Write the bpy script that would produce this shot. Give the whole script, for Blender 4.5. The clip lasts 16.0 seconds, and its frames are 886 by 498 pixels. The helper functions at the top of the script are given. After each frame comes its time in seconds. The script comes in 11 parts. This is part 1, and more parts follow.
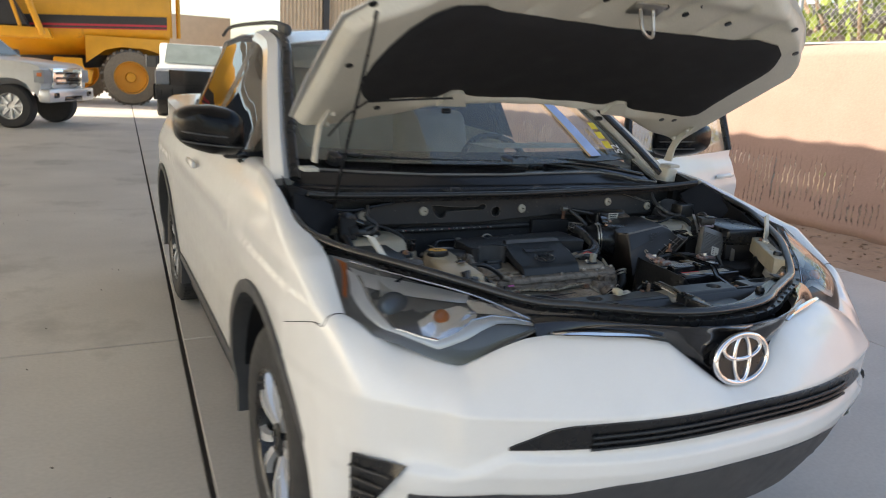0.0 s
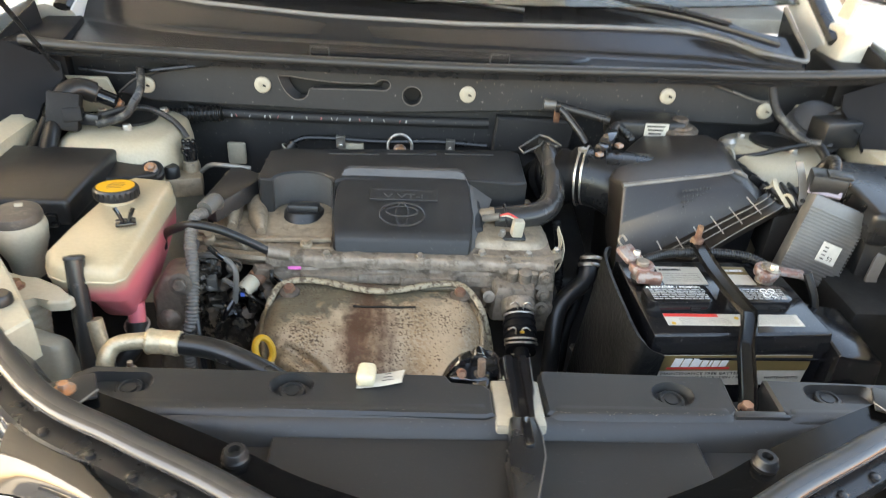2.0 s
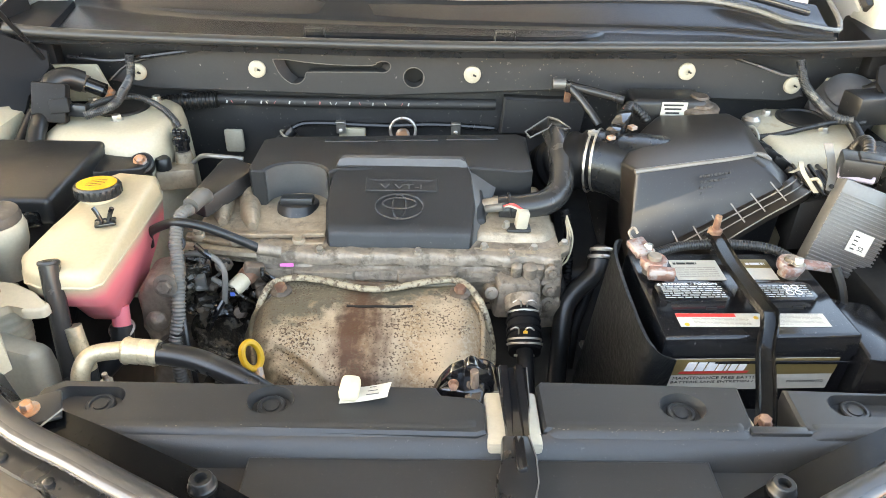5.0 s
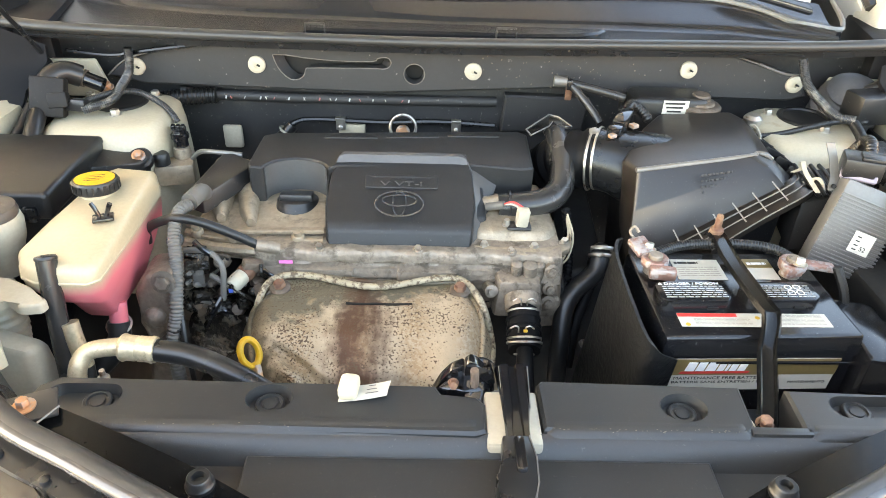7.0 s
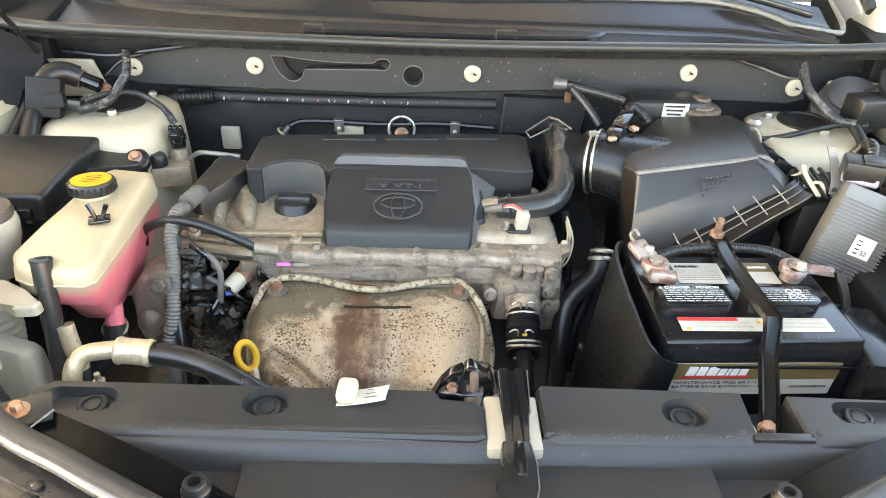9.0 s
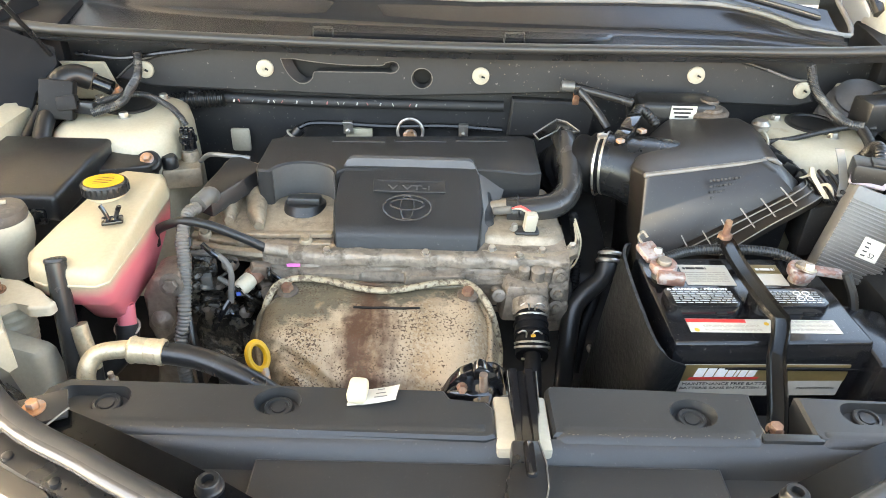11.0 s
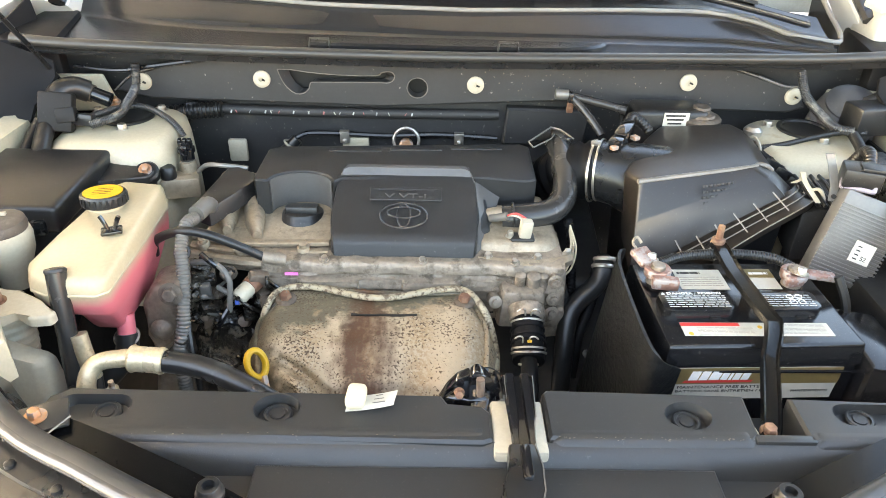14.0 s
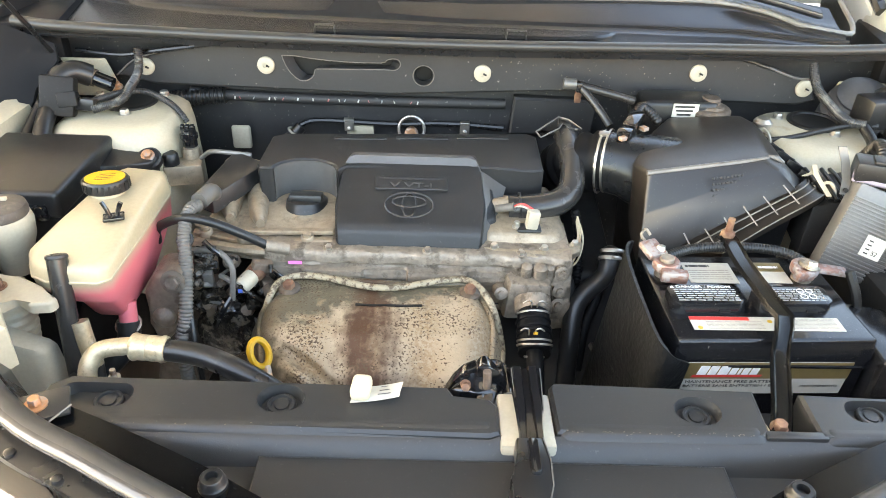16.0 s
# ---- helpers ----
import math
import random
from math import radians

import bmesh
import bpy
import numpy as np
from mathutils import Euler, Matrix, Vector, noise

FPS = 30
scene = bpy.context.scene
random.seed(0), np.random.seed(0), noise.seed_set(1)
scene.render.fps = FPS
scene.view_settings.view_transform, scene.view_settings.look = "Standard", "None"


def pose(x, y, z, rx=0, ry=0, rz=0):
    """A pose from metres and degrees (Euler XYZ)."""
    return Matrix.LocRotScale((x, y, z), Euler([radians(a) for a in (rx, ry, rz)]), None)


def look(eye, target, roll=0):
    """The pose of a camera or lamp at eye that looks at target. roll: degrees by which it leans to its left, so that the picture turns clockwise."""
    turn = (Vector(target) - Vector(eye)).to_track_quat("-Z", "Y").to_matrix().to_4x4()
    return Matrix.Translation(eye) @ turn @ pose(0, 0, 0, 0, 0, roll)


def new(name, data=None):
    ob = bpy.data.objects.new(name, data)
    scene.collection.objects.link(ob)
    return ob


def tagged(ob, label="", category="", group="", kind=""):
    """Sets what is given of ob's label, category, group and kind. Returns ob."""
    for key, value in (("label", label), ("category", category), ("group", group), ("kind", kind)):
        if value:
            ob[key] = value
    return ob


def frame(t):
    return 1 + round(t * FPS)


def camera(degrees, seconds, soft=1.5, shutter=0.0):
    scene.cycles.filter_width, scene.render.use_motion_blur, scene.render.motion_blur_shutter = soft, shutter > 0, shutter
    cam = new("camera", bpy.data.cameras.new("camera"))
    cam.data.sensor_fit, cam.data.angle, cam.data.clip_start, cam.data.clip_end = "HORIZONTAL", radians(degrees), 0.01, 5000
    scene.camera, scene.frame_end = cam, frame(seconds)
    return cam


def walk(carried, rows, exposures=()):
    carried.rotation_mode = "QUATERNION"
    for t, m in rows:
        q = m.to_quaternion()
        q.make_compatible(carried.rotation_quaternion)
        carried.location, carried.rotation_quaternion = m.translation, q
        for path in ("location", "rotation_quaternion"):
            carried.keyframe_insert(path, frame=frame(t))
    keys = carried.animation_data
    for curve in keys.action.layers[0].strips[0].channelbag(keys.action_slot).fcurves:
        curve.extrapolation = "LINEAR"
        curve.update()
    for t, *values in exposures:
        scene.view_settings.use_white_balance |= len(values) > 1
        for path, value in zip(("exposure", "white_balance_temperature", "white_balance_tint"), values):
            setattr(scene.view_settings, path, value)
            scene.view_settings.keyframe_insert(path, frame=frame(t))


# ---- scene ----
cam = camera(64.0, 16.0, 0.9, 0.5)
PATH = [
    (0, (-1.357, -1.094, 1.49), (-0.476, 0.638, 1.014), 3.2),
    (0.5, (-0.909, -0.92, 1.465), (-0.179, 0.86, 0.918), 4.1),
    (0.7, (-0.742, -0.855, 1.478), (-0.136, 0.96, 0.895), 4.0),
    (1, (-0.551, -0.7, 1.479), (-0.095, 1.109, 0.76), 4.6),
    (1.5, (-0.301, -0.431, 1.485), (0.03, 1.354, 0.646), 3.2),
    (2, (-0.1, -0.304, 1.471), (0.011, 1.417, 0.459), 3.5),
    (2.5, (-0.049, -0.261, 1.473), (-0.053, 1.418, 0.386), 0.2),
    (3, (-0.048, -0.239, 1.471), (-0.029, 1.434, 0.376), 0.7),
    (3.5, (-0.055, -0.235, 1.468), (-0.029, 1.431, 0.362), 1.0),
    (4, (-0.054, -0.237, 1.469), (-0.024, 1.435, 0.372), 1.1),
    (6.5, (-0.061, -0.236, 1.47), (-0.026, 1.447, 0.391), 1.9),
    (7, (-0.059, -0.232, 1.467), (-0.02, 1.445, 0.378), 1.9),
    (7.5, (-0.061, -0.228, 1.465), (-0.026, 1.447, 0.373), 2.1),
    (8, (-0.06, -0.227, 1.465), (-0.025, 1.451, 0.377), 2.1),
    (8.5, (-0.061, -0.226, 1.464), (-0.017, 1.456, 0.382), 2.2),
    (9, (-0.061, -0.226, 1.464), (-0.015, 1.455, 0.38), 2.2),
    (11.5, (-0.066, -0.234, 1.467), (-0.038, 1.45, 0.388), 2.0),
    (12, (-0.066, -0.238, 1.466), (-0.037, 1.449, 0.391), 2.0),
    (12.5, (-0.068, -0.245, 1.468), (-0.044, 1.454, 0.413), 2.5),
    (13, (-0.066, -0.245, 1.467), (-0.031, 1.447, 0.402), 2.2),
    (13.5, (-0.065, -0.244, 1.471), (-0.026, 1.456, 0.419), 1.9),
    (14, (-0.064, -0.241, 1.47), (-0.028, 1.455, 0.412), 1.6),
    (14.5, (-0.068, -0.236, 1.467), (-0.039, 1.456, 0.401), 2.0),
    (15, (-0.068, -0.231, 1.464), (-0.032, 1.456, 0.391), 2.4),
    (15.5, (-0.071, -0.23, 1.462), (-0.032, 1.457, 0.389), 2.7),
    (16, (-0.071, -0.231, 1.463), (-0.036, 1.451, 0.382), 2.2),
]
walk(cam, [(t, look(eye, target, roll)) for t, eye, target, roll in PATH],
     exposures=[(0, 1.18, 7300, 10), (0.5, 1.36, 7500, 10), (0.8, 1.35, 7800, 10), (1.0, 1.5, 8000, 10), (1.5, 2.58, 8600, 10), (2.0, 3.43, 8900, 10), (2.5, 3.86, 9100, 10), (3.0, 4.0, 9100, 10), (16, 4.0, 9100, 10)])

# ---- world and sun ----
world = bpy.data.worlds.new("sky")
scene.world = world
world.use_nodes = True
wn = world.node_tree.nodes
wl = world.node_tree.links
sky = wn.new("ShaderNodeTexSky")
sky.sky_type = "NISHITA"
sky.sun_disc = False
sky.sun_elevation = radians(33)
sky.sun_rotation = radians(-78)
sky.altitude = 300
sky.dust_density = 2.0
wl.new(sky.outputs[0], wn["Background"].inputs[0])
wn["Background"].inputs[1].default_value = 0.15
sun_data = bpy.data.lights.new("sun", "SUN")
sun_data.energy, sun_data.angle, sun_data.color = 4.5, radians(0.5), (1.0, 0.95, 0.86)
sun = new("sun", sun_data)
sun.matrix_world = look((-9.0, 2.0, 5.95), (0, 0, 0))


# ---- building helpers ----
SHIFT = {}


def thing(name, label, category, at=(0, 0, 0), group="", kind=""):
    """An Empty at the base of a thing; its parts are given in world metres."""
    ob = new(name)
    ob.empty_display_size = 0.05
    ob.location = at
    SHIFT[ob.name] = Vector(at)
    return tagged(ob, label, category, group, kind)


def to_mesh(name, bm, material, sharp=38):
    me = bpy.data.meshes.new(name)
    bmesh.ops.recalc_face_normals(bm, faces=bm.faces[:])
    bm.to_mesh(me)
    bm.free()
    if me.polygons:
        me.polygons.foreach_set("use_smooth", [True] * len(me.polygons))
        me.set_sharp_from_angle(angle=radians(sharp))
    me.materials.append(material)
    return me


def part(name, bm, material, parent, label="", sharp=38, kind=""):
    """One mesh object under a thing or under a part."""
    off = SHIFT[parent.name]
    bmesh.ops.translate(bm, verts=bm.verts[:], vec=-off)
    ob = new(name, to_mesh(name, bm, material, sharp))
    ob.parent = parent
    SHIFT[ob.name] = off
    if label:
        ob["label"] = label
    if kind:
        ob["kind"] = kind
    return ob


def single(name, bm, material, label, category, group="", kind="", sharp=38):
    """A thing that is one mesh."""
    ob = new(name, to_mesh(name, bm, material, sharp))
    SHIFT[ob.name] = Vector((0, 0, 0))
    return tagged(ob, label, category, group, kind)


def B():
    return bmesh.new()


def box(bm, c, s, rot=(0, 0, 0), bevel=0.0, seg=2, taper=1.0):
    """A box at centre c with sizes s, turned by rot degrees, top scaled by taper, edges rounded by bevel."""
    m = pose(*c, *rot)
    r = bmesh.ops.create_cube(bm, size=1.0)
    for v in r["verts"]:
        k = taper if v.co.z > 0 else 1.0
        v.co = m @ Vector((v.co.x * s[0] * k, v.co.y * s[1] * k, v.co.z * s[2]))
    if bevel:
        es = list({e for v in r["verts"] for e in v.link_edges})
        bmesh.ops.bevel(bm, geom=es, offset=bevel, segments=seg, profile=0.5, affect="EDGES")
    return bm


def prism(bm, outline, z0, z1, bevel=0.0, seg=2, m=None, scale_top=1.0, shift_top=(0, 0)):
    """A closed outline of (x, y) raised from z0 to z1; the rim of the top is rounded."""
    m = m or Matrix()
    cx = sum(p[0] for p in outline) / len(outline)
    cy = sum(p[1] for p in outline) / len(outline)
    lo = [bm.verts.new(m @ Vector((x, y, z0))) for x, y in outline]
    hi = [bm.verts.new(m @ Vector((cx + (x - cx) * scale_top + shift_top[0], cy + (y - cy) * scale_top + shift_top[1], z1))) for x, y in outline]
    n = len(outline)
    top = bm.faces.new(hi)
    bm.faces.new(lo[::-1])
    for i in range(n):
        bm.faces.new((lo[i], lo[(i + 1) % n], hi[(i + 1) % n], hi[i]))
    if bevel:
        bmesh.ops.bevel(bm, geom=list(top.edges) + [e for v in hi for e in v.link_edges if e not in top.edges], offset=bevel, segments=seg, profile=0.5, affect="EDGES")
    return bm


def hull_loft(bm, rings, closed=True, caps=True):
    """Skin between rings of equally many points."""
    vs = [[bm.verts.new(p) for p in r] for r in rings]
    n = len(vs[0])
    for a, b in zip(vs, vs[1:]):
        for i in range(n if closed else n - 1):
            bm.faces.new((a[i], a[(i + 1) % n], b[(i + 1) % n], b[i]))
    if caps and closed:
        bm.faces.new(vs[0][::-1])
        bm.faces.new(vs[-1])
    return bm


def smooth_path(pts, steps=6):
    """Catmull-Rom through points."""
    p = [Vector(q) for q in pts]
    if len(p) < 3:
        return p
    p = [p[0] * 2 - p[1]] + p + [p[-1] * 2 - p[-2]]
    out = []
    for i in range(1, len(p) - 2):
        for k in range(steps):
            t = k / steps
            a, b, c, d = p[i - 1], p[i], p[i + 1], p[i + 2]
            out.append(0.5 * ((2 * b) + (c - a) * t + (2 * a - 5 * b + 4 * c - d) * t * t + (3 * b - a - 3 * c + d) * t ** 3))
    out.append(p[-2])
    return out


def tube(bm, pts, r, seg=12, steps=6, ribs=0.0, pitch=0.008, flat=1.0, ends=True, smooth=True):
    """A round hose or bar through points; ribs makes it a corrugated conduit."""
    path = smooth_path(pts, steps) if smooth else [Vector(q) for q in pts]
    radii = [r] * len(path)
    if ribs:
        dense, radii, run = [], [], 0.0
        for a, b in zip(path, path[1:]):
            n = max(1, int((b - a).length / (pitch / 4)))
            for k in range(n):
                dense.append(a.lerp(b, k / n))
        path = dense + [path[-1]]
        radii = [r + ribs * (1 if (i // 2) % 2 else -1) for i in range(len(path))]
    tan = [(path[min(i + 1, len(path) - 1)] - path[max(i - 1, 0)]).normalized() for i in range(len(path))]
    up = Vector((0, 0, 1)) if abs(tan[0].z) < 0.9 else Vector((0, 1, 0))
    rings = []
    for c, t, rr in zip(path, tan, radii):
        side = t.cross(up).normalized()
        up = side.cross(t).normalized()
        rings.append([c + (side * math.cos(a) + up * math.sin(a) * flat) * rr for a in [2 * math.pi * k / seg for k in range(seg)]])
    return hull_loft(bm, rings, caps=ends)


def lathe(bm, profile, m, seg=28):
    """A turned form: profile of (radius, height) about the z axis of m."""
    rings = [[m @ Vector((r * math.cos(2 * math.pi * k / seg), r * math.sin(2 * math.pi * k / seg), h)) for k in range(seg)] for r, h in profile]
    return hull_loft(bm, rings)


def up_axis(c, d):
    """A pose at c with its z axis along d."""
    return Matrix.Translation(c) @ Vector(d).to_track_quat("Z", "Y").to_matrix().to_4x4()


def sheet(bm, f, nu, nv, thick=0.0):
    """A surface f(u, v), u and v from 0 to 1, thickened along its normals."""
    g = [[bm.verts.new(f(i / nu, j / nv)) for j in range(nv + 1)] for i in range(nu + 1)]
    faces = [bm.faces.new((g[i][j], g[i + 1][j], g[i + 1][j + 1], g[i][j + 1])) for i in range(nu) for j in range(nv)]
    if thick:
        bmesh.ops.recalc_face_normals(bm, faces=faces)
        bmesh.ops.solidify(bm, geom=faces, thickness=thick)
    return bm


def curve_at(keys, t):
    """Smooth value from sorted (t, value) pairs."""
    if t <= keys[0][0]:
        return keys[0][1]
    for (a, va), (b, vb) in zip(keys, keys[1:]):
        if t <= b:
            k = (t - a) / (b - a)
            return va + (vb - va) * k
    return keys[-1][1]


def bolt(bm, c, d=(0, 0, 1), r=0.007, washer=0.012):
    m = up_axis(c, d)
    lathe(bm, [(washer, 0), (washer, 0.0015), (r * 1.05, 0.002), (r * 1.05, 0.003)], m, 18)
    lathe(bm, [(r, 0.003), (r, 0.008), (r * 0.85, 0.0095), (0.001, 0.0095)], m, 6)
    return bm


def torus_ring(bm, m, rx, ry, r, seg=48, cs=10, flat=1.0):
    rings = []
    for k in range(seg):
        a = 2 * math.pi * k / seg
        c = Vector((rx * math.cos(a), ry * math.sin(a), 0))
        out = Vector((math.cos(a) / rx, math.sin(a) / ry, 0)).normalized()
        rings.append([m @ (c + out * r * math.cos(b) + Vector((0, 0, r * flat * math.sin(b)))) for b in [2 * math.pi * q / cs for q in range(cs)]])
    rings.append(rings[0])
    hull_loft(bm, rings, caps=False)
    bmesh.ops.remove_doubles(bm, verts=bm.verts[:], dist=1e-6)
    return bm


def rounded(w, h, r, n=5, cx=0.0, cy=0.0):
    """Outline of a rectangle with round corners."""
    pts = []
    for sx, sy, a0 in ((1, 1, 0), (-1, 1, 90), (-1, -1, 180), (1, -1, 270)):
        for k in range(n + 1):
            a = radians(a0 + 90 * k / n)
            pts.append((cx + sx * (w / 2 - r) + r * math.cos(a), cy + sy * (h / 2 - r) + r * math.sin(a)))
    return pts


def letters(name, text, m, size, material, parent, align="LEFT", depth=0.0004, stretch=1.0, bold=0.0, shear=0.0, fit=None):
    """Raised writing in the built-in font, turned into a mesh. fit: the width in metres that it must fill."""
    cu = bpy.data.curves.new(name, "FONT")
    cu.body, cu.size, cu.extrude, cu.align_x, cu.offset, cu.shear = text, size, depth, align, bold, shear
    tmp = bpy.data.objects.new(name, cu)
    scene.collection.objects.link(tmp)
    dg = bpy.context.evaluated_depsgraph_get()
    me = bpy.data.meshes.new_from_object(tmp.evaluated_get(dg))
    bpy.data.objects.remove(tmp)
    w = max(v.co.x for v in me.vertices) - min(v.co.x for v in me.vertices)
    k = fit / w if fit else stretch
    for v in me.vertices:
        v.co = m @ Vector((v.co.x * k, v.co.y, v.co.z))
    me.materials.clear()
    me.materials.append(material)
    me.transform(Matrix.Translation(-SHIFT[parent.name]))
    ob = new(name, me)
    ob.parent = parent
    SHIFT[ob.name] = SHIFT[parent.name]
    return ob


# ---- materials ----
def mat(name, col, rough=0.5, metal=0.0, var=0.12, scale=12.0, bump=0.05, bscale=350.0, fine=0.06, coat=0.0,
        stain=None, stain_at=0.62, stain_scale=9.0, spec=0.5, rvar=0.12, bdist=0.001, random_tone=0.0, dust=0.0, dust_scale=300.0):
    """A surface with broad and fine variation of colour and gloss, grain as bump, and stains with edges of their own."""
    m = bpy.data.materials.new(name)
    m.use_nodes = True
    n, l = m.node_tree.nodes, m.node_tree.links
    p = n["Principled BSDF"]
    co = n.new("ShaderNodeTexCoord")

    def noise_tex(s, detail=4.0, r=0.55):
        t = n.new("ShaderNodeTexNoise")
        t.inputs["Scale"].default_value, t.inputs["Detail"].default_value, t.inputs["Roughness"].default_value = s, detail, r
        l.new(co.outputs["Object"], t.inputs["Vector"])
        return t.outputs["Fac"]

    def scaled(sock, a, b):
        t = n.new("ShaderNodeMapRange")
        t.inputs["From Min"].default_value, t.inputs["From Max"].default_value = 0.25, 0.75
        t.inputs["To Min"].default_value, t.inputs["To Max"].default_value = a, b
        l.new(sock, t.inputs["Value"])
        return t.outputs[0]

    def mul(a, b):
        t = n.new("ShaderNodeMath")
        t.operation = "MULTIPLY"
        l.new(a, t.inputs[0])
        l.new(b, t.inputs[1])
        return t.outputs[0]

    broad, grain = noise_tex(scale), noise_tex(bscale * 0.6, 2.0)
    tone = mul(scaled(broad, 1 - var, 1 + var), scaled(grain, 1 - fine, 1 + fine))
    if random_tone:
        oi = n.new("ShaderNodeObjectInfo")
        t = n.new("ShaderNodeMapRange")
        t.inputs["To Min"].default_value, t.inputs["To Max"].default_value = 1 - random_tone, 1 + random_tone
        l.new(oi.outputs["Random"], t.inputs["Value"])
        tone = mul(tone, t.outputs[0])
    mix = n.new("ShaderNodeVectorMath")
    mix.operation = "SCALE"
    mix.inputs[0].default_value = col
    l.new(tone, mix.inputs["Scale"])
    colour = mix.outputs[0]
    r_sock = scaled(noise_tex(scale * 2.3), max(0.02, rough - rvar * rough), min(1.0, rough + rvar * rough))
    if stain:
        st = n.new("ShaderNodeMapRange")
        st.inputs["From Min"].default_value, st.inputs["From Max"].default_value = stain_at - 0.05, stain_at + 0.05
        l.new(noise_tex(stain_scale, 8.0, 0.65), st.inputs["Value"])
        mx = n.new("ShaderNodeMix")
        mx.data_type = "RGBA"
        l.new(st.outputs[0], mx.inputs["Factor"])
        l.new(colour, mx.inputs["A"])
        mx.inputs["B"].default_value = (*stain, 1)
        colour = mx.outputs["Result"]
        ra = n.new("ShaderNodeMath")
        ra.operation = "MULTIPLY_ADD"
        l.new(st.outputs[0], ra.inputs[0])
        ra.inputs[1].default_value = 0.25
        l.new(r_sock, ra.inputs[2])
        ra.use_clamp = True
        r_sock = ra.outputs[0]
    if dust:
        ds = n.new("ShaderNodeMapRange")
        ds.inputs["From Min"].default_value, ds.inputs["From Max"].default_value = 0.66, 0.72
        ds.inputs["To Max"].default_value = dust
        l.new(noise_tex(dust_scale, 3.0, 0.6), ds.inputs["Value"])
        dx = n.new("ShaderNodeMix")
        dx.data_type = "RGBA"
        l.new(ds.outputs[0], dx.inputs["Factor"])
        l.new(colour, dx.inputs["A"])
        dx.inputs["B"].default_value = (0.42, 0.39, 0.34, 1)
        colour = dx.outputs["Result"]
    l.new(colour, p.inputs["Base Color"])
    l.new(r_sock, p.inputs["Roughness"])
    p.inputs["Metallic"].default_value = metal
    p.inputs["Specular IOR Level"].default_value = spec
    p.inputs["Coat Weight"].default_value = coat
    p.inputs["Coat Roughness"].default_value = 0.06
    if bump:
        bp = n.new("ShaderNodeBump")
        bp.inputs["Strength"].default_value, bp.inputs["Distance"].default_value = bump, bdist
        l.new(noise_tex(bscale, 3.0), bp.inputs["Height"])
        l.new(bp.outputs[0], p.inputs["Normal"])
    return m


def glass(name, tint=(0.9, 0.95, 0.92), clear=0.9, ior=1.55, film=0.0, film_col=(0.5, 0.5, 0.45)):
    """A thin pane: clear with a mirror gloss that grows at grazing angles, and a pale film that paints in reflected
    haze.
    """
    m = bpy.data.materials.new(name)
    m.use_nodes = True
    n, l = m.node_tree.nodes, m.node_tree.links
    n.remove(n["Principled BSDF"])
    tr, gl, fr, mx = n.new("ShaderNodeBsdfTransparent"), n.new("ShaderNodeBsdfGlossy"), n.new("ShaderNodeFresnel"), n.new("ShaderNodeMixShader")
    tr.inputs[0].default_value = (tint[0] * clear, tint[1] * clear, tint[2] * clear, 1)
    gl.inputs["Roughness"].default_value = 0.01
    fr.inputs["IOR"].default_value = ior
    l.new(fr.outputs[0], mx.inputs[0])
    l.new(tr.outputs[0], mx.inputs[1])
    l.new(gl.outputs[0], mx.inputs[2])
    out = mx.outputs[0]
    if film:
        du, fm = n.new("ShaderNodeBsdfDiffuse"), n.new("ShaderNodeMixShader")
        dn, dr = n.new("ShaderNodeTexNoise"), n.new("ShaderNodeMapRange")
        dn.inputs["Scale"].default_value, dn.inputs["Detail"].default_value = 5.0, 6
        dr.inputs["From Min"].default_value, dr.inputs["From Max"].default_value = 0.3, 0.7
        dr.inputs["To Min"].default_value, dr.inputs["To Max"].default_value = film * 0.7, film * 1.3
        du.inputs[0].default_value = (*film_col, 1)
        l.new(dn.outputs["Fac"], dr.inputs["Value"])
        l.new(dr.outputs[0], fm.inputs[0])
        l.new(out, fm.inputs[1])
        l.new(du.outputs[0], fm.inputs[2])
        out = fm.outputs[0]
    l.new(out, n["Material Output"].inputs[0])
    return m


M_PAINT = mat("white_paint", (0.77, 0.765, 0.735), 0.22, var=0.02, fine=0.01, bump=0.0, coat=0.6)
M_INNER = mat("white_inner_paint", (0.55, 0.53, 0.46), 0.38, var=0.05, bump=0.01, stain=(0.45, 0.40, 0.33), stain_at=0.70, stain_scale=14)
M_CREAM = mat("dusty_white_paint", (0.43, 0.385, 0.285), 0.42, var=0.08, bump=0.02, stain=(0.38, 0.31, 0.22), stain_at=0.66, stain_scale=16)
M_GLOSS = mat("gloss_black", (0.008, 0.008, 0.009), 0.10, var=0.1, bump=0.0, coat=0.5)
M_MIRR = mat("mirror_cap_black", (0.006, 0.006, 0.0065), 0.22, var=0.05, bump=0.0, spec=0.22)
M_SATIN = mat("satin_black", (0.012, 0.012, 0.0125), 0.28, var=0.15, bump=0.03, stain=(0.06, 0.057, 0.052), stain_at=0.70, stain_scale=18)
M_PLAST = mat("black_plastic", (0.012, 0.012, 0.0125), 0.38, var=0.15, bump=0.12, bscale=900, stain=(0.055, 0.05, 0.044), stain_at=0.72, stain_scale=14, dust=0.2)
M_COVER = mat("engine_cover_plastic", (0.013, 0.0138, 0.015), 0.38, var=0.12, bump=0.6, bscale=1000, bdist=0.0009, stain=(0.06, 0.056, 0.05), stain_at=0.74, stain_scale=12, dust=0.15)
M_RADC = mat("shroud_plastic", (0.026, 0.0260, 0.0257), 0.38, var=0.10, bump=0.1, bscale=900, stain=(0.036, 0.034, 0.031), stain_at=0.66, stain_scale=7, dust=0.06, dust_scale=260)
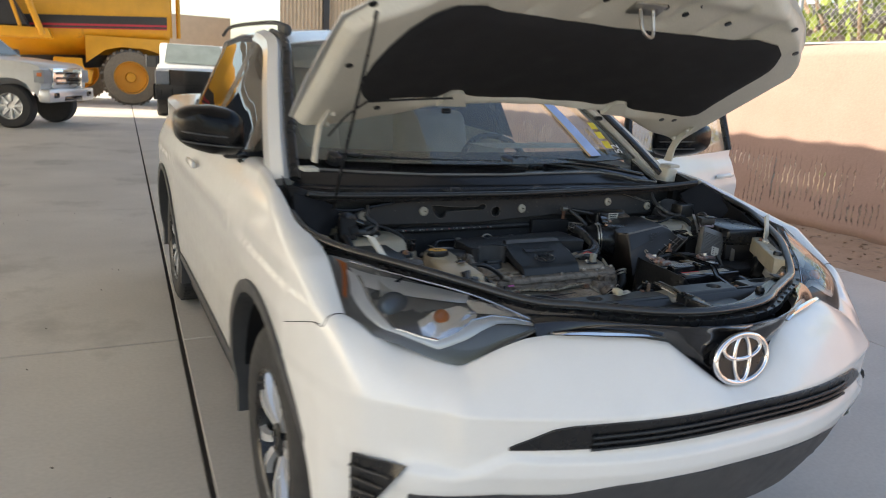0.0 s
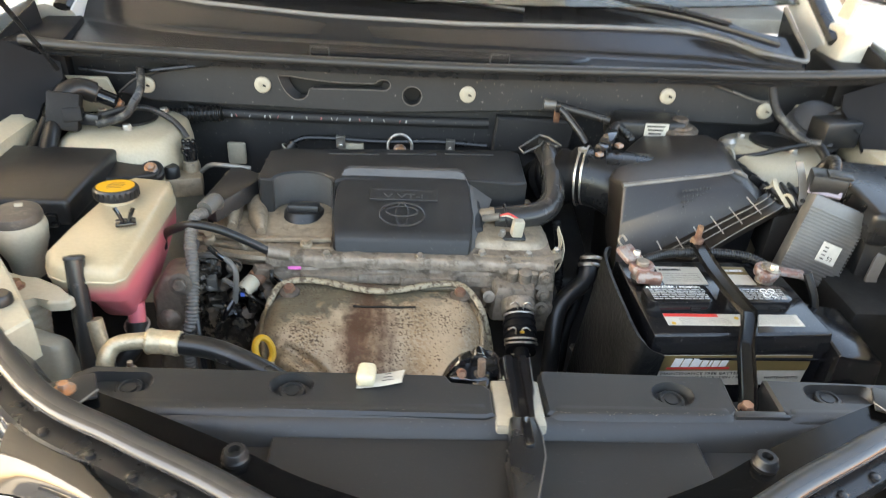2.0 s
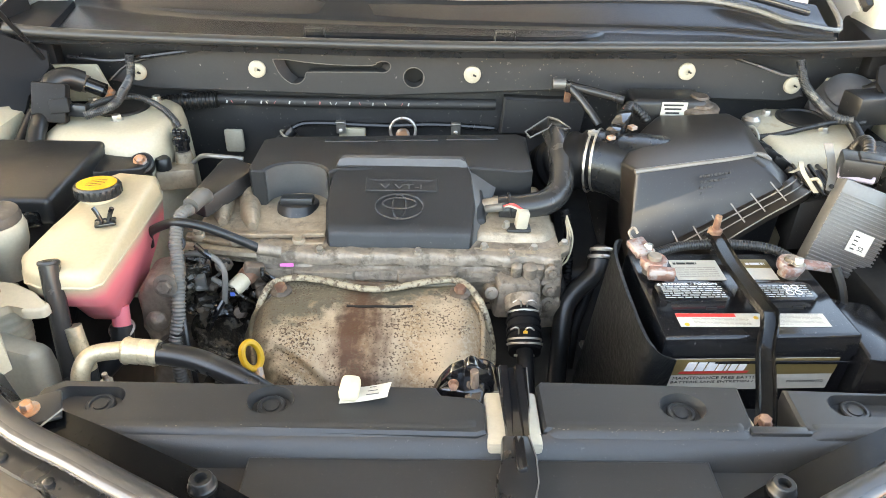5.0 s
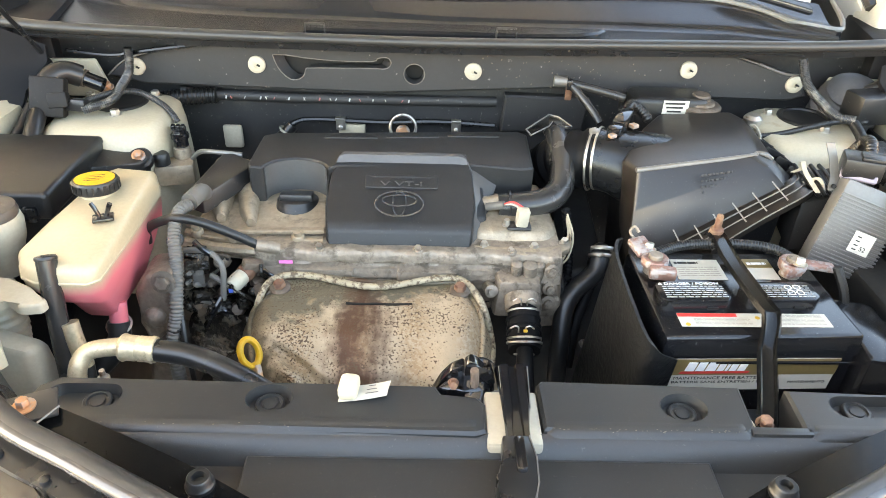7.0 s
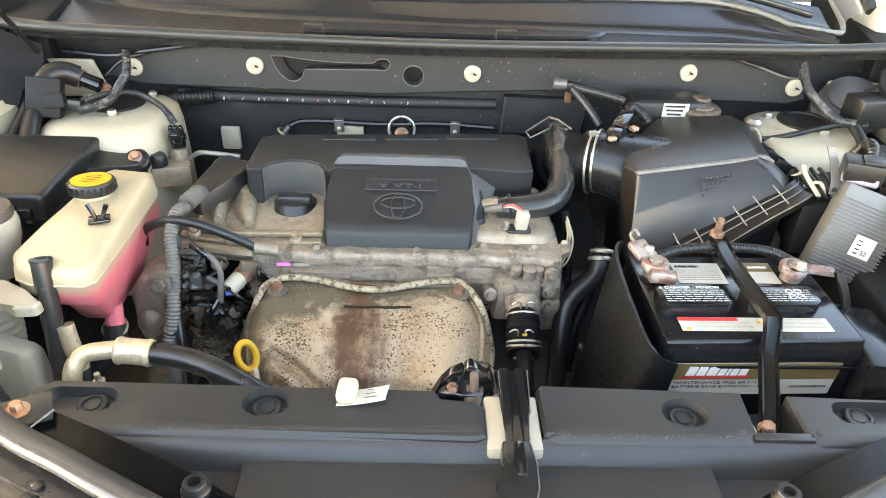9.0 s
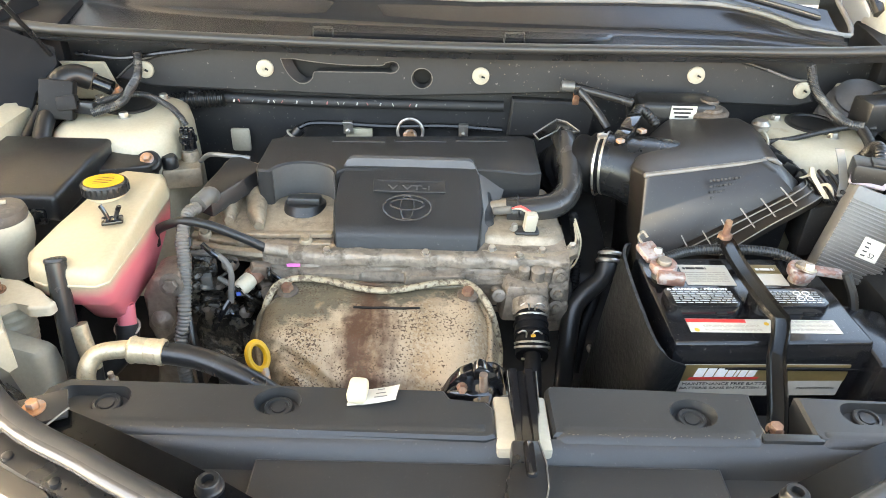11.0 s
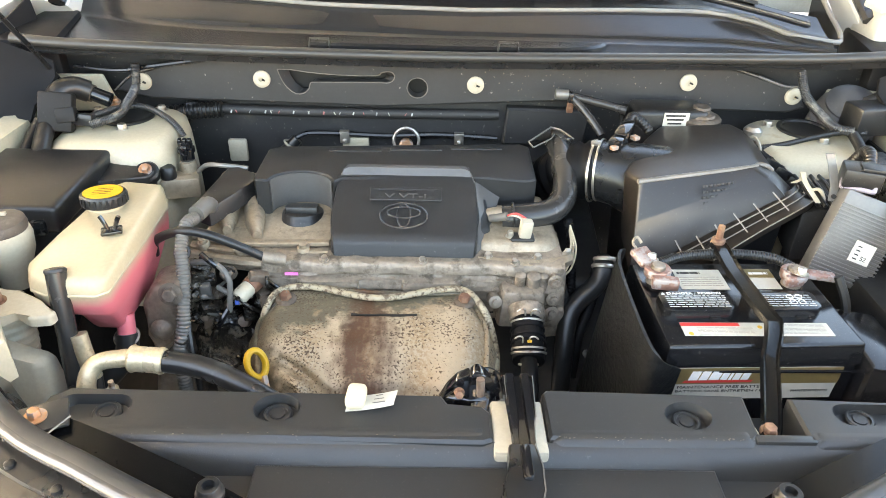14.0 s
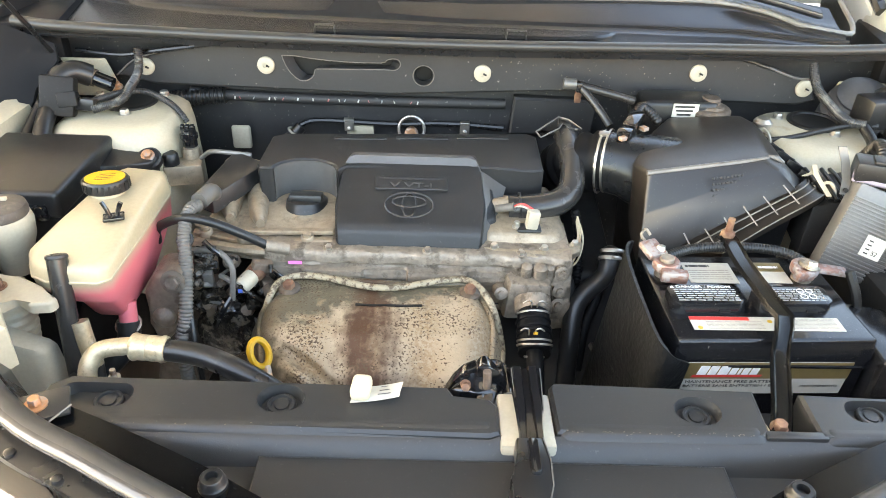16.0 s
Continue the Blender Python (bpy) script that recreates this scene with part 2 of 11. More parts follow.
M_AIRB = mat("airbox_plastic", (0.016, 0.0124, 0.0098), 0.36, var=0.10, bump=0.10, bscale=900, stain=(0.04, 0.034, 0.028), stain_at=0.73, stain_scale=10, dust=0.1)
M_DARKP = mat("dull_brown_black_plastic", (0.017, 0.0155, 0.0145), 0.5, var=0.15, bump=0.1, bscale=600, spec=0.2, dust=0.1)
M_LINER = mat("fender_liner_plastic", (0.012, 0.012, 0.013), 0.5, var=0.1, bump=0.1, bscale=700, spec=0.15)
M_INSUL = mat("felt_pad", (0.012, 0.012, 0.014), 0.95, var=0.2, bump=0.5, bscale=500, scale=5)
M_RUB = mat("rubber", (0.011, 0.011, 0.0113), 0.36, var=0.15, bump=0.06, stain=(0.055, 0.05, 0.044), stain_at=0.70, stain_scale=25)
M_HOSEG = mat("satin_hose_plastic", (0.028, 0.0265, 0.0255), 0.26, var=0.12, bump=0.05)
M_LEVER = mat("lilac_grey_plastic", (0.22, 0.20, 0.24), 0.4, var=0.08, bump=0.05)
M_BOOT = mat("dusty_boot_rubber", (0.055, 0.055, 0.058), 0.55, var=0.2, scale=30, bump=0.1, stain=(0.12, 0.115, 0.11), stain_at=0.62, stain_scale=20)
M_LIP = mat("smooth_seal_skin", (0.030, 0.0305, 0.0315), 0.15, var=0.1, bump=0.0, coat=0.3)
M_LOOM = mat("split_loom_plastic", (0.030, 0.030, 0.031), 0.30, var=0.2, scale=40, bump=0.05, stain=(0.16, 0.15, 0.13), stain_at=0.62, stain_scale=30)
M_SEAL = mat("weatherstrip_rubber", (0.032, 0.0318, 0.031), 0.32, coat=0.0, var=0.12, bump=0.05, stain=(0.10, 0.095, 0.085), stain_at=0.70, stain_scale=20)
M_DUSTH = mat("dusty_conduit", (0.12, 0.112, 0.1), 0.5, var=0.25, bump=0.05, stain=(0.13, 0.115, 0.095), stain_at=0.58, stain_scale=30)
# darker, duller rubber for hoses and conduit low in the bay
M_DEEP = mat("deep_hose_rubber", (0.006, 0.006, 0.0065), 0.5, var=0.2, bump=0.05, spec=0.12)
M_SLEEVE = mat("crinkled_black_sleeve", (0.008, 0.008, 0.008), 0.42, var=0.25, scale=20, bump=0.6, bscale=120, bdist=0.003, spec=0.3)
M_OIL = mat("oil_wet_iron", (0.018, 0.015, 0.012), 0.22, 0.2, var=0.4, scale=40, fine=0.3, bump=0.9, bscale=110, bdist=0.004, stain=(0.09, 0.075, 0.055), stain_at=0.60, stain_scale=45)
M_TYRE = mat("tyre_rubber", (0.025, 0.025, 0.026), 0.75, var=0.15, bump=0.15, bscale=200)
M_CHROME = mat("chrome", (0.85, 0.85, 0.86), 0.07, 1.0, var=0.02, fine=0.01, bump=0.0)
M_SILVER = mat("bright_wheel_alloy", (0.66, 0.66, 0.66), 0.25, 0.45, var=0.05, bump=0.0)
M_ALU = mat("cast_aluminium", (0.35, 0.285, 0.210), 0.52, 0.60, var=0.3, scale=22, fine=0.12, bump=0.35, bscale=260, bdist=0.002, stain=(0.27, 0.22, 0.165), stain_at=0.6, stain_scale=34)
M_ALUD = mat("dull_grey_alloy", (0.29, 0.240, 0.190), 0.55, 0.55, var=0.2, scale=30, fine=0.18, bump=0.45, bscale=220, bdist=0.002, stain=(0.16, 0.13, 0.10), stain_at=0.57, stain_scale=35)
M_FERR = mat("yellowed_alloy", (0.56, 0.46, 0.31), 0.36, 0.5, var=0.2, scale=40, fine=0.15, bump=0.2, stain=(0.30, 0.24, 0.16), stain_at=0.62, stain_scale=60)
M_BRKT = mat("black_bracket_paint", (0.005, 0.005, 0.005), 0.18, var=0.1, bump=0.0, spec=0.2, dust=0.05)
M_CAPB = mat("dusty_brown_cap", (0.085, 0.07, 0.058), 0.5, var=0.25, scale=40, bump=0.2, stain=(0.17, 0.145, 0.12), stain_at=0.58, stain_scale=40)
# pale colour for thin edge lines, with highlights painted in
M_EDGE = mat("pale_plastic_edge", (0.15, 0.135, 0.118), 0.32, var=0.25, scale=30, bump=0.05)
# cover plastic with sky sheen painted in as a paler colour
M_ARCH = mat("sky_sheen_plastic", (0.075, 0.074, 0.073), 0.30, var=0.15, bump=0.03)
M_BADGE = mat("polished_black_plastic", (0.04, 0.041, 0.043), 0.16, var=0.1, bump=0.0, coat=0.4)
M_FLECK = mat("dried_mud", (0.15, 0.13, 0.098), 0.9, var=0.3, scale=200, bump=0.2)
M_FIN = mat("ecu_alloy", (0.17, 0.165, 0.155), 0.42, 0.5, var=0.12, bump=0.1)
M_STEEL = mat("zinc_steel", (0.50, 0.47, 0.42), 0.38, 0.9, var=0.15, bump=0.05, stain=(0.22, 0.12, 0.07), stain_at=0.63, stain_scale=40)
M_RUST = mat("rusty_bolt", (0.2, 0.1, 0.065), 0.62, 0.4, var=0.3, scale=60, bump=0.2, stain=(0.3, 0.18, 0.11), stain_at=0.55, stain_scale=60)
M_COPPER = mat("worn_copper", (0.55, 0.3, 0.17), 0.45, 0.7, var=0.25, scale=50, bump=0.15, stain=(0.42, 0.36, 0.33), stain_at=0.52, stain_scale=60)
M_TERM = mat("corroded_terminal", (0.30, 0.165, 0.13), 0.5, 0.6, var=0.35, scale=60, bump=0.4, bscale=200, bdist=0.002, stain=(0.40, 0.35, 0.33), stain_at=0.52, stain_scale=70)
M_IRON = mat("dirty_iron", (0.13, 0.105, 0.085), 0.6, 0.5, var=0.35, scale=30, fine=0.3, bump=0.6, bscale=180, bdist=0.002, stain=(0.14, 0.10, 0.07), stain_at=0.60, stain_scale=30)
M_DARK = mat("engine_dark", (0.008, 0.008, 0.008), 0.6, 0.2, var=0.4, scale=25, bump=0.3, bscale=150)
M_FIREW = mat("firewall_mat", (0.016, 0.016, 0.017), 0.6, var=0.25, scale=9, bump=0.25, bscale=300, stain=(0.055, 0.05, 0.043), stain_at=0.64, stain_scale=9, dust=0.3, dust_scale=160)
M_PANEL = mat("cowl_front_panel", (0.028, 0.028, 0.029), 0.52, var=0.15, scale=8, bump=0.15, bscale=350, stain=(0.36, 0.33, 0.29), stain_at=0.7, stain_scale=85)
# paler than the cowl, for its rim and the wiper blades' edges
M_RIMC = mat("pale_satin_edge", (0.16, 0.155, 0.145), 0.24, var=0.2, scale=14, bump=0.0)
M_COWL = mat("cowl_plastic", (0.014, 0.014, 0.015), 0.24, rvar=0.0, fine=0.0, var=0.0, scale=6, bump=0.0, bscale=600)
M_TANK = mat("aged_clear_plastic", (0.45, 0.375, 0.255), 0.34, var=0.06, scale=14, bump=0.02, stain=(0.52, 0.40, 0.25), stain_at=0.70, stain_scale=10)
M_TANKW = mat("white_plastic", (0.40, 0.36, 0.28), 0.40, var=0.07, bump=0.02, stain=(0.50, 0.43, 0.32), stain_at=0.68, stain_scale=18)
M_YEL = mat("yellow_plastic", (0.55, 0.31, 0.018), 0.42, var=0.05, bump=0.02)
M_CAPY = mat("yellow_print", (0.72, 0.36, 0.01), 0.45, var=0.04, bump=0.0)
M_PAPER = mat("paper_white", (0.50, 0.475, 0.41), 0.6, var=0.05, bump=0.05, bscale=200)
M_TAGW = mat("cream_tag", (0.55, 0.49, 0.34), 0.5, var=0.05, bump=0.04)
M_PRINTK = mat("black_ink", (0.02, 0.02, 0.02), 0.6, var=0.0, bump=0.0)
M_PRINTW = mat("white_ink", (0.72, 0.72, 0.70), 0.5, var=0.05, bump=0.0)
M_PRINTR = mat("red_ink", (0.6, 0.04, 0.035), 0.5, var=0.05, bump=0.0)
M_GOLD = mat("bronze_label", (0.22, 0.155, 0.065), 0.35, 0.3, var=0.05, bump=0.0)
M_BATT = mat("battery_case", (0.010, 0.010, 0.011), 0.16, var=0.15, bump=0.02, stain=(0.05, 0.048, 0.044), stain_at=0.72, stain_scale=16, dust=0.2)
M_PINK = mat("pink_marker", (0.85, 0.20, 0.55), 0.6, var=0.05, bump=0.0)
M_BLUE = mat("blue_tape", (0.05, 0.12, 0.45), 0.5, bump=0.0)
M_AMBER = mat("amber_lens", (0.62, 0.16, 0.03), 0.15, var=0.05, bump=0.0)
M_LAMPG = mat("headlight_inner_grey", (0.17, 0.17, 0.165), 0.3, 0.2, var=0.1, bump=0.0)
M_BEZEL = mat("headlight_silver_trim", (0.72, 0.72, 0.72), 0.16, 0.8, var=0.08, bump=0.0)
M_SILVF = mat("headlight_silver_frame", (0.90, 0.89, 0.85), 0.32, 0.3, var=0.08, bump=0.0)
M_LAMPT = mat("headlight_upper_grey", (0.76, 0.75, 0.71), 0.34, 0.3, var=0.1, bump=0.0)
M_LAMPD = mat("headlight_dark_window", (0.04, 0.046, 0.05), 0.15, 0.0, var=0.2, scale=20, bump=0.0)
M_PROJ = mat("projector_glass", (0.10, 0.13, 0.15), 0.08, 0.3, var=0.1, bump=0.0)
M_HAZE = mat("headlight_edge_plastic", (0.30, 0.31, 0.32), 0.3, 0.0, var=0.1, bump=0.0)
M_CLEARL = glass("headlight_lens", (0.93, 0.95, 0.96), 0.92)
# grey-green film paints in the pale reflection over the dark cabin
M_GLASS = glass("windshield_glass", (0.86, 0.95, 0.88), 0.86, 2.0, 0.105, (0.58, 0.60, 0.50))
M_GLASSD = glass("tinted_side_glass", (0.75, 0.80, 0.77), 0.80)
M_SEAT = mat("grey_seat_fabric", (0.34, 0.325, 0.295), 0.9, bump=0.2, bscale=400)
M_DASH = mat("dashboard_plastic", (0.34, 0.33, 0.3), 0.6, bump=0.1, bscale=500)
M_TRIM = mat("grey_cladding", (0.055, 0.056, 0.058), 0.6, var=0.1, bump=0.12, bscale=600)

# ---- ground, canopy, fence and far things ----
M_CONC = mat("concrete", (0.55, 0.515, 0.46), 0.85, var=0.12, scale=0.9, bump=0.25, bscale=90, bdist=0.003, stain=(0.45, 0.42, 0.37), stain_at=0.60, stain_scale=0.8)
M_DIRT = mat("dry_dirt", (0.33, 0.225, 0.15), 0.95, var=0.2, scale=3, bump=0.8, bscale=25, bdist=0.02, stain=(0.22, 0.16, 0.11), stain_at=0.60, stain_scale=6)
M_JOINT = mat("dark_joint_filler", (0.06, 0.05, 0.042), 0.9, bump=0.4, bscale=120)
M_ROOF = mat("canopy_sheet_metal", (0.68, 0.67, 0.64), 0.55, 0.2, var=0.1)
M_FENCE = mat("tan_fence_fabric", (0.335, 0.222, 0.182), 0.85, var=0.06, scale=1.5, bump=0.35, bscale=60, bdist=0.006)


def worn_weave(m):
    """Thin wavy gaps low in the fabric, open to the ground behind."""
    n, l = m.node_tree.nodes, m.node_tree.links
    co, wv, sp = n.new("ShaderNodeTexCoord"), n.new("ShaderNodeTexWave"), n.new("ShaderNodeSeparateXYZ")
    wv.bands_direction = "Y"
    for key, v in (("Scale", 4.6), ("Distortion", 3.4), ("Detail", 2.0), ("Detail Scale", 2.4)):
        wv.inputs[key].default_value = v
    nz = n.new("ShaderNodeTexNoise")
    nz.inputs["Scale"].default_value = 3.0
    l.new(co.outputs["Object"], wv.inputs["Vector"])
    l.new(co.outputs["Object"], sp.inputs[0])
    l.new(co.outputs["Object"], nz.inputs["Vector"])

    def ramp(sock, a, b):
        t = n.new("ShaderNodeMapRange")
        t.inputs["From Min"].default_value, t.inputs["From Max"].default_value = a, b
        l.new(sock, t.inputs["Value"])
        return t.outputs[0]

    def times(a, b):
        t = n.new("ShaderNodeMath")
        t.operation = "MULTIPLY"
        l.new(a, t.inputs[0])
        l.new(b, t.inputs[1])
        return t.outputs[0]
    gap = times(times(ramp(wv.outputs["Fac"], 0.80, 0.90), ramp(nz.outputs["Fac"], 0.40, 0.52)), times(ramp(sp.outputs["Z"], 0.12, 0.22), ramp(sp.outputs["Z"], 0.86, 0.62)))
    tr, mx = n.new("ShaderNodeBsdfTransparent"), n.new("ShaderNodeMixShader")
    l.new(gap, mx.inputs[0])
    l.new(n["Principled BSDF"].outputs[0], mx.inputs[1])
    l.new(tr.outputs[0], mx.inputs[2])
    l.new(mx.outputs[0], n["Material Output"].inputs[0])


worn_weave(M_FENCE)
M_GALV = mat("galvanised_pipe", (0.45, 0.45, 0.44), 0.4, 0.8, var=0.1)
M_LEAF = mat("yellow_green_leaf", (0.17, 0.22, 0.035), 0.6, var=0.3, scale=6, bump=0.0, random_tone=0.2)
M_CATY = mat("machine_yellow", (0.72, 0.33, 0.02), 0.4, var=0.12, scale=2, bump=0.03, stain=(0.40, 0.20, 0.04), stain_at=0.66, stain_scale=2)
M_CATK = mat("machine_black_band", (0.03, 0.03, 0.032), 0.4)
M_CATR = mat("red_stripe", (0.45, 0.02, 0.05), 0.4)
M_MTYRE = mat("dusty_tyre", (0.20, 0.17, 0.135), 0.9, var=0.15, bump=0.3, bscale=40)
# opaque grey-green: the glass's pale reflection is put into its colour
M_TRUCKG = mat("truck_windshield", (0.20, 0.23, 0.21), 0.08, var=0.15, scale=3, bump=0.0)
M_TRUCKW = mat("truck_white", (0.62, 0.62, 0.60), 0.3, var=0.04, bump=0.0, coat=0.3)
M_BEIGE = mat("beige_corrugated_wall", (0.52, 0.42, 0.30), 0.7, var=0.08, scale=2)

GX = 4.55
bm = B()
sheet(bm, lambda u, v: Vector((-400 + 800 * u, -400 + 800 * v, -0.10)), 4, 4)
single("ground", bm, M_DIRT, "dry brown dirt ground reaching the horizon", "ground", kind="structure")
# the concrete yard: slabs with open joints
yard = thing("pavement", "grey cast concrete yard with joints between its slabs", "pavement", (0, 0, 0), kind="structure")
xs = [-22.0, -17.6, -13.2, -8.8, -4.9, -1.03, 3.0, GX]
ys = [-26.0, -21.6, -17.2, -12.8, -8.4, -4.6, -0.95, 2.80, 6.60, 10.4, 14.2, 18.0, 23.0, 30.0, 38.0]
SKEW = 0.044


def slab_x(x, y):
    """The long joints run slightly askew to the car."""
    return x + (y - 1.2) * SKEW if abs(x) < 16 and x < GX else x + (y - 1.2) * SKEW


for a, b in zip(xs, xs[1:]):
    for c, d in zip(ys, ys[1:]):
        if a < -3 and d < -5:
            continue
        bm = B()
        g = 0.005
        ga = 0.011 if abs(a + 1.03) < 0.01 else g
        gb = 0.011 if abs(b + 1.03) < 0.01 else g
        sk = lambda x: 0.018 * (x + 1.0)
        out = [(slab_x(a, c) + ga, c + g - sk(a)), (slab_x(b, c) - gb, c + g - sk(b)), (slab_x(b, d) - gb, d - g - sk(b)), (slab_x(a, d) + ga, d - g - sk(a))]
        prism(bm, out, -0.09, 0.0, bevel=0.004, seg=1)
        part("slab", bm, M_CONC, yard)
bm = B()
prism(bm, [(-30, -30), (GX + 2.0, -30), (GX + 2.0, 38), (-30, 38)], -0.095, -0.018)
single("joint_bed", bm, M_JOINT, "dark dirt filler in the yard's joints", "joint filler", kind="structure")
bm = B()
rnd = random.Random(5)


def dirt_f(u, v):
    x, y = GX - 0.3 + u * 8, -12 + v * 34
    k = min(1, max(0, (x - GX) / 0.4))
    return Vector((x, y, -0.03 + k * (0.03 + 0.035 * noise.noise((x * 1.7, y * 1.7, 0)) + 0.015 * noise.noise((x * 7, y * 7, 3)))))


sheet(bm, dirt_f, 60, 200)
single("dirt_strip", bm, M_DIRT, "strip of loose brown dirt beside the fence", "dirt", kind="structure", sharp=180)
bm = B()
for k in range(420):
    x, y = GX + 0.2 + rnd.random() * 1.7, -1.0 + rnd.random() * 9
    r = 0.008 + 0.02 * rnd.random() ** 2
    q = bmesh.ops.create_icosphere(bm, subdivisions=1, radius=r)
    for v in q["verts"]:
        v.co = Vector((v.co.x * (0.7 + rnd.random() * 0.6) + x, v.co.y + y, v.co.z * 0.6 + 0.012))
single("gravel", bm, M_DIRT, "scattered small stones on the dirt", "gravel", kind="stuff")
bm = B()
for k in range(90):
    x, y = -5 + rnd.random() * 4.5, -1 + rnd.random() * 8
    q = bmesh.ops.create_icosphere(bm, subdivisions=1, radius=0.002 + 0.003 * rnd.random())
    for v in q["verts"]:
        v.co += Vector((x, y, 0.002))
single("grit", bm, M_JOINT, "dark grit lying on the concrete", "grit", kind="stuff")

# canopy over the parking bay
canopy = thing("canopy", "pale sheet-metal shade canopy on steel posts", "canopy", (0, 0, 0), kind="structure")
RX0, RX1, RY0, RY1, RZ = -14.0, 1.05, -1.2, 20.5, 4.2
bm = B()
NU = 110


def roof_f(u, v):
    y = RY0 + v * (RY1 - RY0)
    return Vector((RX0 + u * (RX1 - RX0), y, RZ + 0.03 * (1 if int(v * NU) % 3 == 0 else 0) + 0.12 * u))


sheet(bm, roof_f, 4, NU, 0.002)
part("roof_sheet", bm, M_ROOF, canopy)
for y in (RY0 + 0.3, 4.0, 9.5, 15.0, RY1 - 0.3):
    bm = B()
    box(bm, ((RX0 + RX1) / 2, y, RZ - 0.12), (RX1 - RX0, 0.14, 0.22), bevel=0.01)
    part("beam", bm, M_ROOF, canopy)
    bm = B()
    tube(bm, [(RX0 + 0.5, y, -0.02), (RX0 + 0.5, y, RZ - 0.2)], 0.09, 16, smooth=False)
    part("post", bm, M_GALV, canopy)

# fence with fabric
fence = thing("fence", "tan privacy fabric on a chain-link fence, shaded below and sunlit above", "fence", (6.1, 3.5, 0))
FXY = lambda y: 6.1 + (y - 3.5) * 0.02


def fabric_f(u, v):
    y, z = -9 + 30 * u, -0.02 + 2.07 * v
    return Vector((FXY(y) + 0.012 * math.sin(y * 9) * (1 - v) + 0.02 * noise.noise((y * 2, z * 3, 0)), y, z + 0.015 * math.sin(y * 2.1) * v))


bm = B()
sheet(bm, fabric_f, 240, 16, 0.004)
part("fabric", bm, M_FENCE, fence, "tan woven fence fabric", sharp=180)
for k in range(10):
    y = -8.0 + 3.0 * k + 0.9
    bm = B()
    tube(bm, [(FXY(y) + 0.06, y, -0.05), (FXY(y) + 0.06, y, 2.75)], 0.03, 12, smooth=False)
    part("post", bm, M_GALV, fence)
bm = B()
tube(bm, [(FXY(-9) + 0.06, -9, 2.07), (FXY(21) + 0.06, 21, 2.07)], 0.021, 10, smooth=False)
part("rail", bm, M_GALV, fence)
bm = B()
for s in (-1, 1):
    for k in range(300):
        y0 = -4 + k * 0.07
        a, b = Vector((FXY(y0) + 0.07, y0, 2.05)), Vector((FXY(y0) + 0.07 + s * 0.003, y0 + s * 0.62, 2.72))
        n = Vector((0, 0.0022, 0))
        vs = [bm.verts.new(p) for p in (a - n, a + n, b + n, b - n)]
        bm.faces.new(vs)
part("wire_mesh", bm, M_GALV, fence, "galvanised chain-link wire", kind="stuff")


def bush(c, size, count, seed, name="bush", stem=0.5):
    r = random.Random(seed)
    ob = thing(name, "sunlit yellow-green desert shrub behind the fence", "shrub", c, "shrubs behind the fence")
    bm = B()
    for k in range(7):
        a = r.random() * 6.3
        tip = Vector(c) + Vector((math.cos(a) * size[0] * 0.7, math.sin(a) * size[1] * 0.7, size[2] * (0.7 + 0.4 * r.random())))
        mid = Vector(c).lerp(tip, 0.5) + Vector((0, 0, size[2] * 0.12))
        tube(bm, [Vector(c), mid, tip], 0.03, 6, 3)
    part("branches", bm, M_DIRT, ob)
    bm = B()
    for k in range(count):
        d = Vector((r.gauss(0, 1), r.gauss(0, 1), r.gauss(0, 1)))
        d.normalize()
        rad = 0.55 + 0.5 * r.random()
        rad *= 1 + 0.35 * noise.noise(d * 2.3 + Vector((seed, 0, 0)))
        p = Vector(c) + Vector((d.x * size[0] * rad, d.y * size[1] * rad, size[2] * (0.75 + d.z * 0.6 * rad)))
        s = 0.05 + 0.07 * r.random()
        m = Matrix.Translation(p) @ Euler((r.random() * 6, r.random() * 6, r.random() * 6)).to_matrix().to_4x4()
        vs = [bm.verts.new(m @ Vector(q)) for q in ((-s, 0, 0), (0, -s * 0.5, 0), (s, 0, 0.01), (0, s * 0.5, 0))]
        bm.faces.new(vs)
    part("leaves", bm, M_LEAF, ob, kind="stuff")


for k, (x, y, w, h) in enumerate(((9.0, 3.6, 1.5, 2.6), (9.6, 6.2, 1.8, 3.0), (9.3, 9.2, 1.7, 2.6), (9.8, 12.5, 2.0, 3.1), (9.2, 0.6, 1.6, 2.5), (10.0, 16.5, 2.2, 3.3))):
    bush((x, y, 0), (w, w, h), 1500, 11 + k)
# far open shed beyond the fence
bm = B()
box(bm, (30, 14, 4.75), (8, 60, 0.9), bevel=0.03)
shed = thing("shed", "far open shed with a dark fascia and pale eave", "shed", (30, 14, 0))
part("roof", bm, M_CATK, shed)
for y in (-12, 0, 12, 24, 36):
    bm = B()
    tube(bm, [(27, y, 0), (27, y, 4.4)], 0.15, 12, smooth=False)
    part("post", bm, M_GALV, shed)
# dry fallen branch by the fence
bm = B()
tube(bm, [(4.75, 2.3, 0.03), (5.0, 2.05, 0.035), (5.35, 1.9, 0.03)], 0.016, 8)
single("fallen_branch", bm, M_DIRT, "dry brown branch lying on the dirt", "branch")


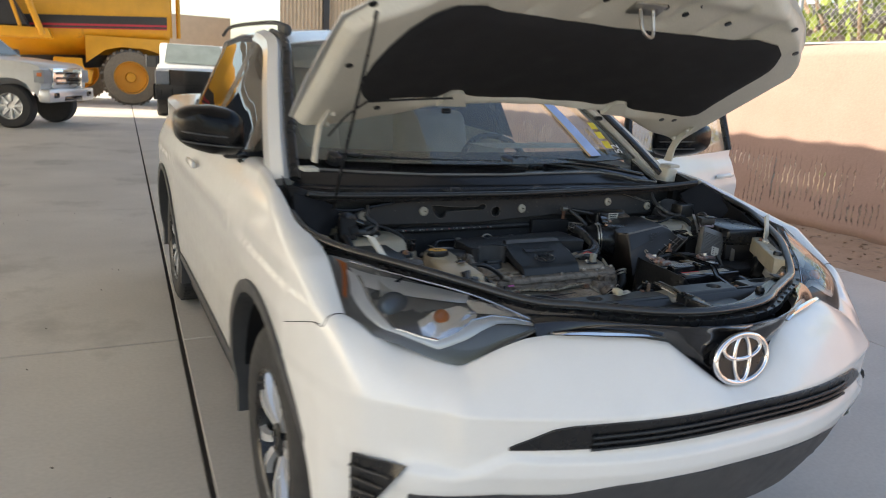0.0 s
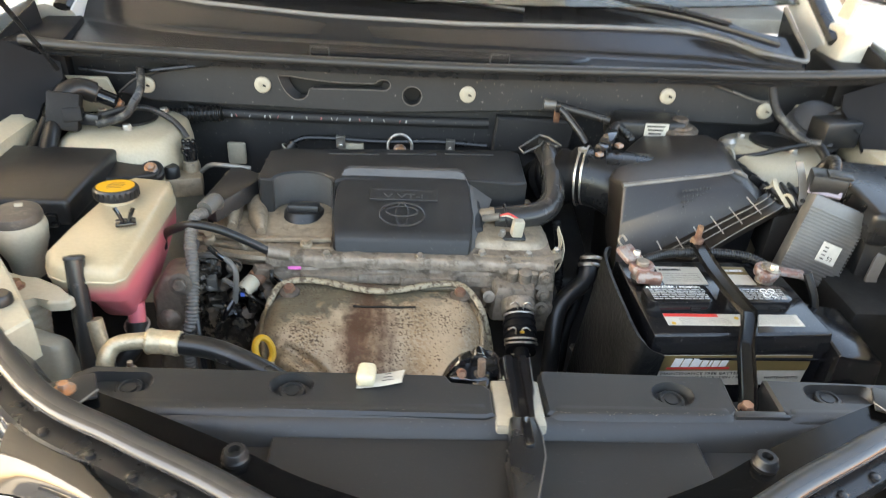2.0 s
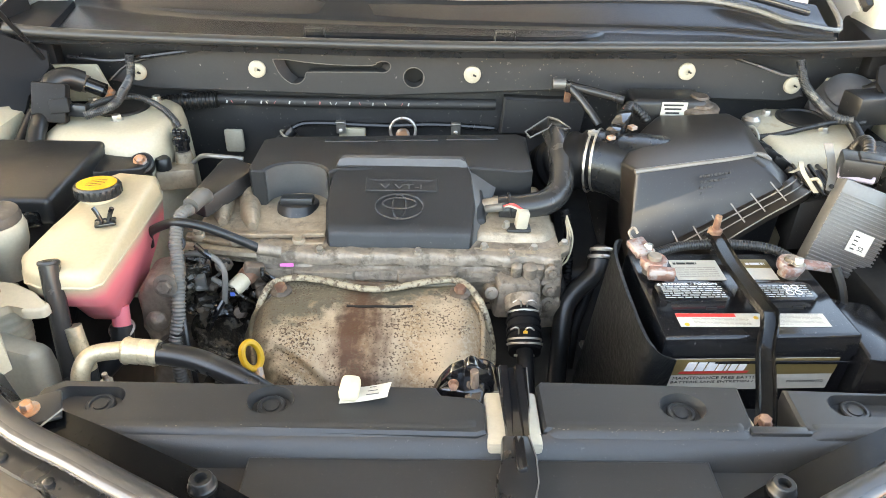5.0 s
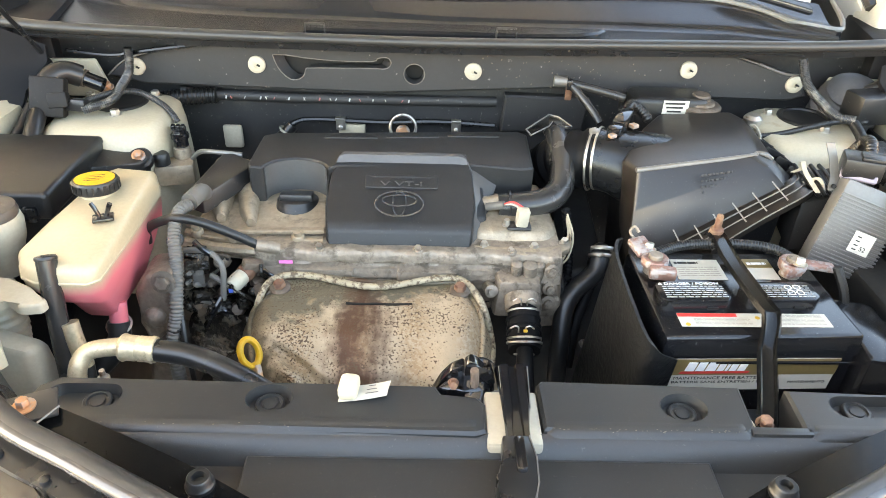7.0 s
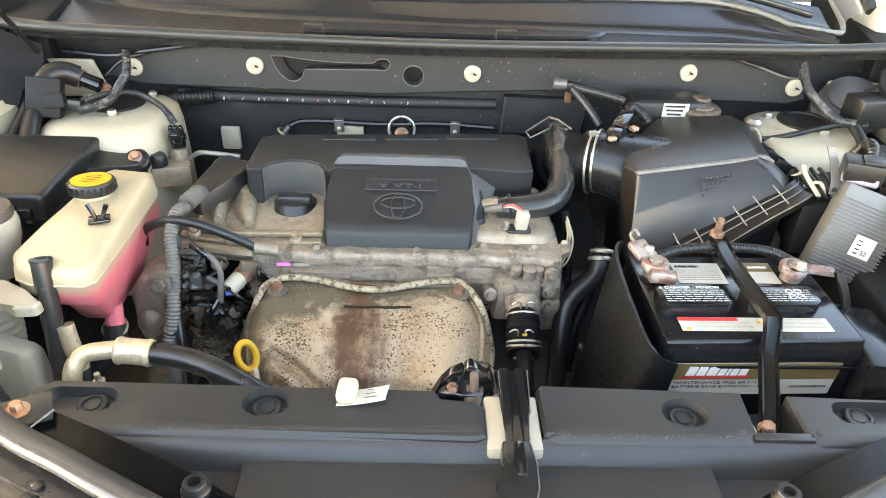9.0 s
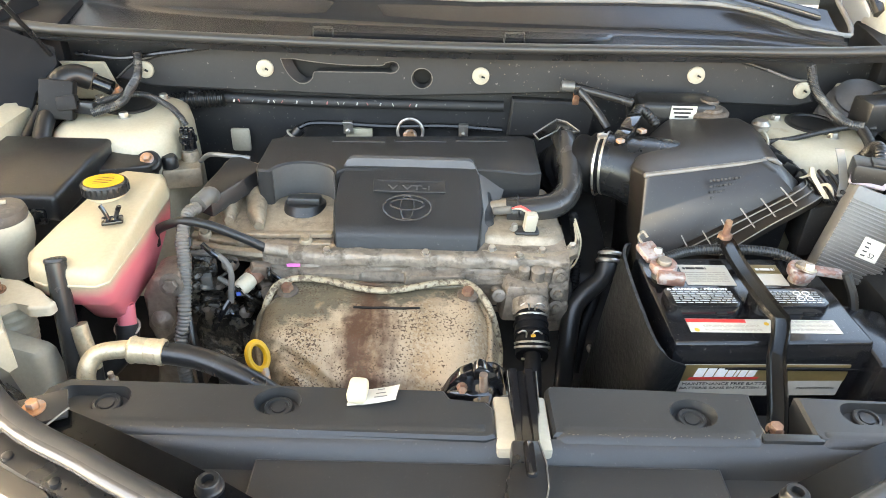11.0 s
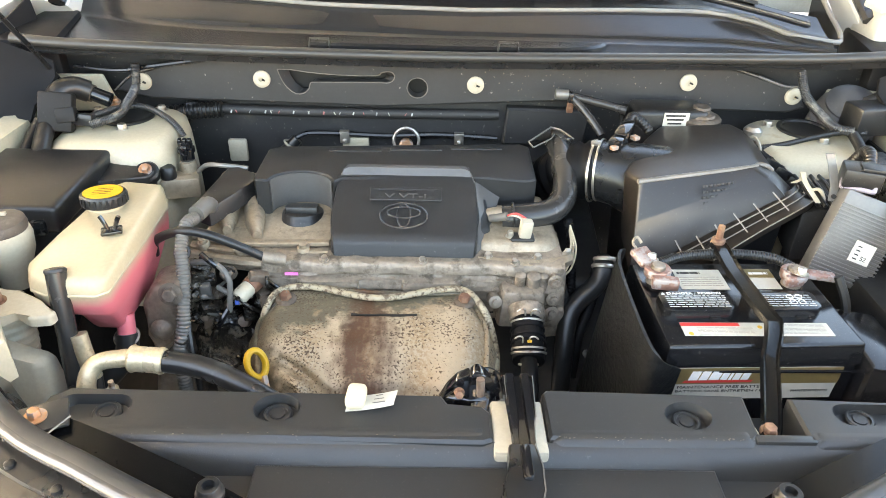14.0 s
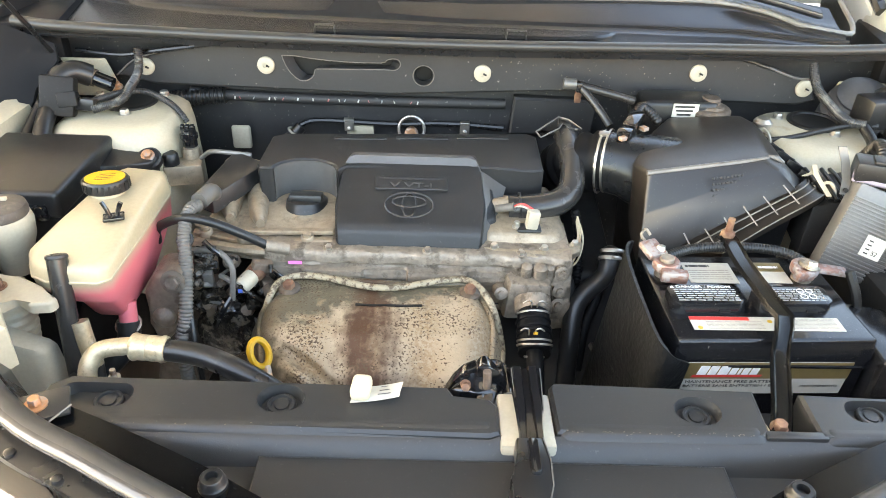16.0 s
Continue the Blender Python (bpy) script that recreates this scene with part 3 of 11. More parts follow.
# ---- far vehicles and buildings ----
def wheel(parent, c, r, w, axis, tyre_mat, rim_mat, lugs=0, spokes=6):
    """Tyre and rim about an axle; axis points outwards."""
    m = up_axis(c, axis)
    bm = B()
    lathe(bm, [(r * 0.60, -w / 2), (r * 0.93, -w / 2), (r, -w * 0.36), (r, w * 0.36), (r * 0.93, w / 2), (r * 0.60, w / 2), (r * 0.56, w * 0.3), (r * 0.56, -w * 0.3)], m, 48)
    wh = part("wheel", bm, tyre_mat, parent, "dark treaded tyre on its rim")
    bm = B()
    for k in range(lugs):
        a = 2 * math.pi * k / lugs
        box(bm, m @ Vector((r * math.cos(a), r * math.sin(a), w * 0.30 * (1 if k % 2 else -1))), (r * 0.10, r * 0.09, w * 0.4), tuple(math.degrees(q) for q in (m.to_3x3() @ Matrix.Rotation(a, 3, "Z")).to_euler()))
    part("tread", bm, tyre_mat, wh, kind="stuff")
    bm = B()
    lathe(bm, [(0.001, w * 0.22), (r * 0.16, w * 0.25), (r * 0.18, w * 0.18), (r * 0.20, w * 0.10), (r * 0.55, w * 0.08), (r * 0.57, w * 0.46), (r * 0.615, w * 0.50), (r * 0.615, w * 0.44), (r * 0.57, 0.0), (0.001, 0.0)], m, 48)
    for k in range(spokes):
        a = 2 * math.pi * k / spokes
        box(bm, m @ Vector((r * 0.36 * math.cos(a), r * 0.36 * math.sin(a), w * 0.22)), (r * 0.44, r * 0.13, w * 0.18), tuple(math.degrees(q) for q in (m.to_3x3() @ Matrix.Rotation(a, 3, "Z")).to_euler()), bevel=r * 0.02)
    part("rim", bm, rim_mat, wh)
    return wh


def extrude_side(bm, outline, w, m, bevel=0.0):
    """A side outline of (along, up) given width w across, in the pose m (x along, z up)."""
    turn = m @ Matrix(((1, 0, 0, 0), (0, 0, 1, 0), (0, 1, 0, 0), (0, 0, 0, 1)))
    lo = [bm.verts.new(turn @ Vector((x, z, -w / 2))) for x, z in outline]
    hi = [bm.verts.new(turn @ Vector((x, z, w / 2))) for x, z in outline]
    n = len(outline)
    bm.faces.new(hi)
    bm.faces.new(lo[::-1])
    es = []
    for i in range(n):
        f = bm.faces.new((lo[i], lo[(i + 1) % n], hi[(i + 1) % n], hi[i]))
    if bevel:
        es = [e for v in lo + hi for e in v.link_edges]
        bmesh.ops.bevel(bm, geom=list(set(es)), offset=bevel, segments=2, profile=0.5, affect="EDGES")
    return bm


def pickup(at, turn, label, tint, grille_mat):
    """Full-size pickup, nose along its own +x; origin on the ground under the front axle."""
    m = pose(*at, 0, 0, turn)
    t = thing("pickup_truck", label, "truck", at)

    def wp(x, y, z):
        return m @ Vector((x, y, z))
    bm = B()
    extrude_side(bm, [(0.62, 0.62), (0.66, 1.16), (0.60, 1.24), (0.46, 1.29), (-0.55, 1.38), (-0.64, 1.34), (-0.64, 0.60), (-0.53, 0.60), (-0.50, 0.76), (-0.38, 0.92), (-0.20, 1.01), (0.0, 1.03), (0.20, 1.01), (0.38, 0.92), (0.50, 0.76), (0.53, 0.62)], 1.96, m, 0.05)
    part("front_body", bm, tint, t)
    bm = B()
    extrude_side(bm, [(-0.60, 0.50), (-0.60, 1.32), (-1.35, 1.95), (-2.95, 1.97), (-3.25, 1.35), (-3.25, 0.50)], 1.86, m, 0.06)
    cab = part("cab", bm, tint, t)
    bm = B()
    extrude_side(bm, [(-3.28, 0.55), (-3.28, 1.36), (-5.3, 1.36), (-5.3, 0.55), (-4.6, 0.55), (-4.45, 0.92), (-4.25, 1.0), (-3.85, 1.0), (-3.65, 0.92), (-3.5, 0.55)], 1.94, m, 0.04)
    part("cargo_bed", bm, tint, t)
    for s in (-1, 1):
        bm = B()
        o = s * 0.945
        vs = [bm.verts.new(wp(x, o, z)) for x, z in ((-0.82, 1.34), (-1.42, 1.86), (-2.05, 1.88), (-2.05, 1.34))]
        bm.faces.new(vs)
        vs = [bm.verts.new(wp(x, o, z)) for x, z in ((-2.13, 1.34), (-2.13, 1.88), (-2.88, 1.88), (-3.08, 1.36))]
        bm.faces.new(vs)
        part("window", bm, M_GLOSS, cab)
        bm = B()
        box(bm, wp(-0.95, s * 1.13, 1.42), (0.14, 0.26, 0.22), (0, 0, turn), 0.04)
        part("mirror", bm, M_TRIM, t)
        bm = B()
        box(bm, wp(0.60, s * 0.82, 1.03), (0.22, 0.33, 0.27), (0, 0, turn), 0.03)
        part("headlight", bm, M_HAZE, t, "clear headlight with amber corner")
        bm = B()
        box(bm, wp(0.62, s * 0.955, 1.07), (0.10, 0.07, 0.08), (0, 0, turn), 0.01)
        part("indicator", bm, M_AMBER, t)
        for x in (0, -4.05):
            wheel(t, wp(x, s * 0.86, 0.43), 0.43, 0.27, m.to_3x3() @ Vector((0, s, 0)), M_TYRE, M_SILVER, 0, 8)
    bm = B()
    vs = [bm.verts.new(wp(x, y, z)) for x, y, z in ((-0.70, -0.80, 1.38), (-0.70, 0.80, 1.38), (-1.33, 0.72, 1.91), (-1.33, -0.72, 1.91))]
    bm.faces.new(vs)
    bmesh.ops.translate(bm, verts=bm.verts[:], vec=m.to_3x3() @ Vector((0.03, 0, 0.03)))
    part("windshield", bm, M_TRUCKG, cab)
    bm = B()
    box(bm, wp(0.67, 0, 1.00), (0.12, 1.26, 0.40), (0, 0, turn), 0.03)
    gr = part("grille", bm, grille_mat, t, "wide grille with dark slots")
    for z in (0.90, 1.00, 1.10):
        bm = B()
        box(bm, wp(0.73, 0, z), (0.02, 1.10, 0.05), (0, 0, turn), 0.008)
        part("slot", bm, M_GLOSS, gr)
    bm = B()
    box(bm, wp(0.68, 0, 0.66), (0.26, 1.98, 0.27), (0, 0, turn), 0.06)
    bp = part("bumper", bm, M_GLOSS if grille_mat is M_GLOSS else M_SILVER, t)
    for y in (-0.72, 0.72):
        bm = B()
        box(bm, wp(0.80, y, 0.67), (0.03, 0.24, 0.12), (0, 0, turn), 0.02)
        part("fog_recess", bm, M_GLOSS, bp)
    bm = B()
    box(bm, wp(0.80, 0, 0.60), (0.03, 0.8, 0.10), (0, 0, turn), 0.02)
    part("lower_slot", bm, M_GLOSS, bp)
    return t


pickup((-2.30, 16.40, 0), -24, "white full-size pickup truck parked on the concrete", M_TRUCKW, M_CHROME)
pickup((1.40, 19.9, 0), -97, "white pickup truck with a dark grille facing the canopy", M_TRUCKW, M_GLOSS)

# mining water truck
wt = thing("water_tank_truck", "huge yellow water tank truck with a dark band and red stripes", "truck", (-2.5, 25.8, 0))
bm = B()
rings = []
for k, (x, s) in enumerate(((-7.2, 0.9), (-6.9, 1.0), (1.15, 1.0), (1.25, 0.96))):
    rings.append([Vector((x, 26.0 + 1.75 * s * math.cos(a), 2.85 + 1.45 * s * math.sin(a) + 0.055 * x)) for a in [2 * math.pi * q / 40 for q in range(40)]])
hull_loft(bm, rings)
tank = part("tank", bm, M_CATY, wt)


def band(z0, z1, lift):
    bm = B()
    a0, a1 = math.asin((z0 - 2.85) / 1.45), math.asin((z1 - 2.85) / 1.45)

    def f(u, v):
        x, a = -6.6 + u * 7.75, a0 + (a1 - a0) * v
        return Vector((x, 26.0 - (1.75 + lift) * math.cos(a), 2.85 + (1.45 + lift) * math.sin(a) + 0.055 * x))
    return sheet(bm, f, 12, 6)


part("dark_band", band(2.36, 2.74, 0.012), M_CATK, tank)
part("red_stripe", band(2.44, 2.50, 0.022), M_CATR, tank)
part("red_stripe", band(2.355, 2.385, 0.022), M_CATR, tank)
bm = B()
extrude_side(bm, [(-1.55, 0.62), (-1.45, 1.05), (-1.75, 1.05), (-1.75, 1.40), (-2.55, 1.40), (-2.55, 1.05), (-3.2, 1.05), (-3.2, 0.62)], 1.0, Matrix.Translation((0.4, 24.6, 0)), 0.04)
part("toolbox", bm, M_CATY, wt)
bm = B()
extrude_side(bm, [(-7.5, 0.9), (-7.5, 1.9), (1.2, 2.1), (1.2, 1.2), (-4, 1.0)], 1.6, Matrix.Translation((0, 26, 0)), 0.05)
part("chassis", bm, M_CATK, wt)
bm = B()
extrude_side(bm, [(-1.25, 1.25), (-1.0, 1.45), (-0.7, 1.72), (-0.2, 1.80), (0.5, 1.80), (1.0, 1.6), (1.2, 2.1), (-1.25, 2.1)], 1.1, Matrix.Translation((0.0, 24.9, 0)), 0.03)
part("wheel_arch", bm, M_CATY, wt)
wheel(wt, (0.02, 24.65, 0.86), 0.86, 0.7, (0, -1, 0), M_MTYRE, M_CATY, 44, 0)
wheel(wt, (-6.9, 24.75, 0.93), 0.93, 0.7, (0, -1, 0), M_MTYRE, M_CATY, 44, 0)
wheel(wt, (-1.4, 27.8, 0.93), 0.93, 0.7, (0, -1, 0), M_MTYRE, M_CATY, 44, 0)
bm = B()
extrude_side(bm, [(-4.9, 2.2), (-3.05, 2.2), (-3.5, 3.1), (-4.3, 4.3), (-5.6, 4.4), (-5.6, 2.2)], 2.0, Matrix.Translation((0.4, 24.4, 0)), 0.05)
part("cab", bm, M_CATK, wt, "dark glazed operator cab")
bm = B()
tube(bm, [(-3.05, 23.3, 4.6), (-2.75, 23.3, 3.3), (-2.35, 23.3, 2.0)], 0.09, 10)
tube(bm, [(-3.5, 23.4, 4.6), (-3.2, 23.4, 3.4), (-2.9, 23.4, 2.2)], 0.05, 10)
part("handrail", bm, M_CATY, wt)
bm = B()
extrude_side(bm, [(-4.9, 1.9), (-2.4, 1.9), (-2.5, 2.2), (-4.9, 2.2)], 2.2, Matrix.Translation((0.3, 24.4, 0)), 0.05)
part("deck", bm, M_CATY, wt)
bm = B()
for x in (1.35, 1.62):
    tube(bm, [(x, 25.4, 2.2), (x, 25.4, 5.2)], 0.07, 10, smooth=False)
box(bm, (1.6, 25.4, 4.2), (0.7, 0.5, 0.9), bevel=0.04)
part("ladder", bm, M_CATY, wt)

# tan warehouse and a pole behind it all
ware = thing("warehouse", "beige corrugated metal warehouse", "building", (10, 40, 0))
bm = B()


def corr(u, v):
    x = 8.6 + u * 26
    return Vector((x, 40.0 + (0.05 if int(u * 240) % 2 else -0.05), v * 9.0))


sheet(bm, corr, 240, 1)
part("wall", bm, M_BEIGE, ware)
bm = B()
box(bm, (21.6, 43, 9.1), (26.6, 7, 0.3), bevel=0.02)
part("roof", bm, M_ROOF, ware)
bm = B()
box(bm, (11.2, 39.85, 4.5), (0.35, 0.2, 9.0), bevel=0.01)
part("downpipe", bm, M_CATK, ware)
low = thing("low_building", "low tan block building far behind the trucks", "building", (4, 52, 0))
bm = B()
box(bm, (4.2, 52, 2.2), (7, 4, 4.4), bevel=0.03)
part("wall", bm, M_BEIGE, low)
pole = thing("utility_pole", "dark wooden utility pole with cross arm and wires", "pole", (2.6, 45, 0))
bm = B()
tube(bm, [(2.9, 45, 0), (2.85, 45, 10)], 0.14, 10, smooth=False)
box(bm, (2.87, 45, 8.2), (2.2, 0.12, 0.14), bevel=0.01)
part("shaft", bm, M_JOINT, pole)
# concrete-footed pipe bollard on the yard
bol = thing("bollard", "grey concrete bollard with a steel pipe standing on the yard", "bollard", (-3.05, 10.6, 0))
bm = B()
lathe(bm, [(0.24, 0), (0.24, 0.72), (0.22, 0.78), (0.001, 0.80)], pose(-3.05, 10.6, 0), 28)
part("footing", bm, M_CONC, bol)
bm = B()
tube(bm, [(-3.05, 10.6, 0.7), (-3.05, 10.6, 4.1)], 0.07, 16, smooth=False)
part("pipe", bm, M_GALV, bol)

# ---- the car: outer body ----
car = thing("suv", "white compact SUV with its hood propped open and front door ajar", "car", (0, 1.7, 0))
YF, YR, RW = 0.90, 3.56, 0.362

# plan of the bumper's fullest line and of the hood opening's front edge, half width -> how far back
FRONT = [(0.0, -0.065), (0.15, -0.061), (0.30, -0.041), (0.45, 0.0), (0.58, 0.050), (0.68, 0.098), (0.77, 0.160), (0.835, 0.232), (0.875, 0.300), (0.905, 0.385), (0.926, 0.48), (0.943, 0.60)]
LIP = [(0.0, -0.030), (0.10, -0.018), (0.19, 0.016), (0.32, 0.098), (0.47, 0.235), (0.60, 0.38), (0.72, 0.52), (0.82, 0.65), (0.865, 0.78)]


def side_x(z, y):
    base = curve_at([(0.30, 0.890), (0.45, 0.918), (0.65, 0.932), (0.88, 0.935), (1.00, 0.922), (1.08, 0.896), (1.13, 0.866)], z)
    flare = 0.012 * math.exp(-((y - YF) / 0.5) ** 2) + 0.016 * math.exp(-((y - YR) / 0.5) ** 2)
    nose = 0.0 if y > 0.68 else (0.68 - y) ** 2 * 0.5
    return base + flare * (1 if z < 0.95 else 0.4) - nose


def inv(keys, y):
    return curve_at(sorted((b, a) for a, b in keys), y)


# bumper: white skin from the trim line down to the black lip; x runs across, half at a time
def trim_line(x):
    """Height and depth of the white skin's upper edge."""
    z = curve_at([(0.0, 0.815), (0.05, 0.820), (0.10, 0.856), (0.182, 0.920), (0.24, 0.929), (0.45, 0.930), (0.50, 0.924), (0.54, 0.910), (0.60, 0.886), (0.645, 0.865), (0.70, 0.872), (0.75, 0.888), (0.84, 0.924), (0.92, 0.875), (0.94, 0.863)], x)
    y = curve_at([(0.0, -0.014), (0.05, -0.012), (0.10, 0.004), (0.182, 0.045), (0.24, 0.070), (0.45, 0.150), (0.54, 0.168), (0.645, 0.190), (0.75, 0.300), (0.84, 0.400), (0.92, 0.545)], x)
    return y, z


PLAN = smooth_path([Vector((x, y, 0)) for x, y in FRONT], 5)
ARC = [0.0]
for p, q in zip(PLAN, PLAN[1:]):
    ARC.append(ARC[-1] + (q - p).length)
# upper edge of the skin past the headlight's lower corner: plan station -> place
UPPER = [(0.645, 0.645, 0.190, 0.865), (0.77, 0.750, 0.300, 0.888), (0.835, 0.846, 0.397, 0.940), (0.850, 0.872, 0.397, 0.942), (0.863, 0.888, 0.398, 0.932), (0.875, 0.897, 0.400, 0.911), (0.905, 0.908, 0.432, 0.914), (0.926, 0.926, 0.510, 0.891), (0.943, 0.941, 0.592, 0.865)]


def fold(a, z):
    """How far the skin lies in: the scoop under the headlight and the step over the lower roll."""
    scoop = 0.016 * math.exp(-((a - 0.765) / 0.070) ** 4) * math.exp(-((z - 0.745) / 0.085) ** 4)
    zc = curve_at([(0.0, 0.705), (0.52, 0.705), (0.58, 0.712), (0.675, 0.660), (0.775, 0.668), (0.84, 0.60), (0.93, 0.60)], a)
    k = min(1.0, max(0.0, (zc + 0.004 - z) / 0.024))
    step = -0.013 * k * k * (3 - 2 * k) * max(0.0, 1 - max(0.0, a - 0.76) / 0.07)
    return scoop + step


def roll_in(z):
    return curve_at([(0.40, 0.120), (0.50, 0.082), (0.588, 0.046), (0.606, 0.026), (0.655, 0.009), (0.70, 0.010), (0.775, 0.003), (0.792, 0.0)], z)


def upright(a):
    return 1 - 0.72 * min(1.0, max(0.0, (a - 0.60) / 0.17))


def bumper_f(u, v):
    """Across from arch to arch along the plan, down from the trim line to the chin."""
    s, d = (-1 if u < 0.5 else 1), abs(u * 2 - 1) * ARC[-1]
    k = min(max(i for i in range(len(ARC)) if ARC[i] <= d + 1e-9), len(ARC) - 2)
    g = (d - ARC[k]) / (ARC[k + 1] - ARC[k])
    p = PLAN[k].lerp(PLAN[k + 1], g)
    n = Vector((-(PLAN[k + 1] - PLAN[k]).y, (PLAN[k + 1] - PLAN[k]).x, 0)).normalized()
    if p.x < 0.645:
        y0, z0 = trim_line(p.x)
        t = Vector((p.x, y0, z0))
    else:
        t = Vector([curve_at([(r[0], r[c]) for r in UPPER], p.x) for c in (1, 2, 3)])
    if v < 0.45:
        w = v / 0.45
        w1, w2 = w ** 0.75, w ** 1.15
        q = Vector((t.x + (p.x - t.x) * w1, t.y + (p.y - t.y) * w1, t.z + (0.792 - t.z) * w2)) + n * fold(p.x, t.z + (0.792 - t.z) * w2) * w
    else:
        w = (v - 0.45) / 0.55
        zb = curve_at([(0.0, 0.588), (0.68, 0.588), (0.84, 0.45), (0.95, 0.43)], p.x)
        z = 0.792 + (zb - 0.792) * w
        q = p + n * (roll_in(z) * upright(p.x) + fold(p.x, z))
        q.z = z
    arch = 0.90 - math.sqrt(max(0.0, 0.497 ** 2 - max(0.0, q.z - 0.362) ** 2)) if q.z < 0.85 else 0.60
    if q.y > 0.30 and arch < 0.60:
        q.y = 0.30 + (q.y - 0.30) * (max(0.31, arch) - 0.30) / 0.30
        q.x = min(q.x, inv(FRONT, q.y) + 0.002)
    return Vector((s * q.x, q.y, q.z))


bm = B()
sheet(bm, bumper_f, 170, 64, 0.003)
bumper = part("bumper", bm, M_PAINT, car, "white painted front bumper with a scoop under each headlight", sharp=70)


def on_face(x, z, out=0.0):
    """A place on the bumper's face, or proud of it."""
    a = abs(x)
    k = min(max(i for i in range(len(PLAN)) if PLAN[i].x <= a + 1e-9), len(PLAN) - 2)
    p = PLAN[k].lerp(PLAN[k + 1], (a - PLAN[k].x) / (PLAN[k + 1].x - PLAN[k].x))
    n = Vector((-(PLAN[k + 1] - PLAN[k]).y, (PLAN[k + 1] - PLAN[k]).x, 0)).normalized()
    p = p + n * (roll_in(z) * upright(a) + fold(a, z) - out)
    return Vector((math.copysign(p.x, x), p.y, z))


# lower grille: a black slot with slats
def slot_f(u, v):
    x = 0.588 * (u * 2 - 1)
    a = abs(x)
    zt = curve_at([(0.0, 0.790), (0.36, 0.782), (0.46, 0.776), (0.50, 0.768), (0.55, 0.742), (0.578, 0.728), (0.588, 0.722)], a)
    zb = curve_at([(0.0, 0.738), (0.20, 0.733), (0.35, 0.723), (0.588, 0.717)], a)
    z = zt + (zb - zt) * v
    return on_face(x, z, 0.006)


bm = B()
sheet(bm, slot_f, 100, 8, 0.006)
grille = part("lower_grille", bm, M_SATIN, car, "black slatted lower grille")
for k in range(3):
    bm = B()
    tube(bm, [on_face(-0.42 + 0.0525 * q, 0.736 + 0.015 * k - 0.014 * ((q - 8) / 8) ** 2, 0.011) for q in range(17)], 0.0040, 8, 2)
    part("slat", bm, M_PLAST, grille)


def lip_f(u, v):
    x = 0.77 * (u * 2 - 1)
    a = abs(x)
    zt = curve_at([(0.0, 0.634), (0.20, 0.632), (0.35, 0.624), (0.47, 0.600), (0.77, 0.594)], a)
    fade = max(0.30, 1 - (max(0.0, a - 0.30) / 0.50) ** 1.4)
    p = on_face(x, zt, 0.004)
    return Vector((p.x, p.y + (0.05 * v + 0.03 * v * v) * fade, zt - (zt - 0.45) * v * fade))


bm = B()
sheet(bm, lip_f, 50, 8, 0.004)
lip = part("lower_lip", bm, M_TRIM, car, "textured black lower lip")
bm = B()
tube(bm, [(x, curve_at(FRONT, abs(x)) + 0.045, 0.540) for x in [-0.40 + 0.04 * q for q in range(21)]], 0.010, 8, 2, flat=1.6)
part("lip_ridge", bm, M_TRIM, lip)
for s in (-1, 1):
    # fog lamp bezel: dark triangle with slats
    bm = B()
    pts = [(0.776, 0.664), (0.858, 0.660), (0.868, 0.50), (0.850, 0.50)]

    def fog_at(x, z, out):
        p = on_face(x, z, out + 0.006)
        return Vector((s * p.x, p.y, p.z))

    def bez(u, v):
        xa, za = pts[0][0] + (pts[1][0] - pts[0][0]) * u, pts[0][1] + (pts[1][1] - pts[0][1]) * u
        xb, zb = pts[3][0] + (pts[2][0] - pts[3][0]) * u, pts[3][1] + (pts[2][1] - pts[3][1]) * u
        return fog_at(xa + (xb - xa) * v, za + (zb - za) * v, 0.010)
    sheet(bm, bez, 10, 8, 0.006)
    fog = part("fog_bezel", bm, M_SATIN, car, "black slatted fog lamp bezel")
    for k in range(4):
        bm = B()
        z = 0.535 + 0.032 * k
        x0 = 0.776 + (0.664 - z) * 0.45 + 0.006
        tube(bm, [fog_at(x0 + (0.860 - x0) * q / 6, z, 0.014) for q in range(7)], 0.0035, 6, 2)
        part("slat", bm, M_PLAST, fog)
    bm = B()
    tube(bm, [(s * x, y, z) for x, y, z in ((0.9395, 0.586, 0.866), (0.926, 0.510, 0.891), (0.908, 0.432, 0.914), (0.897, 0.401, 0.912), (0.888, 0.398, 0.931), (0.872, 0.397, 0.942), (0.850, 0.397, 0.941))], 0.0011, 6, 2)
    part("bumper_gap", bm, M_DARK, bumper)

# black upper trim with the V round the badge
def top_trim(u, v):
    x = 0.47 * (u * 2 - 1)
    a = abs(x)
    y1, z1 = trim_line(a)
    z1 -= 0.004
    y0 = curve_at(LIP, a)
    z0 = 0.968
    b = math.sin(v * math.pi)
    rec = 0.034 * max(0.0, 1 - (a / 0.15) ** 2)
    return Vector((x, y0 + (y1 - y0) * v - 0.010 * b + rec * min(1, v * 4), z0 + (z1 - z0) * v + 0.012 * b))


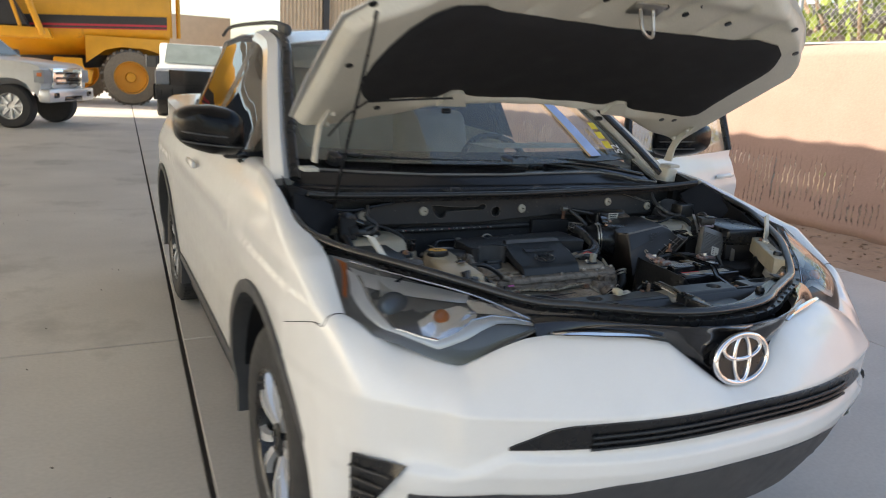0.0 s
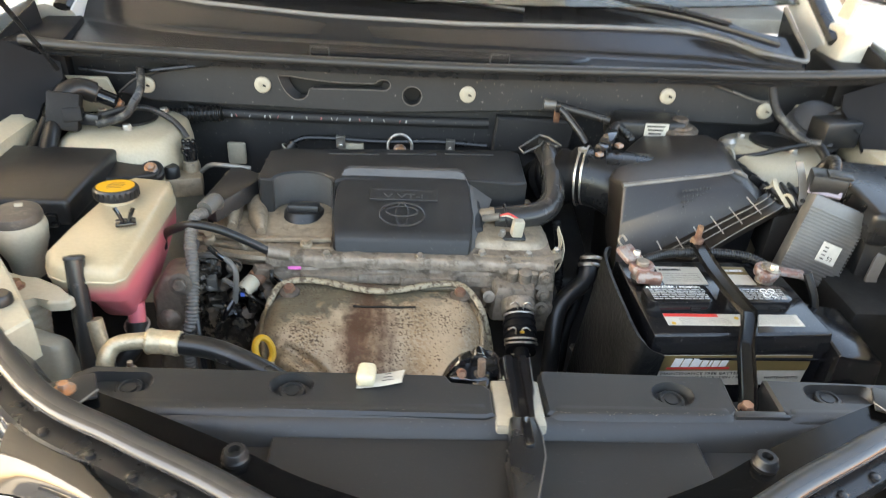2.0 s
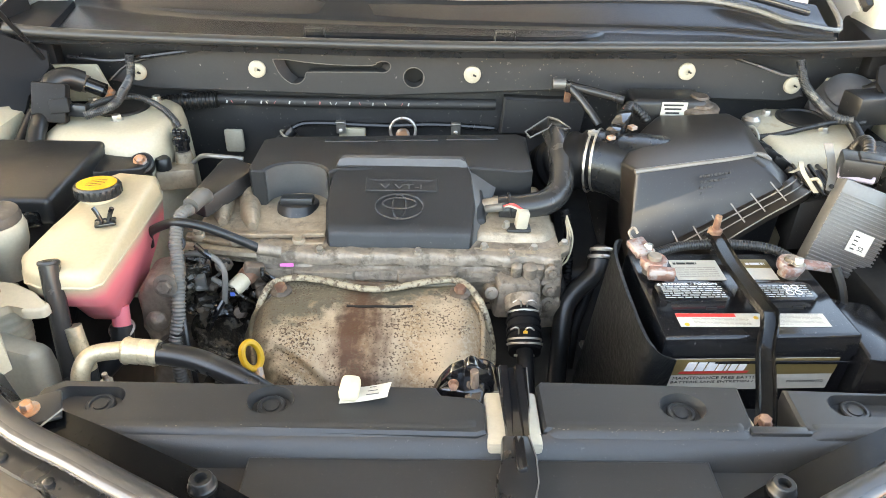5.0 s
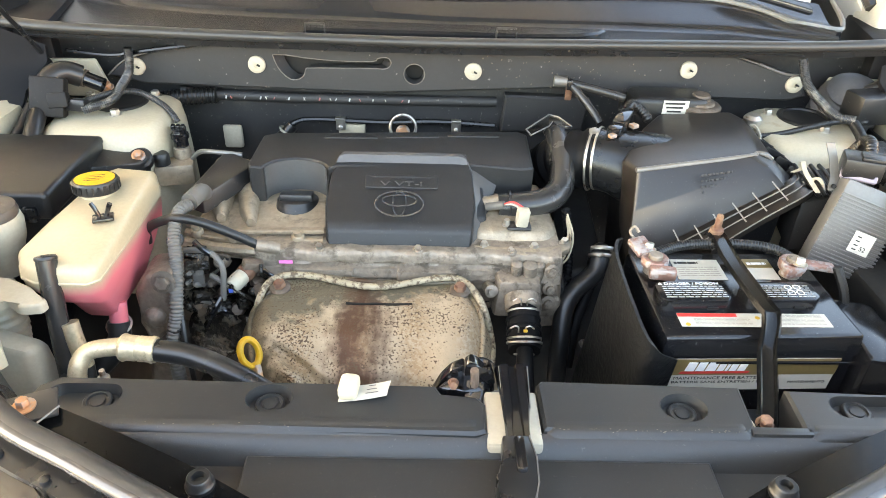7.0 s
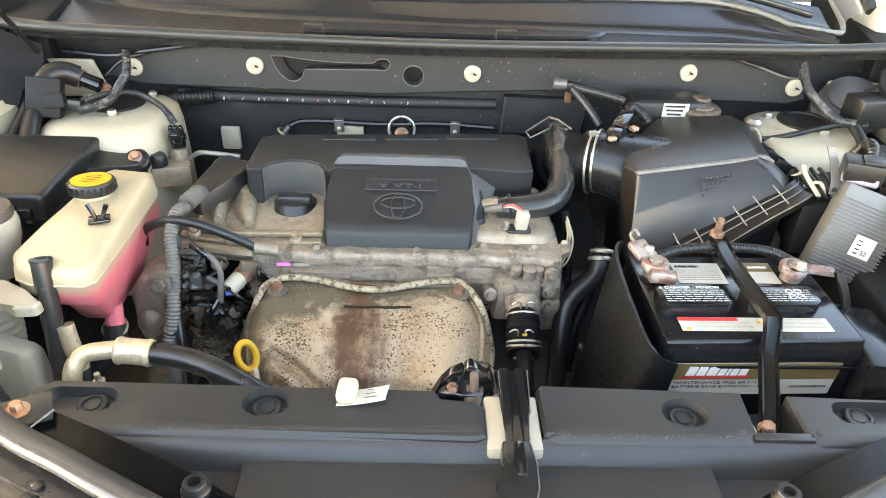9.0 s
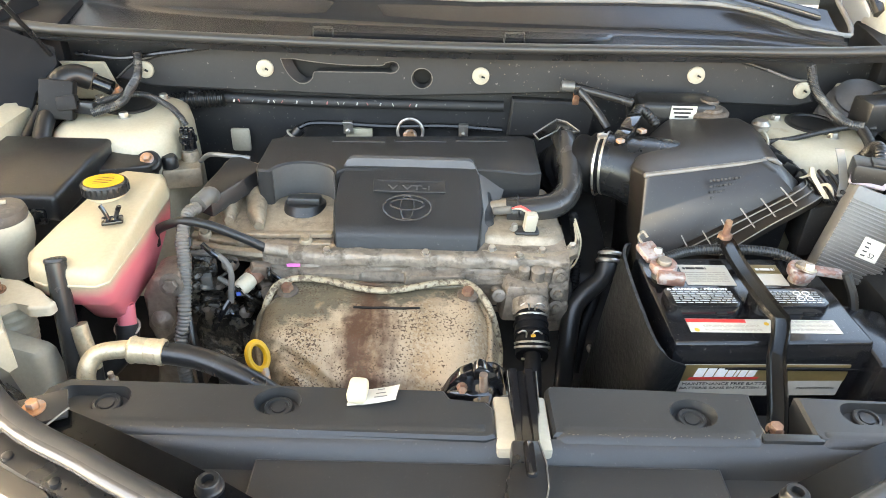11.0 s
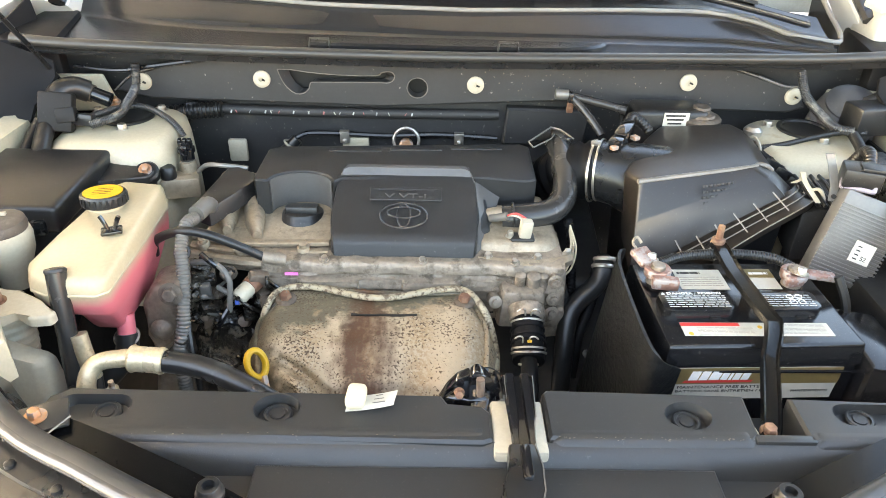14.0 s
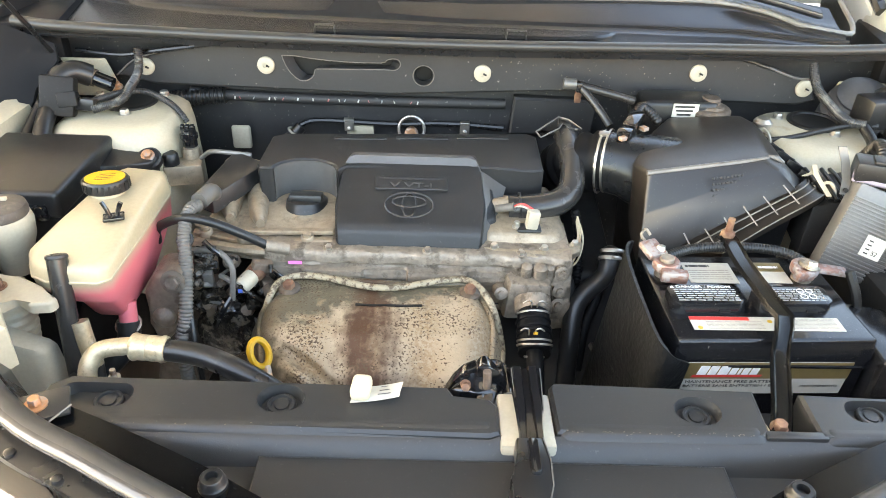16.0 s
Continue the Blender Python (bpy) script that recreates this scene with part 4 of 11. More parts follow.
bm = B()
sheet(bm, top_trim, 56, 10, 0.003)
trim = part("upper_grille_trim", bm, M_GLOSS, car, "gloss black upper grille trim", sharp=70)
for s in (-1, 1):
    bm = B()
    rings = []
    for k in range(13):
        x = 0.205 + 0.243 * k / 12
        y, z = trim_line(x)
        w = 0.0065 * min(1, 0.25 + k / 6, 0.3 + (12 - k) / 5)
        c = Vector((s * x, y - 0.018, z + 0.011))
        rings.append([c + Vector((0, 0.004, w)), c + Vector((0, -0.004, w * 0.9)), c + Vector((0, -0.007, 0)), c + Vector((0, 0.004, -0.003))])
    hull_loft(bm, rings)
    part("chrome_strip", bm, M_CHROME, trim)


def badge(parent, c, tilt, w, h, r, material, backing=None, depth=0.006):
    """Three-ellipse badge drawn as plain rings."""
    m = pose(*c, *tilt)
    bm = B()
    torus_ring(bm, m, w / 2, h / 2, r, 56, 10, 1.0)
    torus_ring(bm, m @ Matrix.Translation((0, h * 0.225, 0)), w * 0.355, h * 0.235, r * 0.8, 48, 10)
    torus_ring(bm, m, w * 0.15, h * 0.47, r * 0.8, 48, 10)
    ob = part("badge", bm, material, parent, "oval badge of three rings")
    if backing:
        bm = B()
        prism(bm, [(w / 2 * math.cos(a), h / 2 * math.sin(a)) for a in [2 * math.pi * k / 40 for k in range(40)]], -depth, -0.001, m=m)
        part("backing", bm, backing, ob)
    return ob


badge(trim, (-0.005, -0.018, 0.881), (82, 0, 0), 0.168, 0.116, 0.0072, M_CHROME, M_SATIN, 0.02)

# headlights
for s in (-1, 1):
    # outline of the lens in order: inner tip, along the hood edge, outer tip, down the side, bottom corner, back
    A, T1, T2, C = Vector((0.443, 0.164, 0.945)), Vector((0.55, 0.275, 0.992)), Vector((0.64, 0.372, 1.010)), Vector((0.834, 0.566, 1.035))
    D, E_, F_ = Vector((0.846, 0.395, 0.928)), Vector((0.645, 0.188, 0.866)), Vector((0.54, 0.170, 0.905))
    flip = lambda p: Vector((s * p.x, p.y, p.z))
    top = smooth_path([A, T1, T2, C], 8)
    bot = smooth_path([A, F_, E_, D.lerp(E_, 0.5) + Vector((0.014, -0.012, 0.0)), D, C], 5)

    def at(path, t):
        k = t * (len(path) - 1)
        i = min(int(k), len(path) - 2)
        return path[i].lerp(path[i + 1], k - i)

    def lens_f(u, v, bulge=0.034, inset=0.0):
        uu = inset + (1 - 2 * inset) * u
        vv = inset * 1.2 + (1 - 2.4 * inset) * v
        p = at(top, uu).lerp(at(bot, uu), vv)
        b = math.sin(math.pi * vv) * math.sin(math.pi * min(1, uu * 1.05)) * bulge
        return flip(p + Vector((0.45, -0.75, 0.42)) * b)
    def inner(u, v, d):
        """A place d behind the lens."""
        return lens_f(u, v, 0.016) + Vector((s * -0.50, 0.82, -0.20)) * d

    def along(line, a):
        k = a * (len(line) - 1)
        i = min(int(k), len(line) - 2)
        g = k - i
        return line[i][0] + (line[i + 1][0] - line[i][0]) * g, line[i][1] + (line[i + 1][1] - line[i][1]) * g

    def strip(upper, lower, d, crown=0.0):
        """A band of the lamp's inside between two lines of its face, d behind the lens."""
        def f(a, b):
            p, q = along(upper, a), along(lower, a)
            return inner(p[0] + (q[0] - p[0]) * b, p[1] + (q[1] - p[1]) * b, d - crown * math.sin(b * math.pi))
        return f
    WT = [(0.84, 0.50), (0.76, 0.37), (0.62, 0.30), (0.51, 0.22), (0.43, 0.19), (0.36, 0.29)]
    WB = [(0.79, 0.55), (0.64, 0.81), (0.55, 0.79), (0.49, 0.76), (0.42, 0.53), (0.35, 0.34)]
    bm = B()
    sheet(bm, lambda u, v: inner(u, v, 0.026 - 0.020 * min(1.0, max(0.0, (v - 0.84) / 0.10))), 40, 40, 0.003)
    hl = part("headlight", bm, M_LAMPG, car, "headlight with a silver frame, dark window and slightly hazed lens")
    bm = B()
    sheet(bm, lens_f, 32, 16)
    part("lens", bm, M_CLEARL, hl, "clear plastic lens", sharp=180).visible_shadow = False
    bm = B()
    sheet(bm, strip(WT, WB, 0.022), 40, 16, 0.002)
    wn_ = part("dark_window", bm, M_LAMPD, hl)
    rl = random.Random(21)
    jit = {}
    cry0 = strip([(0.59, 0.64), (0.56, 0.43), (0.47, 0.25), (0.37, 0.25)], [(0.53, 0.84), (0.49, 0.80), (0.43, 0.55), (0.355, 0.34)], 0.018)

    def cry(a, b):
        k = (round(a * 40), round(b * 40))
        jit.setdefault(k, 0.0022 * rl.random() + 0.003 * math.sin(a * 9) * math.sin(b * 6))
        return cry0(a, b) + Vector((s * 0.5, -0.82, 0.2)) * jit[k]
    bm = B()
    sheet(bm, cry, 18, 10)
    part("crystal_reflector", bm, M_BEZEL, wn_, sharp=20)
    wnorm = Vector((s * 0.35, -0.86, 0.36)).normalized()
    bm = B()
    lathe(bm, [(0.018, -0.012), (0.018, 0.0), (0.015, 0.005), (0.008, 0.008), (0.001, 0.009)], up_axis(inner(0.52, 0.47, 0.016), wnorm), 20)
    part("turn_bulb", bm, M_AMBER, wn_)
    bm = B()
    lathe(bm, [(0.038, -0.012), (0.038, -0.004), (0.034, 0.002), (0.026, 0.007), (0.014, 0.010), (0.001, 0.011)], up_axis(inner(0.70, 0.56, 0.022), wnorm), 32)
    part("projector", bm, M_PROJ, wn_, "dark blue-grey projector lens")
    jit2 = {}
    wing0 = strip([(0.46, 0.13), (0.32, 0.10), (0.20, 0.05), (0.10, 0.03)], [(0.355, 0.29), (0.28, 0.28), (0.19, 0.24), (0.10, 0.18)], 0.016)

    def wing(a, b):
        k = (round(a * 60), round(b * 60))
        jit2.setdefault(k, 0.0020 * rl.random())
        return wing0(a, b) + Vector((s * 0.5, -0.82, 0.2)) * jit2[k]
    bm = B()
    sheet(bm, wing, 36, 5)
    part("crystal_wing", bm, M_BEZEL, hl, sharp=20)
    HU = [(0.51, 0.79), (0.46, 0.65), (0.38, 0.40), (0.28, 0.30), (0.15, 0.26), (0.02, 0.24)]
    HL = [(0.49, 0.89), (0.43, 0.74), (0.33, 0.56), (0.25, 0.46), (0.15, 0.44), (0.02, 0.52)]
    bm = B()
    sheet(bm, strip(HU, HL, 0.014, 0.005), 40, 8, 0.002)
    hkp = part("silver_hook", bm, M_SILVF, hl)
    bm = B()
    hkf = strip(HU, HL, 0.012)
    tube(bm, [hkf(q / 20, 0.0) for q in range(21)], 0.0018, 6, 2)
    part("hook_edge", bm, M_CHROME, hkp)
    FO = [(0.93, 0.36), (0.85, 0.70), (0.67, 0.885), (0.58, 0.89), (0.49, 0.88)]
    FI = [(0.87, 0.34), (0.785, 0.56), (0.645, 0.815), (0.56, 0.80), (0.495, 0.76)]
    bm = B()
    sheet(bm, strip(FI, FO, 0.013, 0.004), 36, 8, 0.002)
    frm = part("silver_frame", bm, M_SILVF, hl, "bright silver inner frame")
    bm = B()
    frf = strip(FI, FO, 0.011)
    tube(bm, [frf(q / 20, 0.04) for q in range(21)], 0.0036, 8, 2)
    part("frame_edge", bm, M_CHROME, frm)
    bm = B()
    sheet(bm, strip([(0.92, 0.26), (0.79, 0.13), (0.64, 0.09), (0.42, 0.06)], [(0.855, 0.47), (0.76, 0.36), (0.62, 0.29), (0.43, 0.185)], 0.016, 0.005), 30, 5, 0.002)
    part("upper_frame", bm, M_LAMPT, hl)
    bm = B()
    tube(bm, [inner(0.03 + 0.90 * q / 20, 0.035, 0.006) for q in range(21)], 0.0022, 6, 2)
    part("top_line", bm, M_BEZEL, hl)
    bm = B()
    sheet(bm, strip([(0.975, 0.10), (0.945, 0.42), (0.905, 0.66), (0.865, 0.84)], [(0.935, 0.16), (0.905, 0.50), (0.868, 0.72), (0.846, 0.82)], 0.008), 14, 5, 0.002)
    part("side_marker", bm, M_AMBER, hl)
    # white rear of the lamp, seen inside the bay
    bm = B()
    face = [Vector(p) for p in ((0.657, 0.503, 1.012), (0.735, 0.500, 1.015), (0.742, 0.455, 0.965), (0.700, 0.420, 0.900), (0.625, 0.425, 0.885), (0.610, 0.470, 0.930))]
    loft_pts = [[flip(p + Vector((0.02, -0.10, -0.03))) for p in face], [flip(p + Vector((0.004, -0.02, -0.004))) for p in face], [flip(p) for p in face], [flip(p * 0.78 + sum(face, Vector()) / 6 * 0.22 + Vector((-0.006, 0.012, 0.004))) for p in face]]
    hull_loft(bm, loft_pts)
    rh = part("rear_housing", bm, M_INNER, hl, "dusty pale lamp housing", sharp=20)
    bm = B()
    box(bm, flip(Vector((0.684, 0.478, 0.962))), (0.022, 0.012, 0.020), (50, 0, s * 15), 0.002)
    part("adjuster_hole", bm, M_DARK, rh)
    bm = B()
    lathe(bm, [(0.036, -0.01), (0.036, 0.014), (0.030, 0.020), (0.001, 0.020)], up_axis(flip(Vector((0.622, 0.478, 0.925))), (s * -0.75, 0.55, 0.25)), 26)
    part("bulb_cover", bm, M_RUB, rh)
    bm = B()
    hull_loft(bm, [[flip(p + Vector((-w * 0.6, 0, 0))), flip(p + Vector((w * 0.6, 0, 0))), flip(p + Vector((w * 0.6, 0.006, -0.002))), flip(p + Vector((-w * 0.6, 0.006, -0.002)))] for p, w in ((Vector((0.680, 0.505, 1.008)), 0.018), (Vector((0.705, 0.530, 1.045)), 0.014), (Vector((0.724, 0.552, 1.080)), 0.013), (Vector((0.738, 0.560, 1.085)), 0.010))])
    part("lamp_bracket", bm, M_INNER, hl, "pale painted lamp bracket")


# fenders: from the hood opening's side edge over the crest and down to the wheel arch
def arch_z(y, yc, r=0.495):
    d = abs(y - yc)
    return RW + math.sqrt(max(0.0, r * r - d * d)) if d < r else None


def side_low(y):
    for yc in (YF, YR):
        z = arch_z(y, yc)
        if z:
            return max(z, 0.44)
    return 0.44


def fender_top(y):
    return curve_at([(0.40, 0.940), (0.48, 0.985), (0.56, 1.032), (0.63, 1.046), (0.80, 1.083), (1.00, 1.135), (1.25, 1.165), (1.45, 1.17)], y)


for s in (-1, 1):
    bm = B()

    def fender_f(u, v):
        y = 0.400 + u * 1.075
        zt, zb = fender_top(y), max(side_low(y), 0.36)
        if y < 0.60:
            zb = min(zt - 0.034, max(zb, curve_at([(0.40, 0.925), (0.44, 0.913), (0.592, 0.865), (0.60, 0.80)], y)))
        k = v * 1.18
        if k < 0.18:
            q = k / 0.18
            xi = curve_at([(0.40, 0.845), (0.56, 0.836), (0.63, 0.832), (0.80, 0.856), (1.05, 0.850), (1.45, 0.80)], y)
            xo = side_x(zt - 0.03, y)
            return Vector((s * (xi + (xo - xi) * math.sin(q * math.pi / 2) ** 0.9), y, zt + 0.006 * math.sin(q * math.pi) - 0.03 * (1 - math.cos(q * math.pi / 2))))
        q = (k - 0.18)
        z = zt - 0.03 + (zb - zt + 0.03) * q
        crease = 0.010 * math.exp(-((z - 0.98) / 0.035) ** 2) * min(1.0, max(0.0, (y - 1.15) / 0.3))
        return Vector((s * (side_x(z, y) + crease), y, z))
    sheet(bm, fender_f, 60, 34, 0.003)
    part("fender", bm, M_PAINT, car, "white painted front fender", sharp=70)
    bm = B()
    # wheel arch cladding
    rings = []
    for k in range(33):
        a = radians(-14 + 208 * k / 32)
        c = Vector((0, YF + 0.488 * math.cos(a), RW + 0.488 * math.sin(a)))
        o = Vector((0, math.cos(a), math.sin(a)))
        xx = side_x(max(0.36, min(1.0, c.z)), c.y)
        rings.append([Vector((s * (xx + 0.010), 0, 0)) + c + o * 0.020, Vector((s * (xx + 0.014), 0, 0)) + c + o * 0.006, Vector((s * (xx + 0.008), 0, 0)) + c - o * 0.020, Vector((s * (xx - 0.06), 0, 0)) + c - o * 0.022, Vector((s * (xx - 0.06), 0, 0)) + c + o * 0.02])
    hull_loft(bm, rings)
    part("arch_cladding", bm, M_TRIM, car)
    bm = B()
    rings = []
    for k in range(33):
        a = radians(-14 + 208 * k / 32)
        c = Vector((0, YR + 0.488 * math.cos(a), RW + 0.488 * math.sin(a)))
        o = Vector((0, math.cos(a), math.sin(a)))
        xx = side_x(max(0.36, min(1.0, c.z)), c.y)
        rings.append([Vector((s * (xx + 0.010), 0, 0)) + c + o * 0.020, Vector((s * (xx + 0.014), 0, 0)) + c + o * 0.006, Vector((s * (xx + 0.008), 0, 0)) + c - o * 0.020, Vector((s * (xx - 0.06), 0, 0)) + c - o * 0.022, Vector((s * (xx - 0.06), 0, 0)) + c + o * 0.02])
    hull_loft(bm, rings)
    part("arch_cladding", bm, M_TRIM, car)
    # inner wheel well so that the arch is dark
    for yc in (YF, YR):
        bm = B()
        rings = []
        for k in range(17):
            a = radians(-5 + 190 * k / 16)
            c = Vector((0, yc + 0.468 * math.cos(a), RW + 0.468 * math.sin(a)))
            rings.append([Vector((s * 0.89, c.y, c.z)), Vector((s * 0.62, c.y, c.z)), Vector((s * 0.62, c.y, c.z - 0.01)), Vector((s * 0.89, c.y, c.z - 0.01))])
        hull_loft(bm, rings, caps=False)
        part("wheel_well", bm, M_LINER, car)
    # wheels
    for yc in (YF, YR):
        m = up_axis((s * 0.795, yc, RW), (s, 0, 0))
        bm = B()
        lathe(bm, [(0.215, -0.11), (0.30, -0.113), (0.345, -0.10), (0.360, -0.075), (0.362, 0.075), (0.345, 0.10), (0.318, 0.112), (0.285, 0.114), (0.232, 0.106), (0.222, 0.10), (0.222, -0.10)], m, 64)
        wh = part("wheel", bm, M_TYRE, car, "black road tyre on a two-tone alloy rim")
        bm = B()
        for k in range(60):
            a = 2 * math.pi * k / 60
            for o in (-0.066, 0.066):
                box(bm, m @ Vector((0.3615 * math.cos(a), 0.3615 * math.sin(a), o)), (0.004, 0.017, 0.040), tuple(math.degrees(q) for q in (m.to_3x3() @ Matrix.Rotation(a, 3, "Z")).to_euler()))
        part("tread", bm, M_TYRE, wh, kind="stuff")
        bm = B()
        lathe(bm, [(0.001, 0.03), (0.20, 0.02), (0.215, 0.09), (0.226, 0.104), (0.222, 0.108), (0.212, 0.100), (0.19, 0.0), (0.001, 0.0)], m, 64)
        part("rim", bm, M_SATIN, wh)
        for k in range(5):
            for side in (-1, 1):
                a = 2 * math.pi * k / 5 + side * 0.20
                bm = B()
                rr = []
                for q in range(6):
                    r = 0.048 + 0.166 * q / 5
                    b = a + side * 0.10 * (q / 5) ** 2
                    w = 0.013 + 0.010 * q / 5
                    z = 0.080 + 0.020 * math.sin(q / 5 * 2.2)
                    cdir, tdir = Vector((math.cos(b), math.sin(b), 0)), Vector((-math.sin(b), math.cos(b), 0))
                    rr.append([m @ (cdir * r + tdir * w + Vector((0, 0, z - 0.02))), m @ (cdir * r + tdir * w * 0.7 + Vector((0, 0, z))), m @ (cdir * r - tdir * w * 0.7 + Vector((0, 0, z))), m @ (cdir * r - tdir * w + Vector((0, 0, z - 0.02)))])
                hull_loft(bm, rr)
                part("spoke", bm, M_SILVER, wh)
        bm = B()
        lathe(bm, [(0.052, 0.05), (0.052, 0.088), (0.035, 0.095), (0.033, 0.090), (0.001, 0.090)], m, 32)
        part("hub_cap", bm, M_SATIN, wh)


# body sides behind the fenders
def belt(y):
    return curve_at([(1.40, 1.130), (2.4, 1.155), (3.4, 1.20), (4.4, 1.25)], y)


def roof_z(y):
    return curve_at([(1.30, 1.25), (1.62, 1.46), (1.95, 1.585), (2.3, 1.635), (2.9, 1.655), (3.6, 1.63), (4.0, 1.57), (4.4, 1.36)], y)


def glass_x(y):
    """Half width at the foot of the side glass."""
    return curve_at([(1.40, 0.868), (2.4, 0.835), (3.4, 0.775), (3.9, 0.70), (4.4, 0.54)], y)


def roof_x(y):
    return curve_at([(1.30, 0.72), (1.95, 0.60), (2.6, 0.585), (3.6, 0.545), (3.9, 0.515), (4.4, 0.42)], y)


for s in (-1, 1):
    y_from = 1.475 if s < 0 else 2.60
    bm = B()

    def side_f(u, v):
        y = y_from + (4.45 - y_from) * u
        zt, zb = belt(y), side_low(y)
        z = zt + (zb - zt) * v
        tail = 0.0 if y < 3.9 else (y - 3.9) ** 2 * 0.35
        crease = 0.010 * math.exp(-((z - 0.98) / 0.035) ** 2)
        return Vector((s * (side_x(z, y) + crease - tail), y, z))
    sheet(bm, side_f, 70, 30, 0.003)
    part("body_side", bm, M_PAINT, car, "white painted body side", sharp=60)
    bm = B()

    def shoulder_f(u, v):
        y = y_from + (4.45 - y_from) * u
        zt = belt(y)
        tail = 0.0 if y < 3.9 else (y - 3.9) ** 2 * 0.35
        x0, x1 = side_x(zt, y) - tail, glass_x(y) - 0.004
        return Vector((s * (x0 + (x1 - x0) * v), y, zt + 0.014 * math.sin(v * math.pi / 2)))
    sheet(bm, shoulder_f, 50, 6, 0.003)
    part("shoulder", bm, M_PAINT, car, sharp=70)
    bm = B()
    tube(bm, [(s * (glass_x(y) + 0.004), y, belt(y) + 0.016) for y in [y_from + 0.05 + 0.25 * k for k in range(int((4.1 - y_from) / 0.25) + 1)]], 0.007, 8, 3)
    part("belt_moulding", bm, M_SATIN, car)
    bm = B()
    hull_loft(bm, [[Vector((s * x, y, z)) for x, z in ((0.900, 0.445), (0.926, 0.440), (0.922, 0.395), (0.895, 0.330), (0.84, 0.290), (0.80, 0.30), (0.80, 0.44))] for y in (1.36, 1.40, 2.2, 3.06, 3.10)])
    part("sill_cladding", bm, M_TRIM, car)
    # window band and pillars
    def win(y0, y1, name, material, low_cut=0.0, top_cut=0.05):
        bm = B()

        def wf(u, v):
            y = y0 + (y1 - y0) * u
            zb, zt = belt(y) + 0.012, max(belt(y) + 0.014, roof_z(y) - top_cut)
            z = zb + (zt - zb) * v
            k = (z - belt(y)) / max(0.05, roof_z(y) - belt(y))
            return Vector((s * (glass_x(y) + (roof_x(y) - glass_x(y)) * k), y, z))
        sheet(bm, wf, 16, 6, 0.003)
        ob = part(name, bm, material, car)
        if material is M_GLASSD:
            ob.visible_shadow = False
        return ob
    if s < 0:
        win(1.52, 2.42, "side_window", M_GLASSD)
    win(2.52, 3.45, "side_window", M_GLASSD)
    win(3.55, 4.10, "side_window", M_GLASSD)
    for y0, y1 in ((2.40, 2.54), (3.43, 3.57)):
        win(y0, y1, "pillar", M_SATIN, top_cut=0.03)
    win(4.08, 4.42, "rear_pillar", M_PAINT, top_cut=0.02)
    # A-pillar
    bm = B()
    ap = [(0.800, 1.16, 1.135), (0.765, 1.36, 1.270), (0.700, 1.66, 1.455), (0.635, 1.95, 1.585), (0.605, 2.30, 1.635)]
    rings = []
    for p in smooth_path(ap, 5):
        rings.append([Vector((s * (p.x + 0.050), p.y + 0.030, p.z - 0.035)), Vector((s * (p.x + 0.040), p.y - 0.005, p.z)), Vector((s * (p.x + 0.005), p.y - 0.025, p.z + 0.012)), Vector((s * (p.x - 0.035), p.y + 0.0, p.z - 0.005)), Vector((s * (p.x - 0.03), p.y + 0.05, p.z - 0.04))])
    hull_loft(bm, rings)
    part("front_pillar", bm, M_PAINT, car)
    bm = B()
    tube(bm, [(s * (p[0] - 0.030), p[1] - 0.028, p[2] + 0.008) for p in ap], 0.018, 8, 6, flat=0.6)
    part("windshield_moulding", bm, M_SATIN, car)
    # roof rail
    bm = B()
    tube(bm, [(s * 0.565, 2.04, 1.63), (s * 0.565, 2.12, 1.660), (s * 0.560, 2.4, 1.685), (s * 0.55, 3.4, 1.70), (s * 0.545, 3.75, 1.66)], 0.010, 10, 6)
    box(bm, (s * 0.565, 2.09, 1.645), (0.04, 0.13, 0.05), (8, 0, 0), 0.02)
    part("roof_rail", bm, M_TRIM, car)

bm = B()


def roof_f2(u, v):
    y = 1.96 + 2.44 * v
    x = roof_x(y) * (u * 2 - 1)
    return Vector((x * 1.03, y, roof_z(y) + 0.045 * (1 - (u * 2 - 1) ** 2) - 0.012 * abs(u * 2 - 1) ** 6))


sheet(bm, roof_f2, 24, 24, 0.004)
part("roof", bm, M_PAINT, car, "white painted roof", sharp=70)
bm = B()


def tail_f(u, v):
    x = 0.86 * (u * 2 - 1)
    z = 0.40 + 0.98 * v
    return Vector((x * (1 - 0.46 * max(0, v - 0.6) / 0.4), 4.42 + 0.10 * math.sin(min(1, v * 1.4) * math.pi) - 0.06 * v - 0.40 * max(0, v - 0.6), z))


sheet(bm, tail_f, 12, 20, 0.004)
part("tailgate", bm, M_PAINT, car)
bm = B()
prism(bm, [(-0.45, 0.30), (0.45, 0.30), (0.62, 0.62), (0.66, 1.40), (0.86, 1.45), (0.86, 4.35), (-0.86, 4.35), (-0.86, 1.45), (-0.66, 1.40), (-0.62, 0.62)], 0.22, 0.30)
part("underbody", bm, M_DARK, car)
bm = B()
prism(bm, [(-0.84, 1.42), (0.84, 1.42), (0.84, 4.35), (-0.84, 4.35)], 0.31, 0.45)
part("cabin_floor", bm, M_SEAT, car)


# windshield
def ws(u, v):
    x0 = u * 2 - 1
    a = abs(x0)
    yb, yt = 1.165 + 0.11 * a ** 2, 1.93 + 0.06 * a ** 2
    zb, zt = 1.180 + 0.012 * a ** 2, 1.60 - 0.02 * a ** 2
    x = x0 * (0.765 + (0.595 - 0.765) * v)
    b = math.sin(v * math.pi) * 0.020
    return Vector((x, yb + (yt - yb) * v - b * 0.4, zb + (zt - zb) * v + b))


